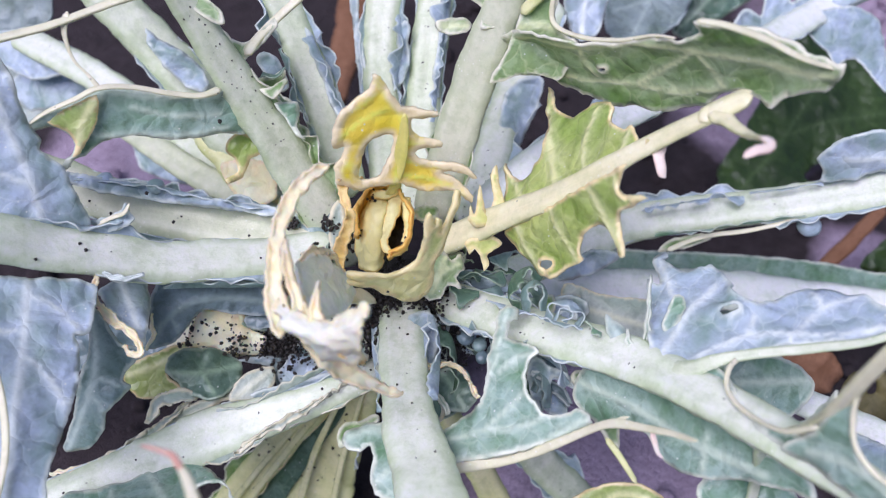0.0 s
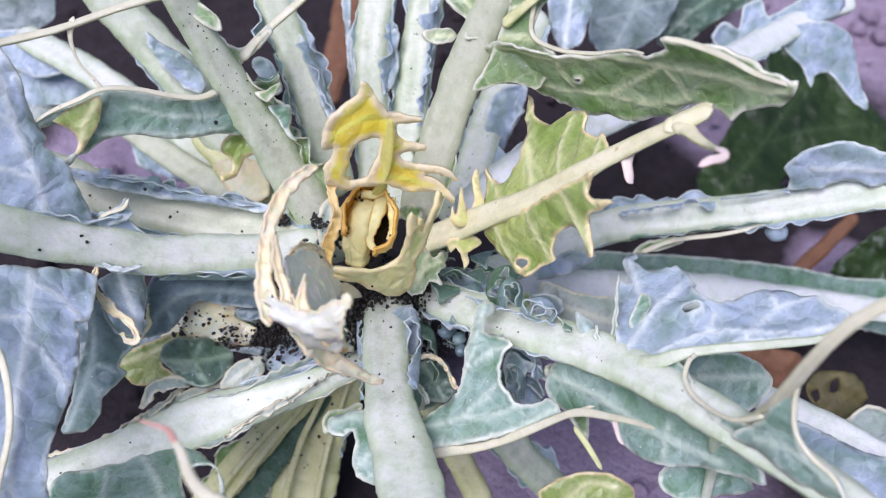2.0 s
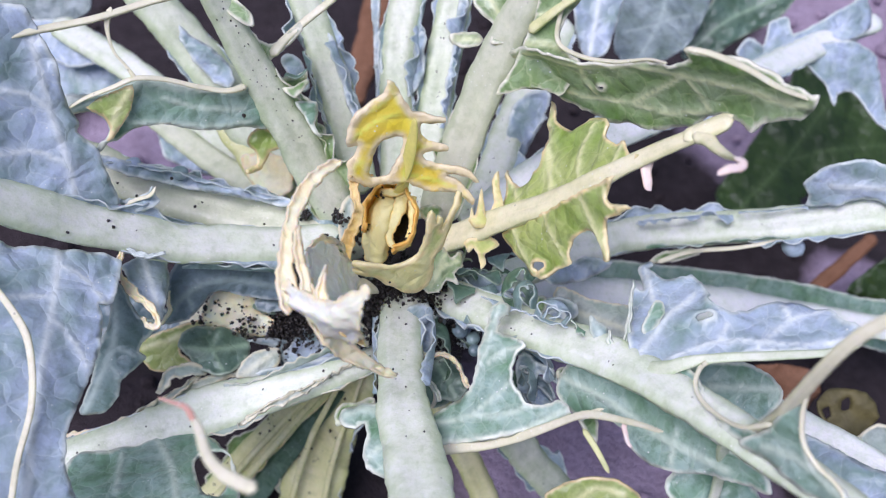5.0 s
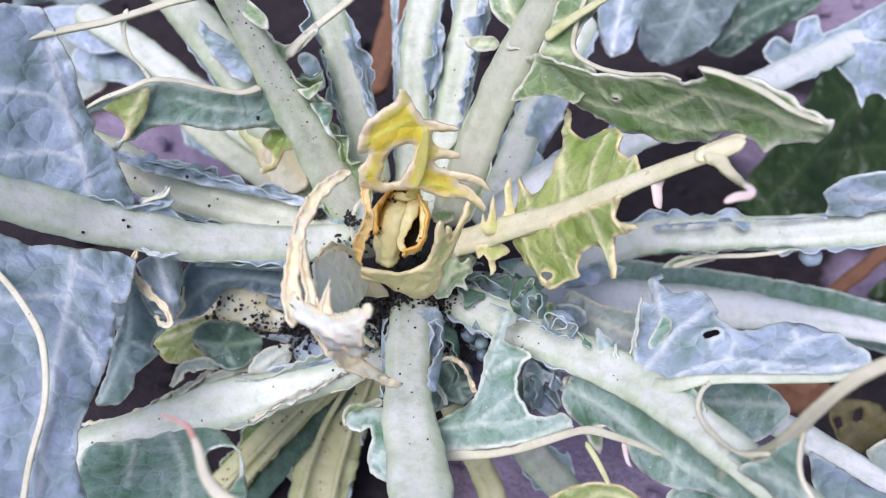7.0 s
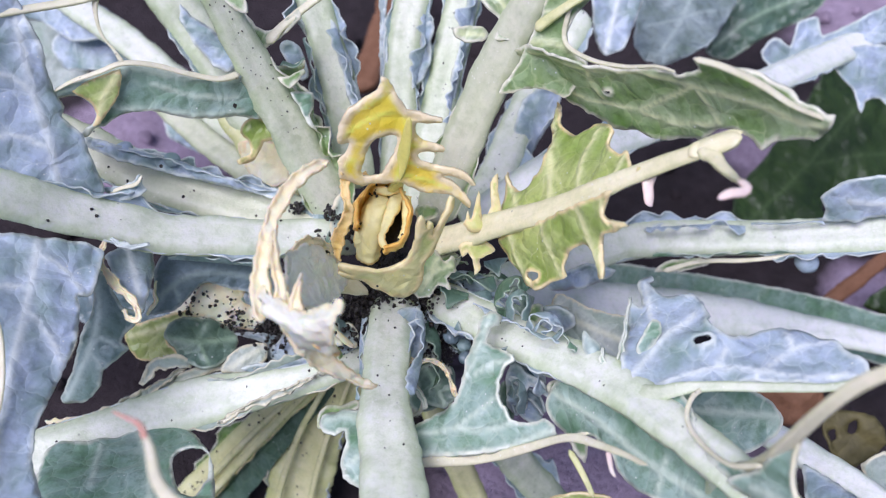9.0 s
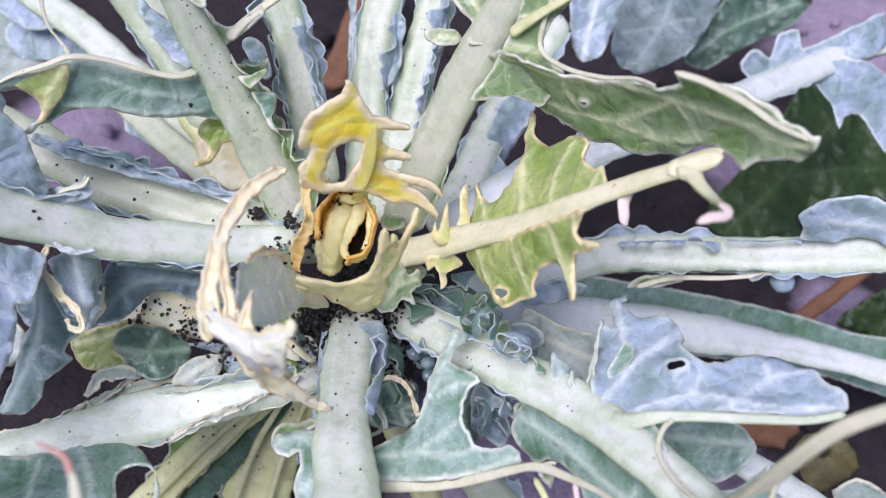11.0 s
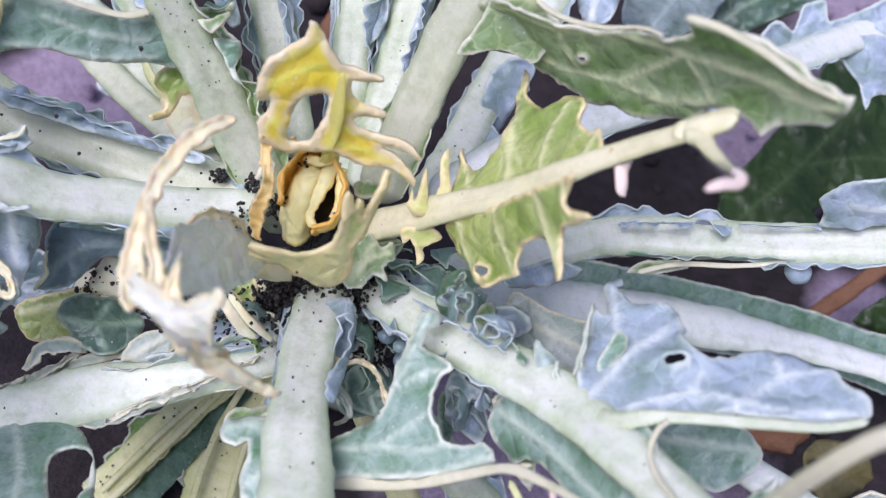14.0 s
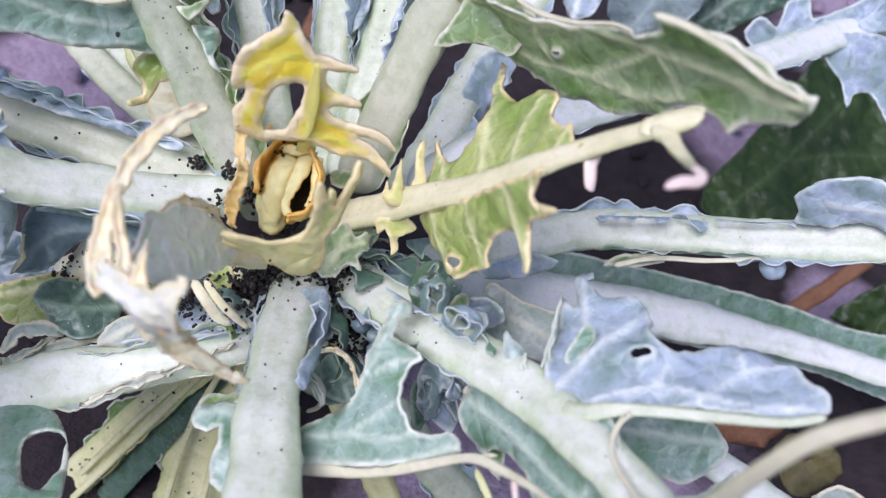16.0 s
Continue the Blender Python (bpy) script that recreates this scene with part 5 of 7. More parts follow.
blade("leaf_blade", leaf, (0.0591, -0.0279, 0.1462, -4.8, -37.6, 99.1), [(-0.1, 4.7), (4.7, 4.1), (7.4, 1.6), (4.5, -2.1), (2.4, -5.4), (-0.6, -4.7), (-4.5, -1.5), (-8.7, 0.2), (-5.1, 3.2)], "deep", veins=[[(-4.7, 3.2), (2, 0.6), (4.9, -1.1)]], ruffle=2.5, label="dark green crumpled leaflet")
blade("leaf_blade", leaf, (0.0638, -0.0354, 0.1505, 17.7, -34, 61.6), [(-5.6, 1.5), (0, 2.9), (4.3, 1.9), (5.4, -1.5), (1.4, -2.7), (-5.4, -2.1)], "green", ruffle=2)
blade("leaf_blade", leaf, (0.0712, -0.0368, 0.1493, 36.3, -11.4, 16.5), [(-9.3, -1), (-5.7, 3.9), (-1.6, 5.7), (3.8, 5.2), (6.9, 1.9), (8.2, -2), (4.7, -4.7), (-0.9, -5.2), (-6.2, -3.8)], "blue", ruffle=3)
blade("leaf_blade", leaf, (0.0704, -0.0416, 0.1532, 21.5, -31.9, 54.7), [(-1.8, 2.9), (1.7, 2.7), (3.7, -0.3), (1.5, -2.7), (-2.1, -2.7), (-3, 0.1)], "blue", ruffle=2.5)
blade("leaf_blade", leaf, (0.0712, -0.0299, 0.147, 37.1, -7.9, 11.7), [(-6.9, -0.7), (-3.8, 1.8), (1.8, 2.3), (6.3, 0.4), (5.2, -1.7), (0.6, -0.6), (-3.2, -1.4)], "sage", ruffle=2)
# stalk toward the viewer's side
leaf = stalk("leaf_stalk", plant, [(0.0122, -0.0092, 0.1334, 12.7), (0.0117, -0.0329, 0.1474, 14.8), (0.0116, -0.0484, 0.1525, 15.7), (0.0138, -0.0734, 0.1576, 15.4), (0.0175, -0.0931, 0.1618, 17.6), (0.0215, -0.1092, 0.1665, 19), (0.0254, -0.1268, 0.1738, 19), (0.0286, -0.1442, 0.1814, 18.5)], "white", 0.8, "broad white leaf stalk with lobed leaf remnants", key="cs")
fringe(leaf, "cs", 1, 0.05, 0.45, 9.8, "blue", 20.3, 1.0)
fringe(leaf, "cs", -1, 0.1, 0.5, 7, "blue", 21.9, 1.2)
blade("leaf_blade", leaf, (0.0450, -0.0782, 0.1700, 22.8, -26.5, -7.0), [(-24.2, -14.3), (-16.3, -8.7), (-8.5, -4.1), (-5.2, 2.9), (-3.2, 11), (-0.9, 16.8), (0.3, 22.7), (3.5, 25.1), (6.3, 23.2), (5.7, 20.2), (3.4, 18.7), (3, 13.9), (8.2, 11.5), (12.4, 9), (13, 7.1), (9.9, 6.1), (7.7, 1.6), (7.9, -4.7), (10, -7.7), (12.3, -11.2), (17, -12.2), (22.9, -11), (25.6, -12.3), (26.7, -15.4), (24.2, -17.2), (17.9, -18.8), (10.8, -19.9), (3.6, -21.1), (-8.7, -22.1), (-23.5, -22.2)], "mist", veins=[[(-22.2, -21.9), (-8.7, -21.5), (6, -20.7), (25.5, -14.4)], [(-20.9, -15.4), (-8.6, -14), (3.8, -14.2), (12.3, -12.3)], [(-9.8, -6.1), (-2, 7.3), (3.2, 23)], [(6.5, -4), (-1, -9.1), (-8.6, -14)], [(11.8, 7.6), (4.3, 6.6), (-0.8, 3.6)]], ruffle=1.3, rim=1.0, rag=0.5, label="lobed green leaf remnant with pale edges")
stalk("vein", leaf, [(0.0255, -0.0973, 0.1507, 5.1), (0.0398, -0.0985, 0.1561, 3.7), (0.0517, -0.0991, 0.1632, 3.1), (0.0618, -0.0990, 0.1723, 2.8), (0.0692, -0.0996, 0.1809, 2.5), (0.0743, -0.1020, 0.1880, 2.7), (0.0807, -0.1073, 0.1952, 2.2), (0.0858, -0.1123, 0.2014, 1.7), (0.0879, -0.1155, 0.2052, 1.5), (0.0893, -0.1173, 0.2076, 0.5)], "creamstalk", 0.7, "pale twisted vein, withered pink at its tip")
stalk("vein", leaf, [(0.0727, -0.1008, 0.1851, 1.5), (0.0759, -0.1005, 0.1880, 1.2), (0.0779, -0.1006, 0.1892, 0.5)], "creamstalk", 0.6, "")
stalk("vein", leaf, [(0.0815, -0.1080, 0.1959, 1.8), (0.0825, -0.1110, 0.1934, 1.4), (0.0834, -0.1129, 0.1917, 1.2), (0.0847, -0.1139, 0.1909, 0.4)], "pink", 0.6, "", bumps=0.15)
blade("leaf_blade", leaf, (0.0046, -0.0967, 0.1551, 4.6, -14.3, 2.0), [(-10.9, 8), (-9.2, 10.2), (-5.6, 11.6), (-2.5, 12.3), (3.6, 12.2), (9.1, 13.7), (10.9, -2.7), (10.1, -14.4), (6.1, -14.3), (1.3, -11.6), (-0.8, -6.8), (0.9, -0.8), (-0.6, 4.3), (-3.8, 2.9), (-7.5, 3.9)], "mist", veins=[[(9.4, 6), (0.1, 9.5), (-8.4, 7.8)], [(9.7, -2.6), (3.3, -5.6), (1.1, -9)]], ruffle=1.6, rim=1.3, label="small lobed leaf remnant with a rolled pale edge")
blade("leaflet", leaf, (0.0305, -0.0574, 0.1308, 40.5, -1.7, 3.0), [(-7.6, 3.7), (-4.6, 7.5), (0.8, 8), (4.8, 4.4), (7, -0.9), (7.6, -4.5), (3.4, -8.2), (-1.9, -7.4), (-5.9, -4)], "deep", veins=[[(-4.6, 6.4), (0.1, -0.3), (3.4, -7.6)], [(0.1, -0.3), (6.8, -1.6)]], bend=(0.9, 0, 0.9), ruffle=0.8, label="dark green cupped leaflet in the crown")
ribbon("leaf_edge", leaf, [(14.2, -59.3, 154.5, 1), (20, -60.5, 152, 1.8), (24.4, -59.9, 149.9, 2), (29, -57.8, 148.9, 2), (33.4, -59.5, 146.1, 1.8), (37, -64.1, 142.1, 1.8), (38.7, -68.3, 142.4, 1.3)], "cream", cup=0.9, rag=1.0, ruffle=0.6)
ribbon("leaf_edge", leaf, [(16.5, -64.4, 154.1, 1), (20.6, -68.3, 149.3, 2), (25.1, -69.4, 145.7, 2.3), (27.4, -71.6, 142.4, 2), (28.3, -74.6, 142.5, 1)], "mist", cup=0.8, rag=0.7)
ribbon("leaf_edge", leaf, [(56.3, -62.7, 150.9, 1.3), (59.8, -63.4, 150.2, 3.3), (64.1, -63, 150.5, 4), (67.9, -65.1, 150, 3.7), (71, -67.7, 149, 1.5)], "blue", cup=1.0, rag=0.6)
ribbon("leaf_edge", leaf, [(60.3, -71.6, 140.6, 1.3), (59.6, -67.4, 142.8, 3.8), (62.3, -64.3, 144.1, 5.1), (66.8, -65.5, 143, 4.8), (69.9, -70.8, 142.4, 2.5)], "slate", cup=0.9, rag=0.6)
knob("leaf_bud", plant, (0.0344, -0.0470, 0.1489), 3.2, "slate", "")
knob("leaf_bud", plant, (0.0394, -0.0497, 0.1478), 2.6, "teal", "")
knob("leaf_bud", plant, (0.0402, -0.0547, 0.1475), 2.4, "slate", "")
knob("leaf_bud", plant, (0.0369, -0.0428, 0.1484), 2.2, "teal", "")
blade("leaf_blade", leaf, (0.0617, -0.0638, 0.1475, 5.5, -40.1, 81.2), [(3.6, 6.8), (8.5, 5.3), (5.2, -0.3), (4.3, -5.7), (0.9, -7.7), (1.7, -2.1), (-4.9, -0.2), (-10.8, 0.1), (-8.5, 3.8)], "blue", ruffle=3)
blade("leaf_blade", leaf, (0.0648, -0.0667, 0.1398, 23.9, 33.6, -51.6), [(-8, 0.5), (-2.5, 3.5), (4.4, 3.8), (6.7, -0.4), (2.8, -4.2), (-3.3, -3.2)], "blue", ruffle=2)
blade("leaf_blade", leaf, (0.0197, -0.0499, 0.1513, -5.2, -40.1, 97.8), [(8.4, 4.9), (10.1, -2.6), (2.9, -4.9), (-8.2, -2.9), (-11.5, 1.6), (-1.8, 3.9)], "blue", ruffle=2.5)
knob("leaf_bud", plant, (0.0355, -0.0407, 0.1422), 3.5, "blue", "")
# great left-hand stalk and leaf
leaf = stalk("leaf_stalk", plant, [(-0.0127, -0.0133, 0.1588, 12.3), (-0.0318, -0.0187, 0.1606, 14.5), (-0.0672, -0.0335, 0.1742, 14.9), (-0.092, -0.0432, 0.1921, 15.3), (-0.1106, -0.0521, 0.2107, 15.3), (-0.1253, -0.0601, 0.2262, 14.3)], "white", 0.8, "thick white leaf stalk carrying a large blue-green leaf", key="lf")
fringe(leaf, "lf", 1, 0.05, 0.8, 7, "blue", 22.3, 1.3, 0.1)
fringe(leaf, "lf", -1, 0.05, 0.6, 7, "blue", 23.9, 1.3)
blade("leaf_blade", leaf, (-0.1048, -0.0238, 0.2232, -14.8, 55.3, -55.8), [(-36.5, 3.1), (-30.3, 5.7), (-23.6, 6.4), (-16.4, 7.2), (-5.3, 6.8), (4.2, 7.7), (6.8, 6.1), (14.1, 9.2), (24.2, 9.6), (34.5, 9.7), (35.8, 1.1), (21.6, -21.4), (8.8, -36.4), (-37.9, -14.9)], "blue", veins=[[(29.8, -4.2), (15.6, -1.4), (-1.7, 0.2), (-25.4, 3.5)], [(-1.7, 0.2), (-9, -3.9), (-14.8, -15.4)], [(15.6, -1.4), (8.2, -9.8), (5, -22.7)]], ruffle=1.2, label="large glaucous blue leaf blade with white veins")
blade("leaf_blade", leaf, (-0.0893, -0.0859, 0.1854, 31.9, -10.1, 97.5), [(26.8, 39.5), (30.8, 21.3), (33.8, -4.2), (32.5, -12.1), (23.7, -11.5), (15.6, -10.9), (14.4, -6.8), (8.7, -8.8), (-1.1, -9.2), (-14.7, -6.7), (-27.5, -3.4), (-37.7, -3.8), (-52.1, -8.1), (-53.2, 24.8)], "blue", veins=[[(32.2, 8), (6, 6.8), (-21.6, 6.8), (-49.4, 4.6)], [(13.8, 7.2), (12.3, 15.2), (8.1, 27.1)], [(6, 6.8), (-0.4, -1.3), (-9, -7.4)], [(26, 7.5), (21.8, -2), (14.8, -9)]], ruffle=1.2, label="large glaucous blue leaf blade with white veins")
stalk("vein", leaf, [(-0.1351, -0.0649, 0.2038, 1.4), (-0.1142, -0.0759, 0.2049, 1.9), (-0.0989, -0.0894, 0.2014, 2.4), (-0.0935, -0.098, 0.1967, 2.3), (-0.0907, -0.1108, 0.1897, 2.1), (-0.0901, -0.1264, 0.1857, 1.9), (-0.0882, -0.1373, 0.1843, 1.9), (-0.0859, -0.1489, 0.1823, 1.7), (-0.0832, -0.1625, 0.1799, 1.5)], "creamstalk", 0.8, "")
blade("leaf_blade", leaf, (-0.0926, -0.0632, 0.1451, 56.2, -5.3, -2.3), [(2.3, 27.9), (6.3, 24), (9.6, 15.9), (17.4, 12), (14.5, 7.7), (11.2, 5), (8.7, 0.3), (11.1, -2.1), (6.5, -6.9), (1.1, -11.5), (-1.8, -19), (-7.5, -25), (-18.1, -27.1), (-14.2, -18.2), (-10.4, -10.7), (-4.2, 6.9), (-0.4, 18.2)], "teal", veins=[[(2.2, 26.6), (0.3, 7.1), (-3.8, -4.5), (-15.5, -25.7)], [(-1.3, 2.7), (3.8, 0.1), (9.8, -2.2)], [(-3.1, -5.2), (-0.1, -10.2), (-1.6, -17.6)]], ruffle=1.2, rim=0.9, label="green leaf remnant hanging down, its edge torn white")
ribbon("curled_strip", leaf, [(-85.3, -46.4, 184.3, 1.3), (-85.5, -52.5, 179.1, 2.5), (-80.8, -57, 175.1, 3.3), (-74.6, -61.1, 172.9, 3.5), (-70.5, -65.2, 170.6, 2.5), (-72.2, -67.4, 168.7, 1.7), (-76.7, -64, 169.1, 1)], "cream", cup=0.9, rag=1.0, ruffle=0.8)
ribbon("curled_strip", leaf, [(-83.2, -46.5, 185.5, 1), (-79.4, -47.2, 183.5, 1.8), (-74.1, -46.6, 182.6, 1.8), (-70.5, -45, 182.6, 0.8)], "blue", cup=0.9, rag=0.8)
blade("leaf_blade", leaf, (-0.0793, -0.0495, 0.1713, 7.8, 22.1, 6.2), [(-8.8, 4.3), (-3.6, 9.6), (4.6, 13), (8, 5.5), (8.3, -3.5), (7.8, -14.2), (1.6, -8.8), (-4.5, -3.6)], "blue", veins=[[(-2.3, 9.3), (2.1, -0.6), (6.8, -12.7)]], ruffle=1.8, rim=0.9)
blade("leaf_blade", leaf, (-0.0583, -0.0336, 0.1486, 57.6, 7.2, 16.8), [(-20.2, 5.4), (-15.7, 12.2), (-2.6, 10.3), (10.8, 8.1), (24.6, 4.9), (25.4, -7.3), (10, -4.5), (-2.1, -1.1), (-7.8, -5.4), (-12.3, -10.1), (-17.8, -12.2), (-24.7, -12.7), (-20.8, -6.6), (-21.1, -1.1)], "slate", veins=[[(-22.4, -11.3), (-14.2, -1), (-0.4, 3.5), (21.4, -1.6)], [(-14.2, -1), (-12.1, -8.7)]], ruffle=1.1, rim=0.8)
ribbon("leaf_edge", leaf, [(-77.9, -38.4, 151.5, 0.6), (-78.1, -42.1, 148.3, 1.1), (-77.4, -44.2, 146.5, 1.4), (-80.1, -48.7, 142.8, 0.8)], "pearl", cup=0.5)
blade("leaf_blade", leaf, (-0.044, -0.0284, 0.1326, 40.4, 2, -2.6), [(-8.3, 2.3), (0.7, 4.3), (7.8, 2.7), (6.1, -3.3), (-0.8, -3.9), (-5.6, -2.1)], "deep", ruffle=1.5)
leaf = stalk("leaf_stalk", plant, [(-0.0135, -0.0066, 0.1579, 13.6), (-0.0294, -0.0067, 0.1578, 16.4), (-0.0571, -0.004, 0.1586, 17.3), (-0.0916, 0.002, 0.1636, 17.3), (-0.1162, 0.0078, 0.1712, 16.3), (-0.1371, 0.0105, 0.1786, 15.7)], "grey", 0.8, "pale grey-green leaf stalk with a folded blue edge", key="l1")
fringe(leaf, "l1", 1, 0.05, 0.9, 7, "blue", 24.3, 1.4)
fringe(leaf, "l1", -1, 0.05, 0.9, 7, "blue", 25.9, 1.4)
blade("leaf_blade", leaf, (-0.0736, -0.0004, 0.1726, 40.3, 8.7, -4.9), [(-37.7, 2.3), (-24.5, 2.3), (-6.9, 3.1), (6.7, 1.7), (22.4, 1.8), (38.6, 1.9), (38.8, -1.2), (25.4, -1.9), (7.6, -2.7), (-8, -2.8), (-25.6, -2.9), (-36.9, -1.6)], "blue", ruffle=2.5)
knob("leaf_bud", leaf, (-0.0979, 0.0023, 0.177), 3.8, "blue", "")
knob("leaf_bud", leaf, (-0.079, 0.0012, 0.1761), 3.1, "blue", "")
blade("leaf_blade", leaf, (-0.0813, -0.027, 0.1889, 38.9, -11.9, 14.1), [(-9.3, 2), (-3.7, 1.8), (2.2, 1.8), (4.5, 4.1), (4.8, 0.6), (6.3, -1.5), (2.8, -3.4), (-2.3, -3.6), (-5.2, -1.9)], "blue", ruffle=2.5)
stalk("vein", leaf, [(-0.0893, -0.0294, 0.1881, 1.6), (-0.0832, -0.0295, 0.192, 1.6), (-0.0776, -0.0295, 0.1947, 1.4), (-0.0754, -0.0277, 0.1975, 1)], "creamstalk", 0.8, "", bumps=0.2)
# lower left stalk
leaf = stalk("leaf_stalk", plant, [(0.0103, -0.0332, 0.1222, 7), (-0.0033, -0.0551, 0.1334, 9), (-0.028, -0.066, 0.1316, 12.5), (-0.0544, -0.0705, 0.123, 17.4), (-0.0815, -0.0808, 0.1168, 18.1), (-0.1085, -0.0937, 0.1136, 18.6), (-0.1359, -0.1062, 0.1121, 18.2)], "white", 0.8, "pale leaf stalk hung with withered leaf scraps", key="ll")
fringe(leaf, "ll", 1, 0.05, 0.9, 5, "blue", 26.3, 1.2)
fringe(leaf, "ll", -1, 0.05, 0.9, 6, "sage", 27.9, 1.0)
blade("leaf_blade", leaf, (-0.0688, -0.0612, 0.1151, 36.9, -17.8, 22), [(-43.5, -1.5), (-21.8, 2), (-5.7, 4.2), (4.3, 4.4), (18.3, 2.2), (34, -1.4), (31, -3.5), (14.7, -0.1), (4.4, -0.7), (-9, -2.5), (-26.8, -3.1)], "sage", veins=[[(-41.1, -1.7), (-7.3, 1), (31.3, -1.9)]], ruffle=0.8)
blade("leaf_blade", leaf, (-0.0387, -0.0565, 0.1219, 38.7, -12.7, 15.2), [(-32.3, -2.9), (-26.8, 3.5), (-13.7, 4.1), (2.6, 3.7), (18.5, 2.2), (32.4, 1.3), (28.7, -2.7), (7, -4.8), (-16.4, -4.4)], "blue")
blade("leaf_blade", leaf, (-0.0688, -0.1014, 0.1287, -21.4, -15.5, -18.1), [(-35.8, -7.9), (-26, 1.7), (-16.3, 15), (-1.5, 24.8), (18.1, 15.5), (34.7, -0.7), (39.1, -15.7), (-12.3, -32.6)], "mist", veins=[[(-16.3, 15), (3.6, 1.3), (21.1, -16.3)], [(-21.8, 3), (-7.8, -14.4)]], holes=[[(10, 5.6), (6.2, 12.4), (11.1, 16.3), (18.3, 15.2), (25.8, 5.3), (26.9, -2.1), (20.1, -2.2)]], label="green leaf blade under the stalk")
stalk("vein", leaf, [(-0.0347, -0.1353, 0.2413, 0.6), (-0.0304, -0.137, 0.2425, 1), (-0.0267, -0.1388, 0.2436, 1.4), (-0.0243, -0.142, 0.2435, 1.7)], "redtip", 0.8, "withered reddish tip", bumps=0.12)
stalk("vein", leaf, [(-0.0257, -0.1399, 0.2427, 1.4), (-0.0226, -0.1443, 0.2442, 2.2), (-0.0193, -0.1502, 0.2445, 2.6), (-0.0142, -0.1549, 0.2457, 3), (-0.0068, -0.1585, 0.2479, 3.2)], "creamstalk", 0.8, "", bumps=0.12)
leaf = stalk("leaf_stalk", plant, [(-0.012, -0.0183, 0.1282, 16.6), (-0.0315, -0.0202, 0.1213, 19.2), (-0.0536, -0.0218, 0.1159, 20.3), (-0.0713, -0.023, 0.1109, 19.5), (-0.0872, -0.0275, 0.1004, 16.3)], "creamstalk", 0.8, "cream leaf stalk dotted with dark droppings", key="p0")
blade("leaf_blade", leaf, (-0.0561, -0.0333, 0.1317, 52.3, 4.0, 10.3), [(-15.3, -2.3), (-11.7, 4.9), (-7.9, 9.6), (-0.9, 10.2), (6.8, 7.8), (8.9, 0.2), (14.8, -3.5), (11.9, -10.1), (3.9, -9.1), (-3.1, -6.4), (-10.1, -4.1), (-14.3, -4.5)], "cream", veins=[[(-14.3, -3.3), (-5.5, 2.3), (11.2, -7.6)]], ruffle=0.9, rim=0.5, label="cream leaf remnant dotted with dark droppings")
blade("leaf_blade", leaf, (-0.0818, -0.0423, 0.1193, 40.5, -1.7, 3.0), [(-7.1, 5.1), (10.9, 10.4), (15.3, 8.5), (7.9, 6.3), (2.7, 1.8), (2, -2.9), (8.6, -8.2), (-8.3, -10.6), (-15, -3.2), (-13.9, 2.1)], "lime", veins=[[(-12.8, -1.1), (-2.4, 1.8), (10.9, 8.5)]], ruffle=1.0, rim=0.5)
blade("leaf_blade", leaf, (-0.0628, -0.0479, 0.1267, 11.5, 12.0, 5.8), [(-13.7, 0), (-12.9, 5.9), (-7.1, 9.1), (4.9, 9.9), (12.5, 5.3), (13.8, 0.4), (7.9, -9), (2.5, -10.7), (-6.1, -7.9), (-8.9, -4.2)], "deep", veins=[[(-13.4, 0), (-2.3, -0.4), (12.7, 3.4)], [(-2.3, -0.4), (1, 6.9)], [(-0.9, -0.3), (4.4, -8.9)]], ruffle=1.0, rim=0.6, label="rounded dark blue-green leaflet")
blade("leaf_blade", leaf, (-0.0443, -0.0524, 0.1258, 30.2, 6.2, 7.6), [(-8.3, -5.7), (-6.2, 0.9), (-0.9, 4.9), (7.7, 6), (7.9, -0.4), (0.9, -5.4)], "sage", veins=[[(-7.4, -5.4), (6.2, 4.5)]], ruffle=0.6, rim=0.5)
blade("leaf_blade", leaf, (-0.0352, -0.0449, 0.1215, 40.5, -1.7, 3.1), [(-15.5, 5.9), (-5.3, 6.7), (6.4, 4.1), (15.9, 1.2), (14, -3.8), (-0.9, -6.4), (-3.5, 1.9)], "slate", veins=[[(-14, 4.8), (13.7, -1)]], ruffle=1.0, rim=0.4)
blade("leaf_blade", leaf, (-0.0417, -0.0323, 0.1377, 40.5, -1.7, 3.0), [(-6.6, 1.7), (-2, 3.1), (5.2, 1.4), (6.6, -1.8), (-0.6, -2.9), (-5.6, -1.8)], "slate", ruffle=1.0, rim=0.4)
blade("leaf_blade", leaf, (-0.0222, -0.0447, 0.1254, 39.7, -8.2, 9.5), [(-14.6, 0), (-3.7, 9.6), (9.4, 4.9), (17.1, -3.4), (2.9, -5.4), (-11, -5.7)], "blue", ruffle=2)
# drooping lower stalks
leaf = stalk("leaf_stalk", plant, [(-0.0052, -0.037, 0.1097, 20.1), (-0.0146, -0.0409, 0.0827, 24.1), (-0.024, -0.0461, 0.0546, 26.8), (-0.0315, -0.0585, 0.0257, 28.4), (-0.037, -0.0757, -0.0022, 29.1), (-0.0414, -0.0946, -0.0288, 28.5)], "limestalk", 0.55, "drooping pale lime leaf stalk dotted with dark droppings", key="p1", groove=0.7)
stalk("vein", leaf, [(-0.0095, -0.0425, 0.1129, 1.9), (-0.02, -0.047, 0.088, 2.7), (-0.0302, -0.0529, 0.0619, 3.1), (-0.0379, -0.0629, 0.035, 3.2), (-0.0441, -0.0796, 0.0076, 3.3)], "limestalk", 0.8, "")
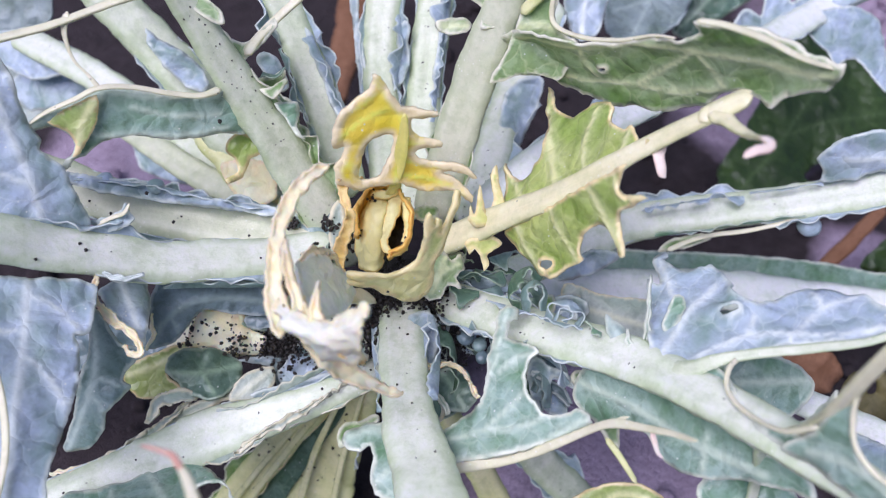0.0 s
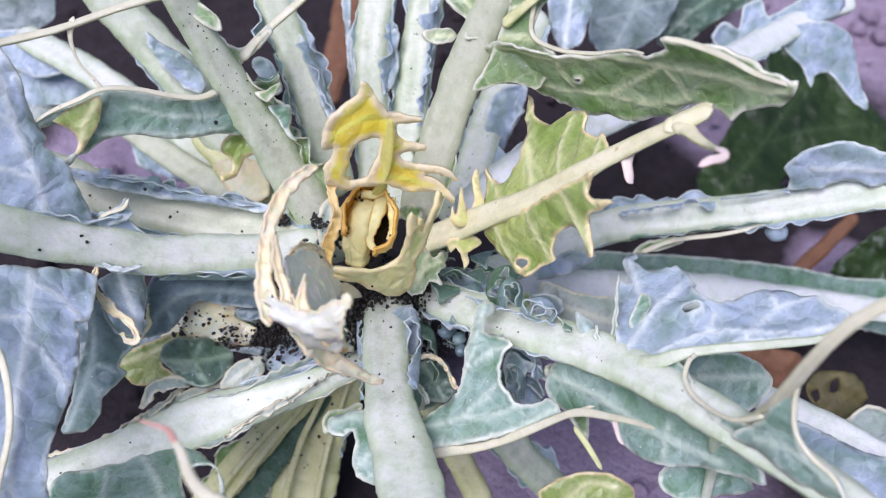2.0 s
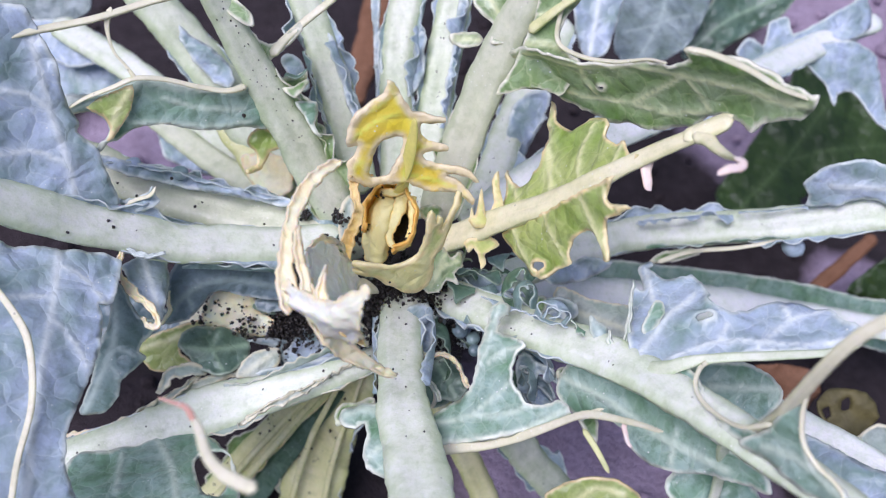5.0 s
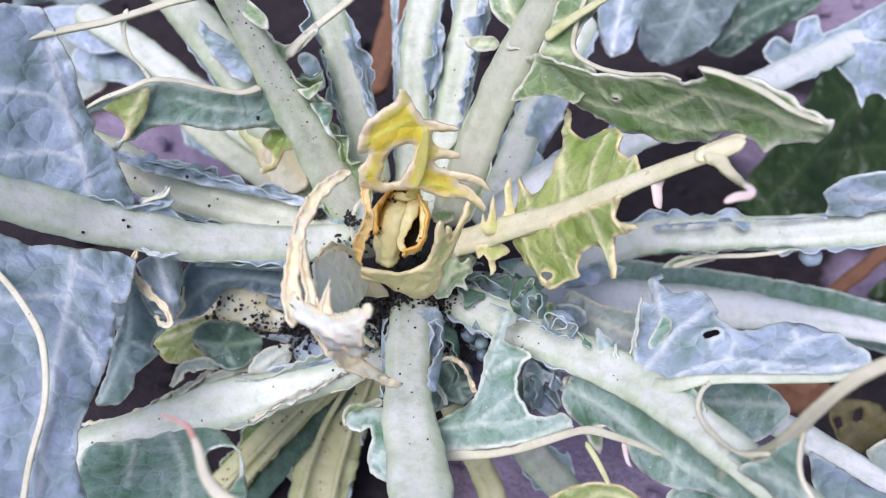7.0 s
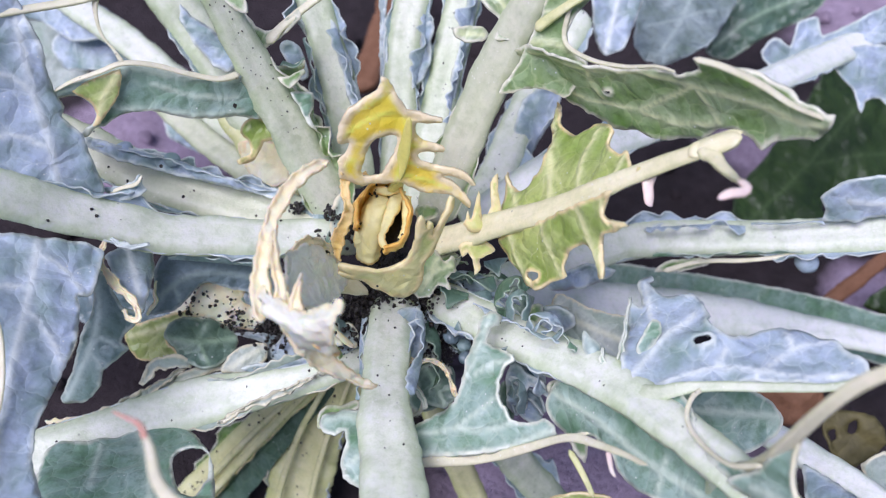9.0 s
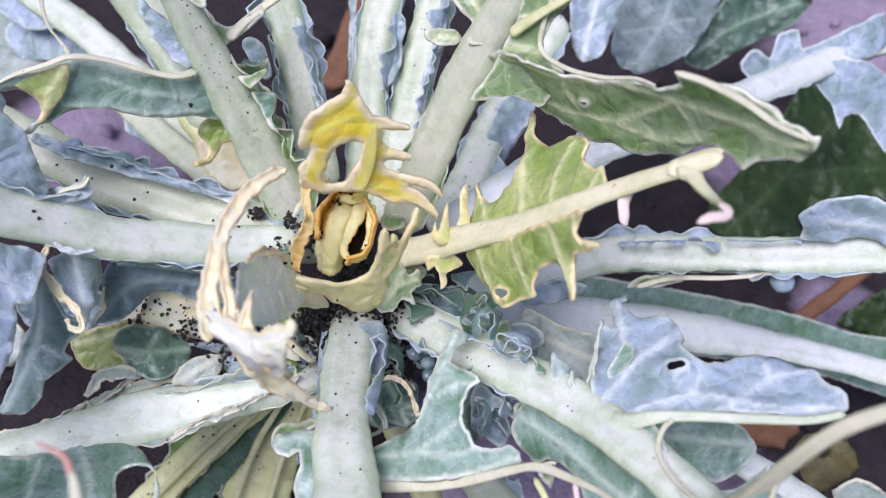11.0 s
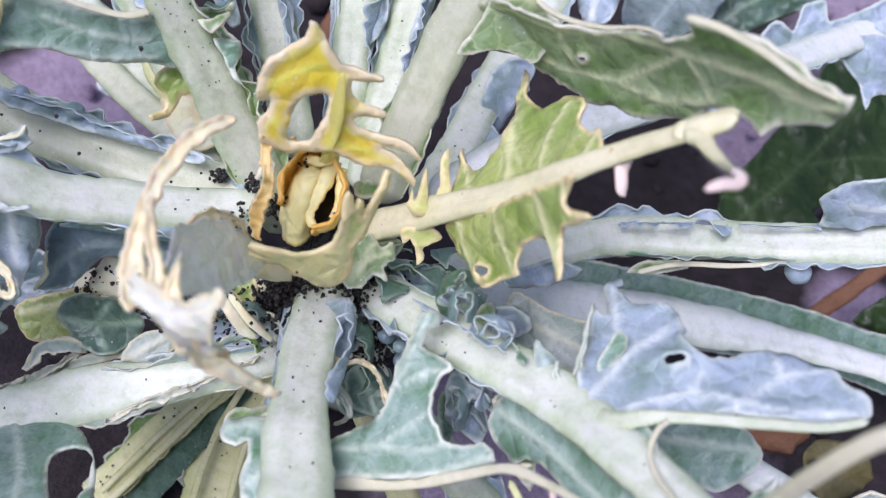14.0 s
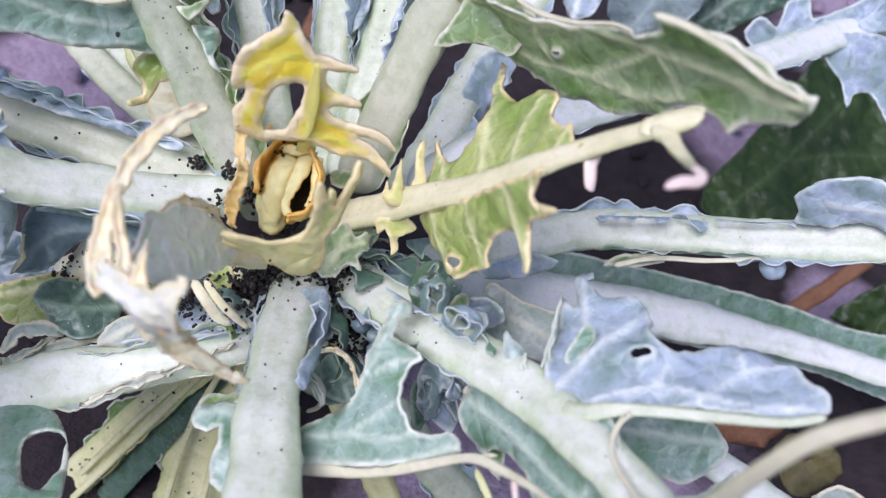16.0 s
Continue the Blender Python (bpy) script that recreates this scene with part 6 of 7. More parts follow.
stalk("vein", leaf, [(-0.0036, -0.0448, 0.1136, 1.9), (-0.0103, -0.0495, 0.0885, 2.4), (-0.0175, -0.0555, 0.0624, 2.8), (-0.0232, -0.0653, 0.0356, 2.9), (-0.0274, -0.0799, 0.0101, 3)], "limestalk", 0.8, "")
fringe(leaf, "p1", 1, 0.1, 0.9, 7, "sage", 28.3)
fringe(leaf, "p1", -1, 0.1, 0.9, 7, "blue", 29.9)
leaf = stalk("leaf_stalk", plant, [(-0.0119, -0.0348, 0.1036, 9.7), (-0.029, -0.0404, 0.0831, 12.5), (-0.0516, -0.045, 0.0502, 14.9), (-0.0774, -0.0543, 0.012, 16.3), (-0.104, -0.071, -0.022, 16.9), (-0.1269, -0.0884, -0.05, 16.7)], "limestalk", 0.55, "drooping lime leaf stalk with dark droppings", key="p2", groove=0.7)
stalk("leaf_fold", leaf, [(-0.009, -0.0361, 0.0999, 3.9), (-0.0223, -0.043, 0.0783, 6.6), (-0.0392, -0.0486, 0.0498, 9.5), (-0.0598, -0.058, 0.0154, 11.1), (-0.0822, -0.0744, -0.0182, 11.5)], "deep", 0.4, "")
stalk("vein", leaf, [(-0.0095, -0.0391, 0.1105, 1.9), (-0.0236, -0.0437, 0.0908, 2.7), (-0.0423, -0.0485, 0.0604, 3.4), (-0.0653, -0.0574, 0.0252, 3.6), (-0.0924, -0.0732, -0.0107, 3.4)], "limestalk", 0.8, "")
stalk("vein", leaf, [(-0.0191, -0.0405, 0.0962, 1.7), (-0.0373, -0.0434, 0.0727, 2.6), (-0.0614, -0.0516, 0.0393, 3), (-0.0859, -0.0631, 0.0045, 3.1)], "limestalk", 0.8, "")
leaf = stalk("leaf_stalk", plant, [(-0.0137, -0.0329, 0.079, 6.7), (-0.0253, -0.0402, 0.0543, 9), (-0.0367, -0.0511, 0.028, 11), (-0.0463, -0.0663, 0.0019, 11.3)], "sagestalk", 0.7, "grey-green stalk low in the plant")
fringe(leaf, "p2", 1, 0.1, 0.9, 8.4, "green", 30.3)
fringe(leaf, "p2", -1, 0.1, 0.9, 7, "lime", 31.9)
blade("leaf_blade", leaf, (-0.0596, -0.04, 0.0111, 21.5, -35.1, 55.3), [(-21.6, 12.3), (8.1, 12.8), (31.9, 3.2), (28.5, -5.4), (8.2, -10.5), (-16.5, -8.1), (-38.7, -4.3)], "green")
leaf = stalk("leaf_stalk", plant, [(0.044, -0.0519, 0.1064, 11.7), (0.0544, -0.0539, 0.0916, 14), (0.0718, -0.0573, 0.0625, 15.3), (0.0926, -0.0641, 0.037, 15.3)], "stalk", 0.8, "short pale stalk below the crown", key="b1")
fringe(leaf, "b1", 1, 0.1, 0.9, 7, "blue", 32.3)
fringe(leaf, "b1", -1, 0.1, 0.9, 5.6, "blue", 33.9)
leaf = stalk("leaf_stalk", plant, [(0.0276, -0.0498, 0.1015, 9.5), (0.0383, -0.0547, 0.0711, 11), (0.0502, -0.0613, 0.0393, 12.2), (0.0569, -0.0734, 0.0159, 11.9)], "limestalk", 0.8, "lime stalk below the crown")
leaf = stalk("leaf_stalk", plant, [(0.0748, -0.0967, 0.1694, 1.8), (0.0785, -0.1012, 0.1669, 2.2), (0.0835, -0.1081, 0.1624, 1.6)], "limestalk", 0.8, "thin withered leaf strip")
# heart of the plant
blade("heart_leaf", plant, (0.0261, -0.0389, 0.1745, 42.5, 14.5, 15.5), [(-8.4, -1.7), (-6.3, 3.1), (-3.7, 5.9), (-1.1, 8.5), (1.9, 7.3), (3.7, 4.6), (7.6, 6.2), (8.7, 1.7), (5, -1.3), (6.8, -5.1), (1.9, -3.9), (-1.1, -8.4), (-6.3, -7.4)], "green", veins=[[(-4.3, -5.8), (-0.7, 0.2), (1.5, 5.9)], [(-0.7, 0.2), (7.2, 3.7)]], ruffle=0.9, rag=0.8, rim=0.6, label="small ragged green leaf beside the heart")
blade("heart_leaf", plant, (0.0142, -0.0185, 0.2151, 79.9, -0.3, 10.2), [(-7.6, 25.6), (-5.5, 24.3), (-2.7, 18.6), (0.1, 13.5), (5, 12.1), (10, 10.5), (11.5, 8.9), (9.4, 8.2), (3.1, 8.8), (2.8, 7.5), (3, 3.8), (4.9, 1.8), (8.7, 0.3), (12.2, -1.3), (12, -3.1), (8, -3.2), (4.1, -3.1), (3.2, -4.5), (4.5, -6.7), (9.9, -8.3), (16.4, -9.4), (20.4, -11.7), (22.5, -15.5), (21.5, -15.4), (19.1, -13.2), (13.8, -11.9), (11.2, -12.7), (15.1, -15.2), (18.5, -18.8), (21.3, -23.3), (20.6, -25.2), (17.9, -22.9), (14.5, -20.5), (9.8, -19.6), (4.5, -19.5), (-0.1, -16.9), (-2.6, -15), (-7.2, -15), (-12.4, -14.5), (-15.7, -15.3), (-18.8, -12.9), (-22.5, -10.6), (-22.6, -4.4), (-19.8, -0.8), (-18.7, 2.5), (-22, 2.8), (-22.4, 6.1), (-19.4, 13), (-17.4, 15.7), (-12.4, 18.7), (-8.6, 21.6)], "yellow", veins=[[(-3.9, -14.1), (-0.9, -1.9), (0.2, 8.4), (-3.4, 17.3), (-7.3, 24.7)], [(0, 9.9), (5, 10.2), (10.6, 9.6)], [(-0.2, 0.4), (4.8, -0.3), (11.5, -1.8)], [(-1.7, -6.4), (9.9, -9.7), (21.8, -14.7)], [(-2.5, -11.8), (9.8, -15.8), (20.3, -23.8)], [(-4.2, 13.1), (-12.2, 11), (-21.2, 5.3)], [(-8.2, 19.1), (-12, 15.9), (-16.3, 14.9)], [(-15.9, -8.1), (-18.7, -3.2), (-21.2, -7.6)]], holes=[[(-5.4, 4.1), (-3.3, 2.9), (-4.1, -2.3), (-6.2, -6.7), (-8.6, -11.2), (-12.3, -12), (-14.6, -11.4), (-15.3, -9), (-14.1, -3.7), (-12.2, 0.7), (-9.6, 3.5)]], bend=(0.4, -0.1, 0.0), ruffle=0.55, thick=0.8, rim=2.8, rag=0.5, label="bright yellow heart leaf with a large hole and finger-like edges")
stalk("midrib", plant, [(0.0148, -0.0193, 0.2281, 1.5), (0.0143, -0.0202, 0.2215, 3.2), (0.0128, -0.0203, 0.2110, 4.6), (0.0107, -0.0183, 0.1997, 6), (0.0082, -0.0098, 0.1807, 6.7)], "yellowstalk", 0.6, "yellow-green midrib of the heart leaf")
ribbon("leaf_edge", plant, [(-5.4, -19.9, 201.1, 4.4), (-6, -25.7, 201.5, 3.4), (-4, -32.7, 200.8, 2.5), (-3.4, -33.7, 196.1, 3.1), (-6.4, -34.2, 186.6, 4.5), (-8.1, -35.2, 179.3, 4), (-7.9, -36, 172.2, 1.9)], "orange", label="orange withered edge of the heart leaf", cup=0.5, roll=8, rag=0.9, ruffle=0.6)
ribbon("leaf_edge", plant, [(-0.5, -14.8, 194.9, 2.1), (-2.7, -18.7, 196.9, 3.4), (-5.5, -21.1, 201.4, 3.9), (-7, -25.5, 206.8, 2)], "orange", cup=0.8, rag=0.8)
blade("heart_leaf", plant, (-0.0110, -0.0180, 0.1741, 39.7, -1.6, 2.4), [(1, 10.2), (2.9, 8.1), (2.4, 1.1), (0.1, -6), (-1.3, -10.2), (-2.6, -4.6), (-2.3, 2.5), (-0.9, 7.4)], "sage", label="grey-green inner leaf")
blade("heart_leaf", plant, (-0.0215, -0.0022, 0.1652, 39.7, -1.6, 2.4), [(-7.4, 0.5), (1.5, 13.8), (8.1, 13.8), (7.4, 0.5), (5.9, -11.4), (2.9, -14.3), (-3, -12.8), (-6.7, -11.4)], "teal", label="grey-green inner leaf")
blade("heart_leaf", plant, (0.0160, -0.0508, 0.1954, 92.3, -2.8, 25.7), [(-18.8, 1.3), (-15.6, 1.2), (-10.5, -1.1), (-4, -3.1), (1.4, -1.8), (4.7, 4.8), (5.8, 12.4), (6.7, 18.1), (7.9, 19.1), (9, 17.5), (9.4, 12.8), (10.8, 15.3), (11.8, 14), (11.5, 7.4), (13.9, 11.3), (17, 16.4), (19.3, 19.1), (20.4, 17.8), (17.9, 12.1), (13.9, 4), (11.7, -1.1), (8.7, -4.1), (7.7, -12.1), (5.4, -18.1), (0.8, -20.1), (-4.7, -17.5), (-9.9, -11.3), (-13.6, -7.9), (-18.4, -4.6), (-19.6, -2.5), (-15.7, -4), (-19.4, -0.5)], "palelime", veins=[[(0.1, -18), (3.7, -7.5), (6.3, 6), (7.6, 17.3)], [(2.4, -13.5), (9.5, 0.1), (19.4, 17.9)], [(-0.5, -16.5), (-9.5, -5.4), (-18.2, -0.1)]], bend=(-0.97, -0.24, 0.32), ruffle=0.9, rim=2.2, thick=0.8, rag=0.3, label="pale green heart leaf with cream finger-like tips")
blade("heart_leaf", plant, (0.0207, -0.0110, 0.1745, 39.7, -1.6, 2.4), [(-4, 1.4), (1, 3.1), (4.1, 1.4), (3.8, -1.4), (-0.4, -3.1), (-3.6, -2.1)], "green", label="small green leaf behind the bud")
blade("heart_leaf", plant, (0.0275, -0.0277, 0.1606, 39.7, -1.6, 2.4), [(-6.1, 0.8), (-1.8, 5.7), (5.3, 7.9), (7.4, 5), (3.8, -0.7), (-1.8, -6.3), (-7.5, -7.8)], "green", ruffle=1.6, label="green inner leaf below the heart")
# curled cream leaf
leaf = stalk("leaf_stalk", plant, [(0.0011, -0.0379, 0.1614, 8.3), (-0.0074, -0.0572, 0.1844, 5), (-0.0104, -0.0816, 0.2097, 3.8), (-0.0128, -0.0906, 0.2204, 3.1)], "creamstalk", 0.5, "curled cream leaf, withered at the tips", bumps=0.2)
ribbon("curled_strip", leaf, [(-5.5, -43.7, 230.7, 0.8), (-7.7, -45.5, 230.5, 3.1), (-11.1, -50.6, 231.5, 3.9), (-14.1, -56.9, 231.5, 4.5), (-16.1, -63.9, 230.9, 4.7), (-17, -70.7, 230.4, 4.3), (-16.7, -78.9, 228.8, 4.5), (-16, -86.4, 226.5, 5.5), (-14, -92.2, 224.3, 7.4), (-12, -94.1, 222.7, 6.9)], "cream", cup=0.75, roll=-5, twist=10, rag=0.7, ruffle=0.7, rim=1.6, thick=0.8)
ribbon("curled_strip", leaf, [(-12.8, -78.9, 239.2, 0.5), (-12.5, -81.1, 237.4, 1.8), (-12.3, -83.3, 233, 2.7), (-11.1, -86.6, 228.9, 3.1), (-9.9, -89.7, 226.4, 3.7), (-9.8, -93.4, 224.6, 4.5)], "cream", cup=1.0, roll=10, rag=0.7, rim=1.4, thick=0.8)
ribbon("curled_strip", leaf, [(-4.1, -88.2, 234.1, 0.5), (-4.6, -90.3, 231, 1.8), (-5.1, -92.8, 227.6, 3.4), (-3.7, -96.1, 226.2, 5)], "cream", cup=0.8, rag=0.6, thick=0.8)
ribbon("curled_strip", leaf, [(-8.9, -87.5, 226.9, 0.6), (-8.1, -90.4, 225.8, 2), (-6.9, -94.3, 225.1, 4.1)], "cream", cup=0.8, rag=0.6, thick=0.8)
sheet("leaf_fold", leaf, [[(-15.7, -87.2, 225.9), (-9.4, -91.8, 225.9), (-2, -96, 228.9), (4.1, -97.9, 235.1), (8.5, -99.9, 241.1)], [(-15.1, -92.1, 225.7), (-8.6, -96.6, 227.1), (-1.6, -100.4, 230.4), (3.9, -102.6, 235.1), (8.3, -102.5, 239)], [(-13.8, -94.6, 224.9), (-7.6, -98.7, 225.3), (-1.4, -102.1, 226.4), (3.6, -103.5, 229.1), (7.1, -104.1, 233.8)], [(-12.3, -93.5, 220.6), (-7.1, -96.7, 219.3), (-2, -98.8, 214.9), (2.2, -100.3, 216.2), (6.8, -102.2, 221.1)]], "pearl", label="folded white pouch of the curled leaf", ruffle=1.1, rag=1.2, rim=2.0, thick=0.8)
ribbon("curled_strip", leaf, [(-8.9, -93.7, 217.8, 3.1), (-4, -94.9, 211.6, 6.6), (0.2, -94.8, 203.9, 6.1), (4.9, -94.7, 198.7, 4.6), (9, -94.2, 193.9, 3.6), (12.6, -94, 191.4, 2.5), (15.2, -93.6, 189.2, 0.7)], "cream", label="withered tail of the curled leaf", cup=0.5, roll=14, rag=0.8, ruffle=0.7, rim=1.0, thick=0.8)
ribbon("curled_strip", leaf, [(2.1, -100.1, 222.9, 4), (3.9, -99.9, 219.1, 3.1), (5.4, -97.9, 214.2, 1.9), (6, -97.3, 212.2, 0.5)], "orange", cup=0.6, rag=0.8)
sheet("leaf_fold", leaf, [[(-13.7, -70.7, 218.8), (-11.2, -57, 206.7), (-7.4, -48.5, 191.7), (-4.4, -42, 174.9)], [(-11.3, -81.7, 222.6), (-8.3, -71.7, 211.4), (-5.1, -60.3, 194.9), (-3, -48.5, 177.4)], [(-8.9, -91, 223.9), (-4.8, -86.4, 216), (-2.8, -72.7, 198.9), (-2.5, -55.7, 181.7)]], "haze", label="thin grey translucent leaf membrane", ruffle=1.2, rag=0.8, rim=0.8)
ribbon("curled_strip", leaf, [(-15.6, -62.5, 209.9, 1.6), (-13.6, -58.8, 207.8, 2.6), (-11.3, -53.5, 204.4, 2.9), (-9, -48.8, 197.9, 2.5), (-6.5, -46.6, 189.3, 2), (-5.1, -44.5, 180.6, 1.3)], "cream", label="crinkled cream leaf edge", cup=0.9, rag=1.4, ruffle=1.2)
HEAPS = [((-0.0635, -0.0346, 0.1374), 0.003, 5), ((-0.0551, -0.0347, 0.1359), 0.003, 5), ((-0.0509, -0.0382, 0.1302), 0.0025, 16), ((-0.069, -0.0388, 0.134), 0.002, 5), ((-0.0318, -0.0373, 0.1333), 0.005, 160), ((-0.0352, -0.0303, 0.1232), 0.0062, 420), ((-0.0298, -0.0069, 0.1641), 0.0016, 18), ((0.0106, -0.0295, 0.1503), 0.007, 420), ((0.0001, -0.0356, 0.1503), 0.006, 260), ((0.025, -0.0299, 0.1499), 0.006, 220), ((-0.0185, -0.0192, 0.1603), 0.0022, 30), ((-0.0139, -0.0185, 0.1779), 0.002, 14), ((-0.0069, -0.0192, 0.1695), 0.002, 25), ((-0.0069, -0.0387, 0.1372), 0.006, 200), ((0.029, -0.0383, 0.1311), 0.006, 120), ((-0.0623, -0.0326, 0.1225), 0.0035, 30)]
# crumpled scraps round the crown
blade("leaf_scrap", plant, (-0.0133, -0.0397, 0.148, -2.4, -37.8, 95.2), [(0.7, 5.2), (3.6, 2.1), (5.5, -2.2), (1.8, -4), (-3.7, -3.3), (-5.3, -0.5), (-2.6, 2.6)], "lime", ruffle=1.5, label="cream and lime scrap of leaf")
stalk("leaf_scrap", plant, [(-0.0155, -0.0534, 0.1665, 2.8), (-0.0112, -0.0571, 0.1635, 3.2), (-0.0068, -0.0597, 0.1589, 3.2), (-0.0028, -0.0602, 0.1559, 1.4)], "cream", 0.4, "cream withered strip")
blade("leaf_scrap", plant, (-0.0053, -0.0473, 0.1419, 34.4, 16.8, -21.6), [(-5.6, -2.2), (-4.3, 1.6), (-0.6, 4.7), (3.3, 3.2), (6.1, -2), (2.1, -2.4), (-1.1, -2.8)], "sage", ruffle=2, label="grey-green scrap of leaf")
blade("leaf_scrap", plant, (0.0224, -0.0439, 0.1441, 3.1, -37.8, 86.3), [(1.4, 6.8), (7, 3), (7, -2), (3.9, -6.1), (-2.4, -3.9), (-7, -2.8), (-7.1, 1.5), (-2.9, 3.5)], "blue", ruffle=2.5, label="blue-green scrap of leaf")
blade("leaf_scrap", plant, (0.041, -0.0222, 0.148, 36.1, 12.3, -14.9), [(-10.4, 0.5), (-5.3, 3.6), (2.9, 5.2), (9.3, 1.7), (8.5, -3.2), (0.9, -3.8), (-5.8, -3.9)], "blue", ruffle=2.5, label="blue-green scrap of leaf")
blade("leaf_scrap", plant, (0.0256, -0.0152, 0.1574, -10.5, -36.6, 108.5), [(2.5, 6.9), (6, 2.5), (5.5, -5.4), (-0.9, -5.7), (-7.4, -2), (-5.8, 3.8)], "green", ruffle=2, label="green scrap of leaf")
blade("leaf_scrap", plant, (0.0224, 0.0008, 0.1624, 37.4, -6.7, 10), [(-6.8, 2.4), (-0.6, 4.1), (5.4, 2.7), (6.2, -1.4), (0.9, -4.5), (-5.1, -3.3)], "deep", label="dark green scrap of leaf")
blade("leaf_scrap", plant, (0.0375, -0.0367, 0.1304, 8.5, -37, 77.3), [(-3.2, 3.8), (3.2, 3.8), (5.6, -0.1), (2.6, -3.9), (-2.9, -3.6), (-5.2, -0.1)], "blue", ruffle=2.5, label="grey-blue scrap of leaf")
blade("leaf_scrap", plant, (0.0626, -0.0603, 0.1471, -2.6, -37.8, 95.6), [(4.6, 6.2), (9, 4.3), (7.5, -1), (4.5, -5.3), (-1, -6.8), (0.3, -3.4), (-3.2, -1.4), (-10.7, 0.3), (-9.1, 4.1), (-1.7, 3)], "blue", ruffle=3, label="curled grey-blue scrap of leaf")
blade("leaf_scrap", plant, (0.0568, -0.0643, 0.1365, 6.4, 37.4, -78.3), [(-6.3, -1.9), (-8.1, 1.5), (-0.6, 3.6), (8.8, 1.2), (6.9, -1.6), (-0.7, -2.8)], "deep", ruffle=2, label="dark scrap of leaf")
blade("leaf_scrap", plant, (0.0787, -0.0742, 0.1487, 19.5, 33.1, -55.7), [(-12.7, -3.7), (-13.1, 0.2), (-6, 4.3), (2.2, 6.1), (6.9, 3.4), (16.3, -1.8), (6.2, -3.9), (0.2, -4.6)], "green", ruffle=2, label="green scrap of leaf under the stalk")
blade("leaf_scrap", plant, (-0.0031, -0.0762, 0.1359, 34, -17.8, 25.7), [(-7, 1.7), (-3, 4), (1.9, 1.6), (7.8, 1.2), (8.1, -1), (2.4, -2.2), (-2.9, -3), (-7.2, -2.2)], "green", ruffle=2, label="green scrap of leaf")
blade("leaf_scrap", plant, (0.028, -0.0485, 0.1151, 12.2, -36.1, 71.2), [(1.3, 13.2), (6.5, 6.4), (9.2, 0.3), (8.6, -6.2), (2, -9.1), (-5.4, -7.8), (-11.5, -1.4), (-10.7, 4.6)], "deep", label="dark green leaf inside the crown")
# neighbouring growth
neighbour = tagged(new("cabbage_plant"), "neighbouring cabbage plant, blue-grey leaves behind the eaten one", "plant")
blade("leaf_blade", neighbour, (0.0958, 0.1346, 0.1651, 40.5, -1.7, 3.1), [(-10.8, 17.7), (12.9, 17.7), (10, -0.1), (4, -14.9), (-4.5, -18.3), (-9.2, -10.9), (-11.8, 1.9)], "blue", veins=[[(1.1, 15.8), (-0.9, -0.1), (-4.5, -16.9)]], ruffle=2)
blade("leaf_blade", neighbour, (0.1442, 0.1876, 0.1366, 8.2, 8.4, 4.5), [(-26.4, 22.1), (2, 35), (35, 38.5), (20.4, -1.4), (4.4, -26.3), (-16, -40.4), (-32.5, -38.9), (-33.4, -18)], "dusk", veins=[[(6.6, 32.5), (-6.5, -6.6), (-22.3, -37.1)], [(-6.5, -6.6), (14.1, 3.8)], [(-6.5, -6.6), (-26.4, -16.7)]], ruffle=2)
blade("leaf_blade", neighbour, (0.2029, 0.2345, 0.1039, 40.5, -1.7, 3.0), [(-36.3, -19.8), (-26.3, 0.2), (-11.3, 20.1), (18.7, 25.1), (36.1, 17.6), (23.6, 2.6), (3.7, -7.3), (-11.3, -17.3), (-23.8, -24.8)], "deep", veins=[[(-31.3, -17.3), (-6.3, 2.6), (28.6, 17.6)]], ruffle=2)
blade("leaf_blade", neighbour, (-0.1115, 0.1053, 0.0887, 39, 11.7, -14.2), [(-28, 0.9), (-15, 10.8), (4.2, 13), (27.2, 5), (24.6, -6), (3.6, -12.2), (-16.6, -11.5)], "blue", ruffle=2)
blade("leaf_blade", neighbour, (-0.1971, 0.1484, 0.1514, 40, -6.2, 7.1), [(-26.8, 15.4), (9.1, 13.9), (29.4, 8.3), (24.2, -9.1), (5.7, -12.7), (-11.7, -7.6), (-29.8, -8.3)], "dusk", ruffle=2)
blade("leaf_blade", neighbour, (-0.2097, 0.1314, 0.1106, 39.6, 8.9, -10.8), [(-30.3, 11.6), (-4.2, 22.4), (17.3, 15.7), (31.5, 0.3), (17, -16.9), (-7.9, -20.8), (-23.3, -12.3)], "sage")
blade("leaf_blade", neighbour, (-0.1699, -0.0164, 0.0637, 40.3, 2.5, -3.2), [(-27.5, 14.3), (5.2, 15.1), (25.2, 6.4), (21.6, -10.4), (-0.3, -10), (-24.2, -15.4)], "sage", ruffle=1.5)
blade("leaf_blade", neighbour, (-0.1192, -0.0113, 0.0879, 40.2, 4.1, -5), [(-27.9, 4.8), (-8, 13.1), (13.4, 11.1), (25.3, 2.4), (16.6, -9.5), (-1.5, -12.3), (-17.8, -9.5)], "slate", ruffle=1.5)
blade("leaf_blade", neighbour, (0.2138, -0.0596, 0.1004, 38, 14.9, -18.5), [(-14.4, -1.8), (-9.6, 7.1), (-0.2, 8.2), (14, 6.8), (14.9, -5.8), (2.5, -7.1), (-7.2, -7.4)], "sage", ruffle=1.5)
weed = tagged(new("weed"), "dark green broad-leaved weed growing from the soil", "weed")
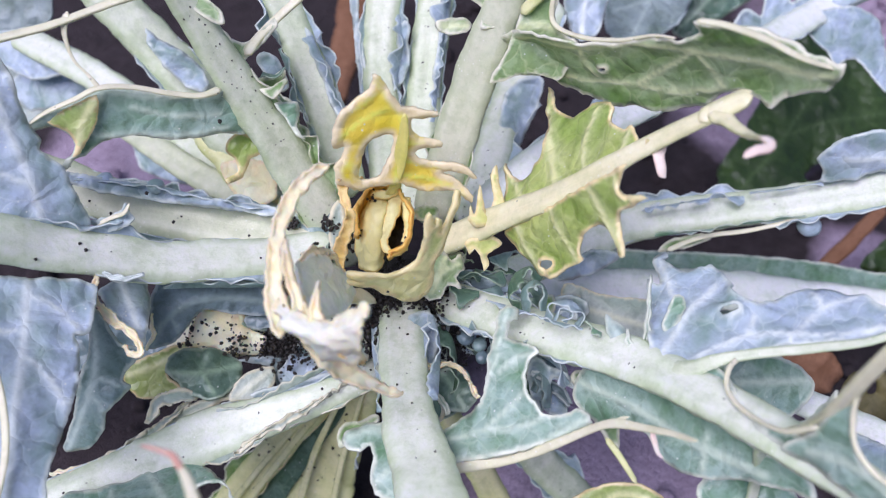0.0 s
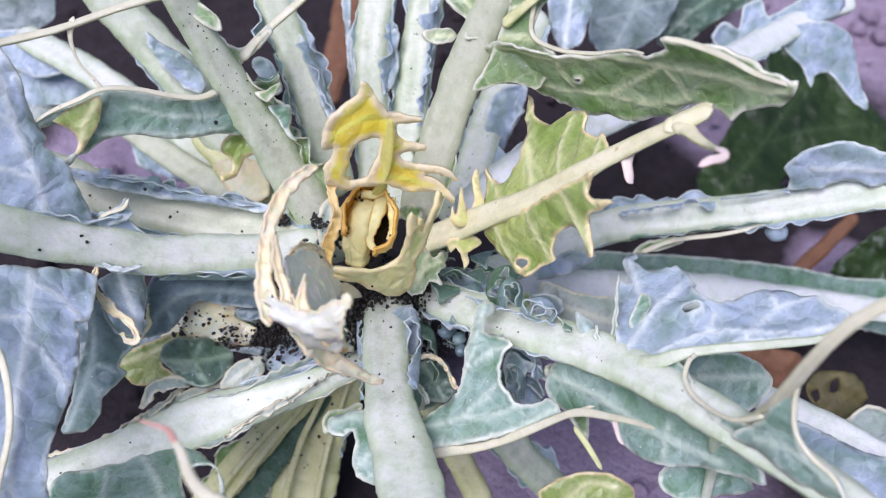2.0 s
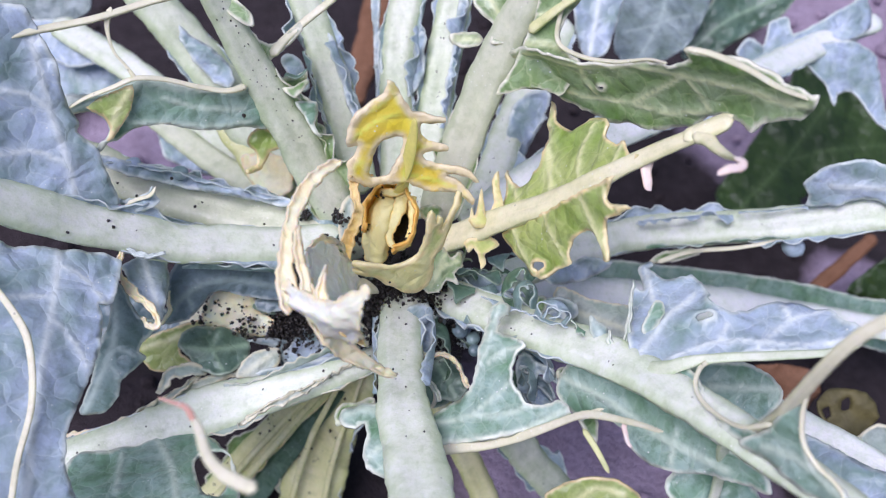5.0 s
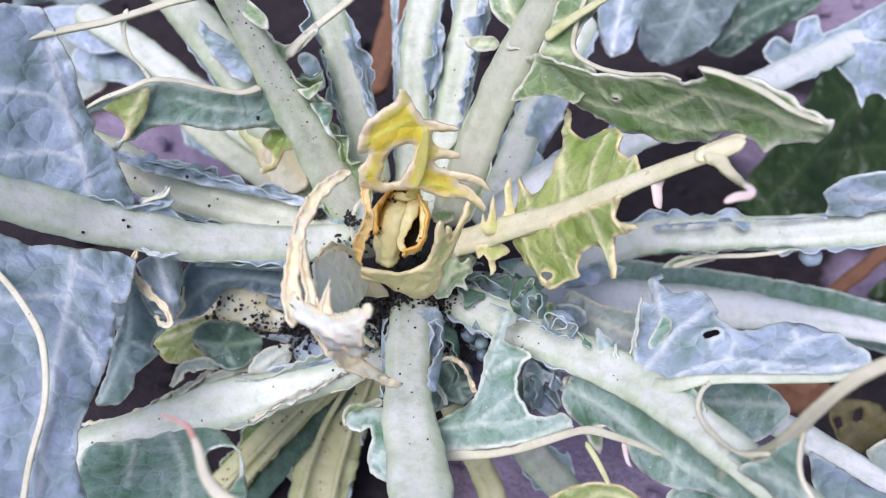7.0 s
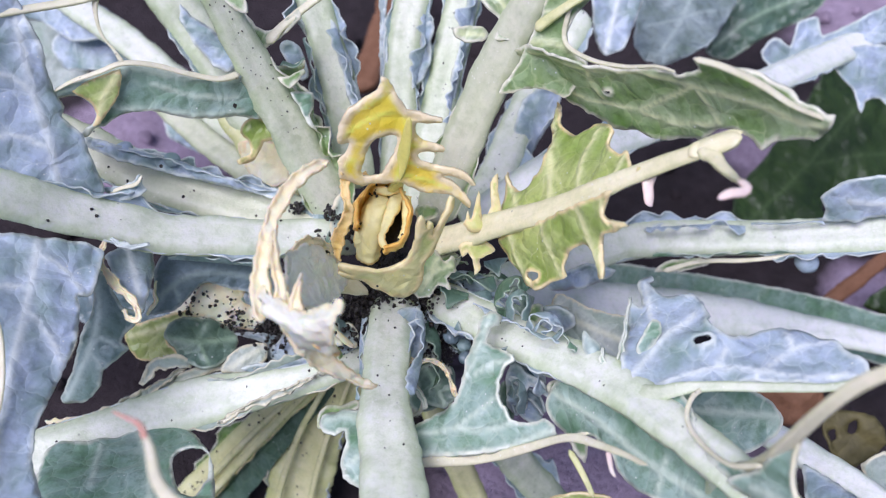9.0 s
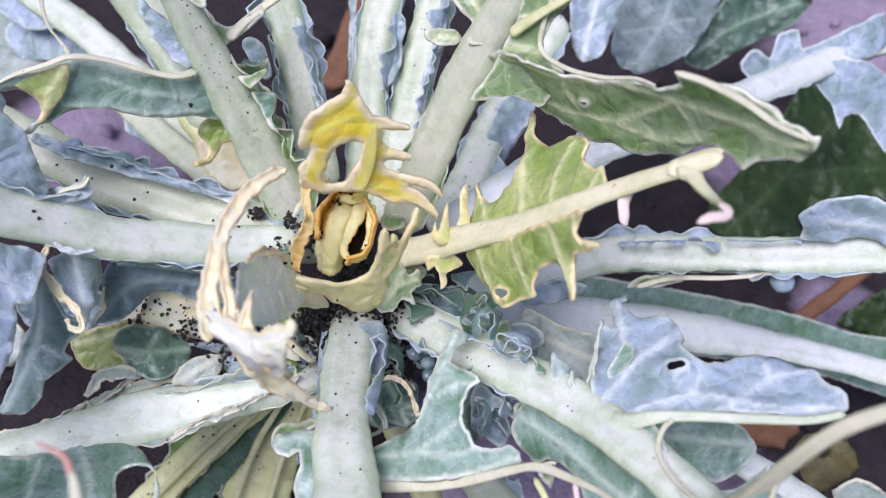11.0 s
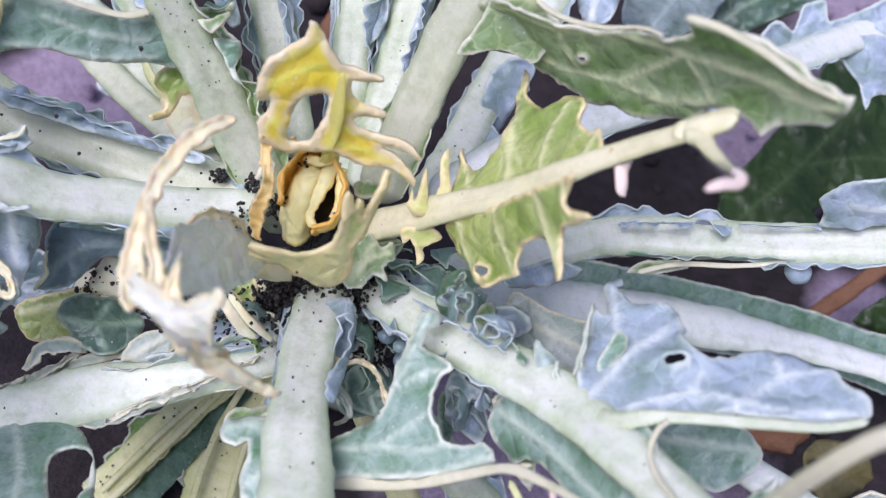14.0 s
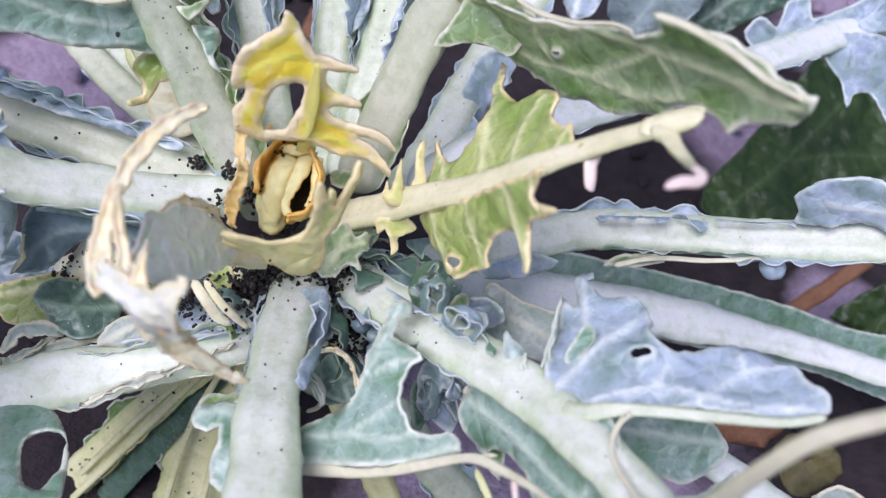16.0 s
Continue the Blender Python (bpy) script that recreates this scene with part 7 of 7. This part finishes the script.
blade("leaf_blade", weed, (0.2589, 0.1793, 0.0469, 27.7, -3.8, 33.8), [(-87.2, -2.9), (-69.7, 10.7), (-46.2, 20.3), (-13.4, 35.1), (21.4, 54.8), (41.9, 50.4), (55.8, 26.3), (67.3, -1.3), (72, -30.2), (59.1, -46.2), (26, -26.2), (0, -19.1), (-26.8, -22.3), (-31.7, -31.6), (-68.4, -17.8)], "weed", veins=[[(-77.3, -10.2), (-22.6, 5.2), (43.7, 31.7)], [(-22.6, 5.2), (12.4, -2.6), (54.4, -17.6)]], ruffle=2)
blade("leaf_blade", weed, (0.2253, 0.2938, 0.0663, 35.2, -21.3, 27.1), [(-47.2, -1.4), (-27.8, 10.6), (-0.2, 12.7), (32.6, 11.6), (47.7, -2.6), (23.2, -11.3), (-0.5, -11), (-27.7, -8.6)], "weed", ruffle=2)
blade("leaf_blade", weed, (0.2797, 0.0752, 0.0512, 39.3, -10.1, 11.9), [(-30.8, -1.4), (-15.5, 8), (5.5, 16.2), (27.8, 10.9), (20.4, -20.1), (-7.5, -13.5)], "weed", ruffle=2)
stick = tagged(new("dry_stick"), "dry reddish-brown stick lying on the soil", "stick", "sticks")
stalk("stick_wood", stick, [(-0.0459, 0.2045, 0.042, 17.5), (-0.039, 0.2728, 0.0476, 20.3), (-0.0351, 0.3526, 0.063, 23.4)], "dry", 1, "")
stick = tagged(new("dry_stick"), "thin brown stick near the weed", "stick", "sticks")
stalk("stick_wood", stick, [(0.2409, 0.0835, 0.0187, 8.8), (0.2572, 0.0956, 0.029, 8.8), (0.2851, 0.1198, 0.0366, 7.6)], "dry", 1, "")
fallen = tagged(new("fallen_leaf"), "withered brown fallen leaf on the soil", "leaf")
blade("leaf_blade", fallen, (0.1927, -0.0112, 0.0692, 39.2, 10.5, -12.8), [(-20.7, 0.4), (-8.9, 7.8), (7.4, 10.5), (16, 1.9), (10.9, -8.4), (-4.9, -12.3)], "dry", ruffle=2)
fallen = tagged(new("fallen_leaf"), "yellowing fallen leaf with bite holes", "leaf")
blade("leaf_blade", fallen, (0.2081, -0.0359, 0.0877, 37.6, 16, -20), [(-13.9, -3.2), (-9.3, 6.9), (2.4, 11.6), (11.5, 5), (9.5, -7.3), (-0.3, -13)], "rot", holes=[[(-10.3, -4.1), (-8.3, -1.4), (-6, -4.7), (-7.6, -7.2)], [(-4.7, 3.6), (-2.6, 6.1), (-0.8, 1.4), (-2.7, -0.2)]], ruffle=2)
blade("leaf_scrap", plant, (-0.0269, -0.041, 0.1194, 40.1, -5.7, 6.6), [(-13.1, 4), (-1.1, 6.4), (10.3, 3.7), (17.9, -1.2), (7, -4.6), (-7.2, -6), (-13.8, -2.2)], "deep", ruffle=2, label="grey leaf scrap beside the droppings")
ribbon("leaf_scrap", plant, [(-111.8, -85.9, 116.7, 1.1), (-103, -83, 116.4, 3.6), (-94.4, -78.8, 117.2, 4.7), (-86.5, -72.6, 117.1, 4.2), (-77, -64.7, 118.4, 3.7), (-67.7, -54.5, 119.1, 1.4)], "sage", label="thin withered leaf strip", cup=0.5, rag=1.2, ruffle=0.8)
ribbon("leaf_scrap", plant, [(-115.7, -81.7, 112.4, 0.8), (-107.5, -80.5, 113.4, 2.2), (-97.8, -79.3, 114.2, 1.9), (-92, -78.4, 114.9, 0.8)], "pearl", label="thin withered leaf strip", cup=0.5, rag=1.2)
ribbon("leaf_scrap", plant, [(-80.6, -68, 123.6, 1.1), (-77.6, -61, 126.9, 4.2), (-71.3, -58.2, 126.6, 5.6), (-66.3, -57.2, 124.7, 3.4), (-64.7, -56.5, 122.6, 1.1)], "sage", label="pale withered scrap of leaf", cup=0.5, rag=1.2)
ribbon("leaf_scrap", plant, [(-43.9, -86.3, 136.3, 1), (-37.2, -80, 137.6, 2.4), (-27.6, -74.5, 138.2, 2.9), (-18, -67.8, 138.5, 2.7), (-8.4, -59.5, 137.6, 1.6), (-4.7, -56.1, 137.8, 0.8)], "sage", label="withered strip along the stalk", cup=0.7, rag=1.2, ruffle=0.9)
stalk("leaf_scrap", plant, [(0.0175, -0.0433, 0.1199, 1.8), (0.0216, -0.0417, 0.1223, 1.6), (0.0275, -0.042, 0.1233, 1.7), (0.033, -0.0434, 0.1221, 1.7), (0.0359, -0.0461, 0.1199, 1.2)], "creamstalk", 0.8, "thin pale leaf edge", bumps=0.25)
stalk("leaf_scrap", plant, [(0.0192, -0.0608, 0.1392, 1.4), (0.0232, -0.0618, 0.1358, 1.4), (0.0262, -0.0641, 0.1315, 1.6), (0.026, -0.0698, 0.1321, 1.6), (0.0231, -0.0743, 0.1362, 1.4)], "creamstalk", 0.8, "thin pale leaf edge", bumps=0.25)
blade("leaf_scrap", plant, (0.0628, -0.0556, 0.1424, 37.2, 7.6, -8.5), [(-6.9, -0.6), (-4.4, 2.8), (0.2, 3.2), (5.1, 1.3), (7.2, -1.3), (3.7, -1.1), (-1.2, -0.7), (-3.9, -3.6)], "blue", ruffle=2.5, label="curled grey-blue scrap of leaf")
stalk("leaf_scrap", plant, [(-0.0167, -0.0442, 0.1528, 2.1), (-0.0113, -0.0484, 0.1494, 2.8), (-0.0062, -0.0513, 0.1471, 2.8), (-0.0006, -0.053, 0.1431, 1.8)], "cream", 0.4, "cream withered strip")
# curly edges and rosettes of small leaves
frill(plant, [(0.0227, -0.0433, 0.157), (0.0249, -0.0531, 0.1565), (0.025, -0.0653, 0.1566), (0.0244, -0.0792, 0.1606)], 5, "blue", 0.7, 0.3)
frill(plant, [(0.0249, -0.0422, 0.15), (0.0294, -0.0461, 0.1467), (0.031, -0.0538, 0.1428), (0.0297, -0.0651, 0.1411)], 5, "deep", 0.8, 0.3)
frill(plant, [(0.0009, -0.044, 0.151), (0.002, -0.0558, 0.1515), (0.0043, -0.069, 0.1534), (0.005, -0.0809, 0.1564)], 3.5, "blue", 0.7, -0.3)
frill(plant, [(0.0409, -0.0443, 0.1666), (0.0487, -0.0513, 0.1725), (0.0579, -0.0593, 0.1776), (0.0694, -0.0671, 0.1828)], 3.5, "blue", 0.7, 0.3)
frill(plant, [(0.0351, -0.0493, 0.1572), (0.0453, -0.0568, 0.1613), (0.055, -0.0644, 0.1654)], 4, "teal", 0.8, -0.4)
frill(plant, [(0.0509, -0.0507, 0.1691), (0.0483, -0.0462, 0.173), (0.0501, -0.0415, 0.177), (0.0554, -0.0395, 0.1787), (0.0594, -0.0432, 0.1781)], 6, "deep", 0.5, 0.4)
frill(plant, [(0.053, -0.053, 0.1724), (0.0524, -0.0481, 0.1766), (0.0562, -0.0459, 0.1798), (0.0597, -0.0497, 0.1792), (0.0591, -0.0557, 0.1767)], 6, "teal", 0.5, 0.3)
frill(plant, [(0.059, -0.0592, 0.1764), (0.0608, -0.0554, 0.1796), (0.0665, -0.0551, 0.1812), (0.0702, -0.0591, 0.1804), (0.0672, -0.0633, 0.1795)], 5.5, "blue", 0.6, 0.3)
frill(plant, [(0.0616, -0.0608, 0.1789), (0.0634, -0.0586, 0.1809), (0.0664, -0.0599, 0.181), (0.0647, -0.0632, 0.1809)], 4, "blue", 0.6, 0.2)
frill(plant, [(0.0704, -0.0595, 0.1787), (0.0728, -0.0644, 0.1798), (0.0751, -0.0681, 0.182)], 4, "mist", 0.6, 0.3)
frill(plant, [(-0.1074, 0.0016, 0.179), (-0.092, 0.0007, 0.1783), (-0.0769, -0.0002, 0.1763), (-0.0616, -0.0021, 0.1734), (-0.0462, -0.0036, 0.1708), (-0.0348, -0.0047, 0.1687)], 3.2, "blue", 0.4, 0.3)
frill(plant, [(-0.0829, -0.0186, 0.1724), (-0.0673, -0.0201, 0.1685), (-0.0483, -0.0199, 0.1661), (-0.0357, -0.0188, 0.1645)], 3, "teal", 0.45, 0.3)
frill(plant, [(-0.0706, -0.0375, 0.1643), (-0.0585, -0.0359, 0.163), (-0.0444, -0.034, 0.1607), (-0.0322, -0.0323, 0.1583)], 3.5, "teal", 0.5, -0.4)
frill(plant, [(-0.0397, 0.0195, 0.2102), (-0.0319, 0.0172, 0.2057), (-0.0281, 0.0155, 0.199), (-0.0232, 0.012, 0.1894), (-0.0169, 0.0082, 0.1797)], 4.5, "green", 0.8, 0.3)
frill(plant, [(-0.0369, 0.0228, 0.2104), (-0.0322, 0.0221, 0.2098), (-0.0289, 0.0235, 0.2123)], 4, "deep", 0.6, 0.3)
frill(plant, [(-0.0237, 0.0528, 0.2044), (-0.0175, 0.0425, 0.1957), (-0.0136, 0.0338, 0.1884), (-0.0075, 0.0251, 0.1797)], 5, "blue", 0.5, 0.3)
frill(plant, [(-0.0362, 0.0489, 0.2011), (-0.031, 0.0386, 0.1923), (-0.0259, 0.0283, 0.1836), (-0.0219, 0.0179, 0.1747)], 5, "teal", 0.5, -0.3)
frill(plant, [(0.0084, 0.0809, 0.1943), (0.0098, 0.0715, 0.1864), (0.0074, 0.0602, 0.1767), (0.0096, 0.0474, 0.1685)], 5.5, "blue", 0.8, 0.3)
frill(plant, [(0.0282, 0.0872, 0.2024), (0.0265, 0.0722, 0.1896), (0.0243, 0.0575, 0.1797), (0.0226, 0.0429, 0.1699)], 5, "blue", 0.8, 0.3)
frill(plant, [(0.1113, 0.0256, 0.137), (0.1246, 0.0257, 0.1399), (0.1377, 0.0261, 0.1428), (0.1508, 0.0253, 0.1448)], 4, "blue", 0.8, 0.3)
frill(plant, [(0.1525, 0.0251, 0.1473), (0.1658, 0.0235, 0.1512), (0.1787, 0.0226, 0.1558)], 2.5, "blue", 0.4, 0.3)
frill(plant, [(0.1142, 0.0127, 0.134), (0.1339, 0.0146, 0.1357), (0.1572, 0.0145, 0.1409), (0.1727, 0.0138, 0.1456)], 2.5, "mist", 0.7, -0.3)
frill(plant, [(-0.0111, -0.05, 0.138), (-0.0244, -0.0578, 0.1365), (-0.0392, -0.0629, 0.1322), (-0.0547, -0.0652, 0.1275)], 3, "sage", 0.8, 0.4)
frill(plant, [(-0.016, -0.0496, 0.1331), (-0.0126, -0.0481, 0.1357), (-0.0081, -0.0495, 0.1358), (-0.0055, -0.0529, 0.1356)], 3.5, "green", 0.6, 0.3)
frill(plant, [(0.0279, -0.0248, 0.1648), (0.0345, -0.0279, 0.1622), (0.041, -0.0306, 0.1625), (0.0474, -0.0291, 0.1638)], 6, "deep", 0.8, 0.3)
frill(plant, [(0.0228, -0.0311, 0.1621), (0.0304, -0.0346, 0.1618), (0.039, -0.0372, 0.1622)], 6, "deep", 0.9, 0.3)
frill(plant, [(0.0309, -0.0172, 0.166), (0.0343, -0.0208, 0.163), (0.0324, -0.0248, 0.1596)], 5, "green", 0.8, 0.3)
frill(plant, [(0.0433, -0.0193, 0.159), (0.0523, -0.0152, 0.1573), (0.0614, -0.0176, 0.1553)], 5, "teal", 0.8, 0.3)
frill(plant, [(-0.0174, -0.0261, 0.1636), (-0.0144, -0.0211, 0.1679), (-0.0112, -0.0184, 0.1715)], 5, "deep", 0.7, 0.3)
frill(plant, [(0.0549, -0.0607, 0.1554), (0.059, -0.0598, 0.1561), (0.065, -0.0639, 0.1553), (0.0687, -0.0676, 0.1521)], 4.5, "blue", 0.7, 0.3)
frill(plant, [(0.0565, -0.0674, 0.147), (0.0588, -0.0635, 0.1504), (0.0626, -0.0657, 0.1485), (0.0625, -0.072, 0.1432)], 5, "teal", 0.6, 0.3)
frill(plant, [(0.028, -0.0214, 0.1526), (0.032, -0.024, 0.153), (0.0362, -0.0234, 0.1547), (0.0401, -0.0254, 0.1543)], 6, "deep", 0.8, 0.3)
frill(plant, [(0.0308, -0.029, 0.1542), (0.0359, -0.0306, 0.1554), (0.0419, -0.0321, 0.1567), (0.0461, -0.0312, 0.1586)], 5.5, "teal", 0.8, 0.3)
frill(plant, [(0.0384, -0.0201, 0.1534), (0.0436, -0.0222, 0.1542), (0.0494, -0.0215, 0.156), (0.054, -0.0237, 0.1554)], 5, "deep", 0.9, 0.3)
frill(plant, [(0.0308, -0.0176, 0.1581), (0.0336, -0.0196, 0.1565), (0.037, -0.0187, 0.1571)], 5, "green", 0.8, 0.2)
frill(plant, [(0.0472, -0.0332, 0.157), (0.0527, -0.0349, 0.1582), (0.0579, -0.0372, 0.1588)], 4.5, "blue", 0.8, -0.3)
frill(plant, [(0.0323, -0.0362, 0.1435), (0.0355, -0.0408, 0.1424), (0.036, -0.046, 0.1409), (0.0392, -0.0509, 0.1396)], 5, "deep", 0.8, 0.2)
frill(plant, [(0.0394, -0.0426, 0.1409), (0.043, -0.0412, 0.1433), (0.0459, -0.045, 0.1428), (0.0453, -0.0507, 0.1409)], 5, "teal", 0.7, 0.2)
frill(plant, [(0.054, -0.0511, 0.1442), (0.0578, -0.0501, 0.1475), (0.0629, -0.0533, 0.1487), (0.0658, -0.0588, 0.1482)], 4.5, "slate", 0.7, 0.3)
frill(plant, [(0.0572, -0.0592, 0.1404), (0.0602, -0.0583, 0.1436), (0.0633, -0.0619, 0.1433), (0.063, -0.068, 0.1411)], 5, "slate", 0.6, 0.2)
frill(plant, [(-0.0147, -0.046, 0.1456), (-0.0125, -0.0428, 0.1468), (-0.0082, -0.0422, 0.1459), (-0.005, -0.0446, 0.144)], 4.5, "teal", 0.6, 0.2)
frill(plant, [(-0.0045, -0.0231, 0.1468), (0.0001, -0.0206, 0.1473), (0.0036, -0.0229, 0.1468), (0.0029, -0.0273, 0.1459)], 4, "deep", 0.7, 0.2)
# ---- bud of the heart
def bud():
    """The torn bud: a cup of withered leaf with an orange rim, open to the front, round a rolled cream head with a hole beside it."""
    m = pose(0.0068, -0.0238, 0.1856, 39.7, -1.7, 2.4)

    def placed(p):
        return np.array([[m @ (Vector(q) * 0.001) for q in r] for r in p])

    rows = []
    for i in range(22):
        s = i / 21
        row = []
        for j in range(60):
            a = radians(-82 + 285 * j / 59)
            wob = 1 + 0.07 * noise.noise(Vector((math.cos(a) * 1.8, math.sin(a) * 1.8, s * 1.5))) + 0.03 * math.sin(7 * a)
            lip = 1.3 * math.exp(-(s / 0.07) ** 2)
            k = (1 - 0.55 * s ** 1.6) * wob + 0.06 * math.sin(math.pi * s)
            row.append(((10.4 * k - lip) * math.cos(a) - 0.4 - 2.5 * s, (12.9 * k - lip) * math.sin(a) + 0.2 - 5 * s, 1.2 * noise.noise(Vector((math.cos(a) * 2.5, math.sin(a) * 2.5, 7))) - 27 * s ** 1.15))
        rows.append(row)
    cup = grid_skin("bud_cup", plant, placed(rows), "budrim", "withered bud leaf with an orange-brown rim", thick=0.9, rag=0.9, ruffle=0.6, rim=2.0)
    grid_skin("inner_petal", cup, placed(np.stack([smooth_row(np.array(c, float), 9) for c in zip(*[smooth_row(np.array(r, float), 9) for r in (
        [(-7.5, 6.0, -9), (-3.5, 7.5, -5), (1.0, 6.0, -5), (4.0, 7.5, -8)],
        [(-9.5, 0.0, -9), (-5.5, 1.0, -2), (-1.2, 1.5, -1.5), (1.2, 2.5, -5)],
        [(-11.5, -8.0, -11), (-7.5, -8.0, -3.5), (-3.0, -7.0, -2), (-1.0, -7.0, -6)],
        [(-11.0, -16.0, -18), (-8.0, -17.5, -11), (-4.5, -17.5, -10), (-2.0, -15.0, -13)])])], 0)), "bud", "cream inner petal of the bud", thick=0.9, rag=0.5, ruffle=0.9, rim=0.8)
    for pts, w in (([(4.5, 9.5, -4), (3.2, 4.5, -2), (1.0, -1.5, -1.6), (-0.8, -7.0, -2.2), (0.6, -11.2, -3), (4.8, -11.6, -3.4)], (4.5, 5.2, 4.2, 3.0, 2.6, 1.8)),
                   ([(7.2, 7.0, -3), (7.6, 1.0, -2.6), (7.0, -5.0, -2.8), (5.4, -10.8, -3.6)], (3.2, 2.8, 2.4, 2.0)),
                   ([(-4.5, 9.0, -4), (-1.0, 8.2, -2), (2.5, 8.8, -1.4), (5.8, 9.8, -1.6)], (2.0, 3.0, 3.0, 1.6))):
        q = [m @ (Vector(v) * 0.001) * 1000 for v in pts]
        ribbon("petal_fold", cup, [(*v, b) for v, b in zip(q, w)], "bud", cup=-0.7, rag=0.6, ruffle=0.5, rim=0.7)
    # dark lump added for the shade deep in the open bud
    hollow = knob("bud_hollow_shade", cup, (0, 0, 0), 8, "muck_shade", "dark lump standing for the shade within the bud")
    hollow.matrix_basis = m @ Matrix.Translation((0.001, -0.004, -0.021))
    rnd = random.Random(3)
    return [(m @ Vector(((x + rnd.gauss(0, 1.1)) * 0.001, (y + rnd.gauss(0, 0.9)) * 0.001, z * 0.001)), rnd.uniform(0.4, 0.75)) for x, y, z, n in ((-4.0, 7.4, -3.2, 9), (1.5, 9.6, -3.5, 4), (6.0, -9, -2.0, 4), (-11.0, -3, -3.5, 6)) for _ in range(n)]


bud_spots = bud()

# ---- droppings
spots = dust("p0", 60, 0.6, 1, 0.2, 0.9) + dust("p1", 40, 0.6, 2) + dust("p2", 40, 0.6, 3) + dust("ul", 30, 0.34, 4, 0.4, 0.8) + dust("cs", 14, 0.4, 14, 0.1, 0.7) + dust("lf", 9, 0.5, 5) + dust("l1", 16, 0.55, 6) + dust("s4", 16, 0.4, 7) + dust("s6", 12, 0.4, 8) + dust("lr", 18, 0.36, 9, 0.1, 0.6) + dust("ll", 10, 0.5, 10) + bud_spots + [((-0.0462, -0.0069, 0.2142), 0.9), ((-0.0767, -0.0120, 0.1859), 0.8), ((-0.0657, -0.0229, 0.1830), 0.7), ((-0.0277, -0.0064, 0.1649), 0.9), ((0.0090, -0.0537, 0.1843), 0.5)]
grains("dropping", spots, "frass", "scattered black caterpillar droppings on the stalks", "droppings")
rnd = random.Random(11)
heap = []
for (x, y, z), r, n in HEAPS:
    for _ in range(int(n * 3)):
        heap.append(((x + rnd.gauss(0, r), y + rnd.gauss(0, r), z + rnd.gauss(0, r * 0.5)), 0.3 + 0.85 * rnd.random() ** 2))
grains("dropping_heap", heap, "frass", "heap of black caterpillar droppings in the crown", "droppings", 0)


# ---- soil
def ground():
    n = 150
    ax = np.sign(np.linspace(-1, 1, n)) * (np.abs(np.linspace(-1, 1, n)) ** 5 * 400 + np.abs(np.linspace(-1, 1, n)) * 0.55)
    vs = []
    for y in ax:
        for x in ax:
            d = math.hypot(x, y)
            h = 0.0 if d > 3 else 0.010 * noise.noise(Vector((x * 9, y * 9, 3))) + 0.006 * noise.noise(Vector((x * 32, y * 32, 5))) + 0.003 * noise.noise(Vector((x * 80, y * 80, 9)))
            vs.append((x, y + 0.1, h - 0.008))
    fs = [(i * n + j, i * n + j + 1, (i + 1) * n + j + 1, (i + 1) * n + j) for i in range(n - 1) for j in range(n - 1)]
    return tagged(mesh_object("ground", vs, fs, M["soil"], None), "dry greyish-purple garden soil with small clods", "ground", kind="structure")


ground()


def clods():
    rnd = random.Random(21)
    vs, fs = [], []
    bm = bmesh.new()
    bmesh.ops.create_icosphere(bm, subdivisions=2, radius=1.0)
    bv, bf = [v.co.copy() for v in bm.verts], [[v.index for v in f.verts] for f in bm.faces]
    bm.free()
    for _ in range(420):
        x, y = rnd.uniform(-0.5, 0.6), rnd.uniform(-0.25, 0.9)
        r = rnd.uniform(0.002, 0.005) * (1 + 1.5 * rnd.random() ** 4)
        n, k = len(vs), rnd.uniform(0, 50)
        for v in bv:
            f = r * (1 + 0.35 * noise.noise(v * 1.4 + Vector((k, 0, 0))) + 0.15 * noise.noise(v * 3.5 + Vector((k, 5, 0))))
            vs.append((x + v.x * f, y + v.y * f, -0.004 + r * 0.3 + v.z * f * 0.8))
        fs += [tuple(n + i for i in f) for f in bf]
    return tagged(mesh_object("soil_clods", vs, fs, M["soil"], None), "crumbs and clods of dry purple-grey soil", "clods", kind="stuff")


clods()
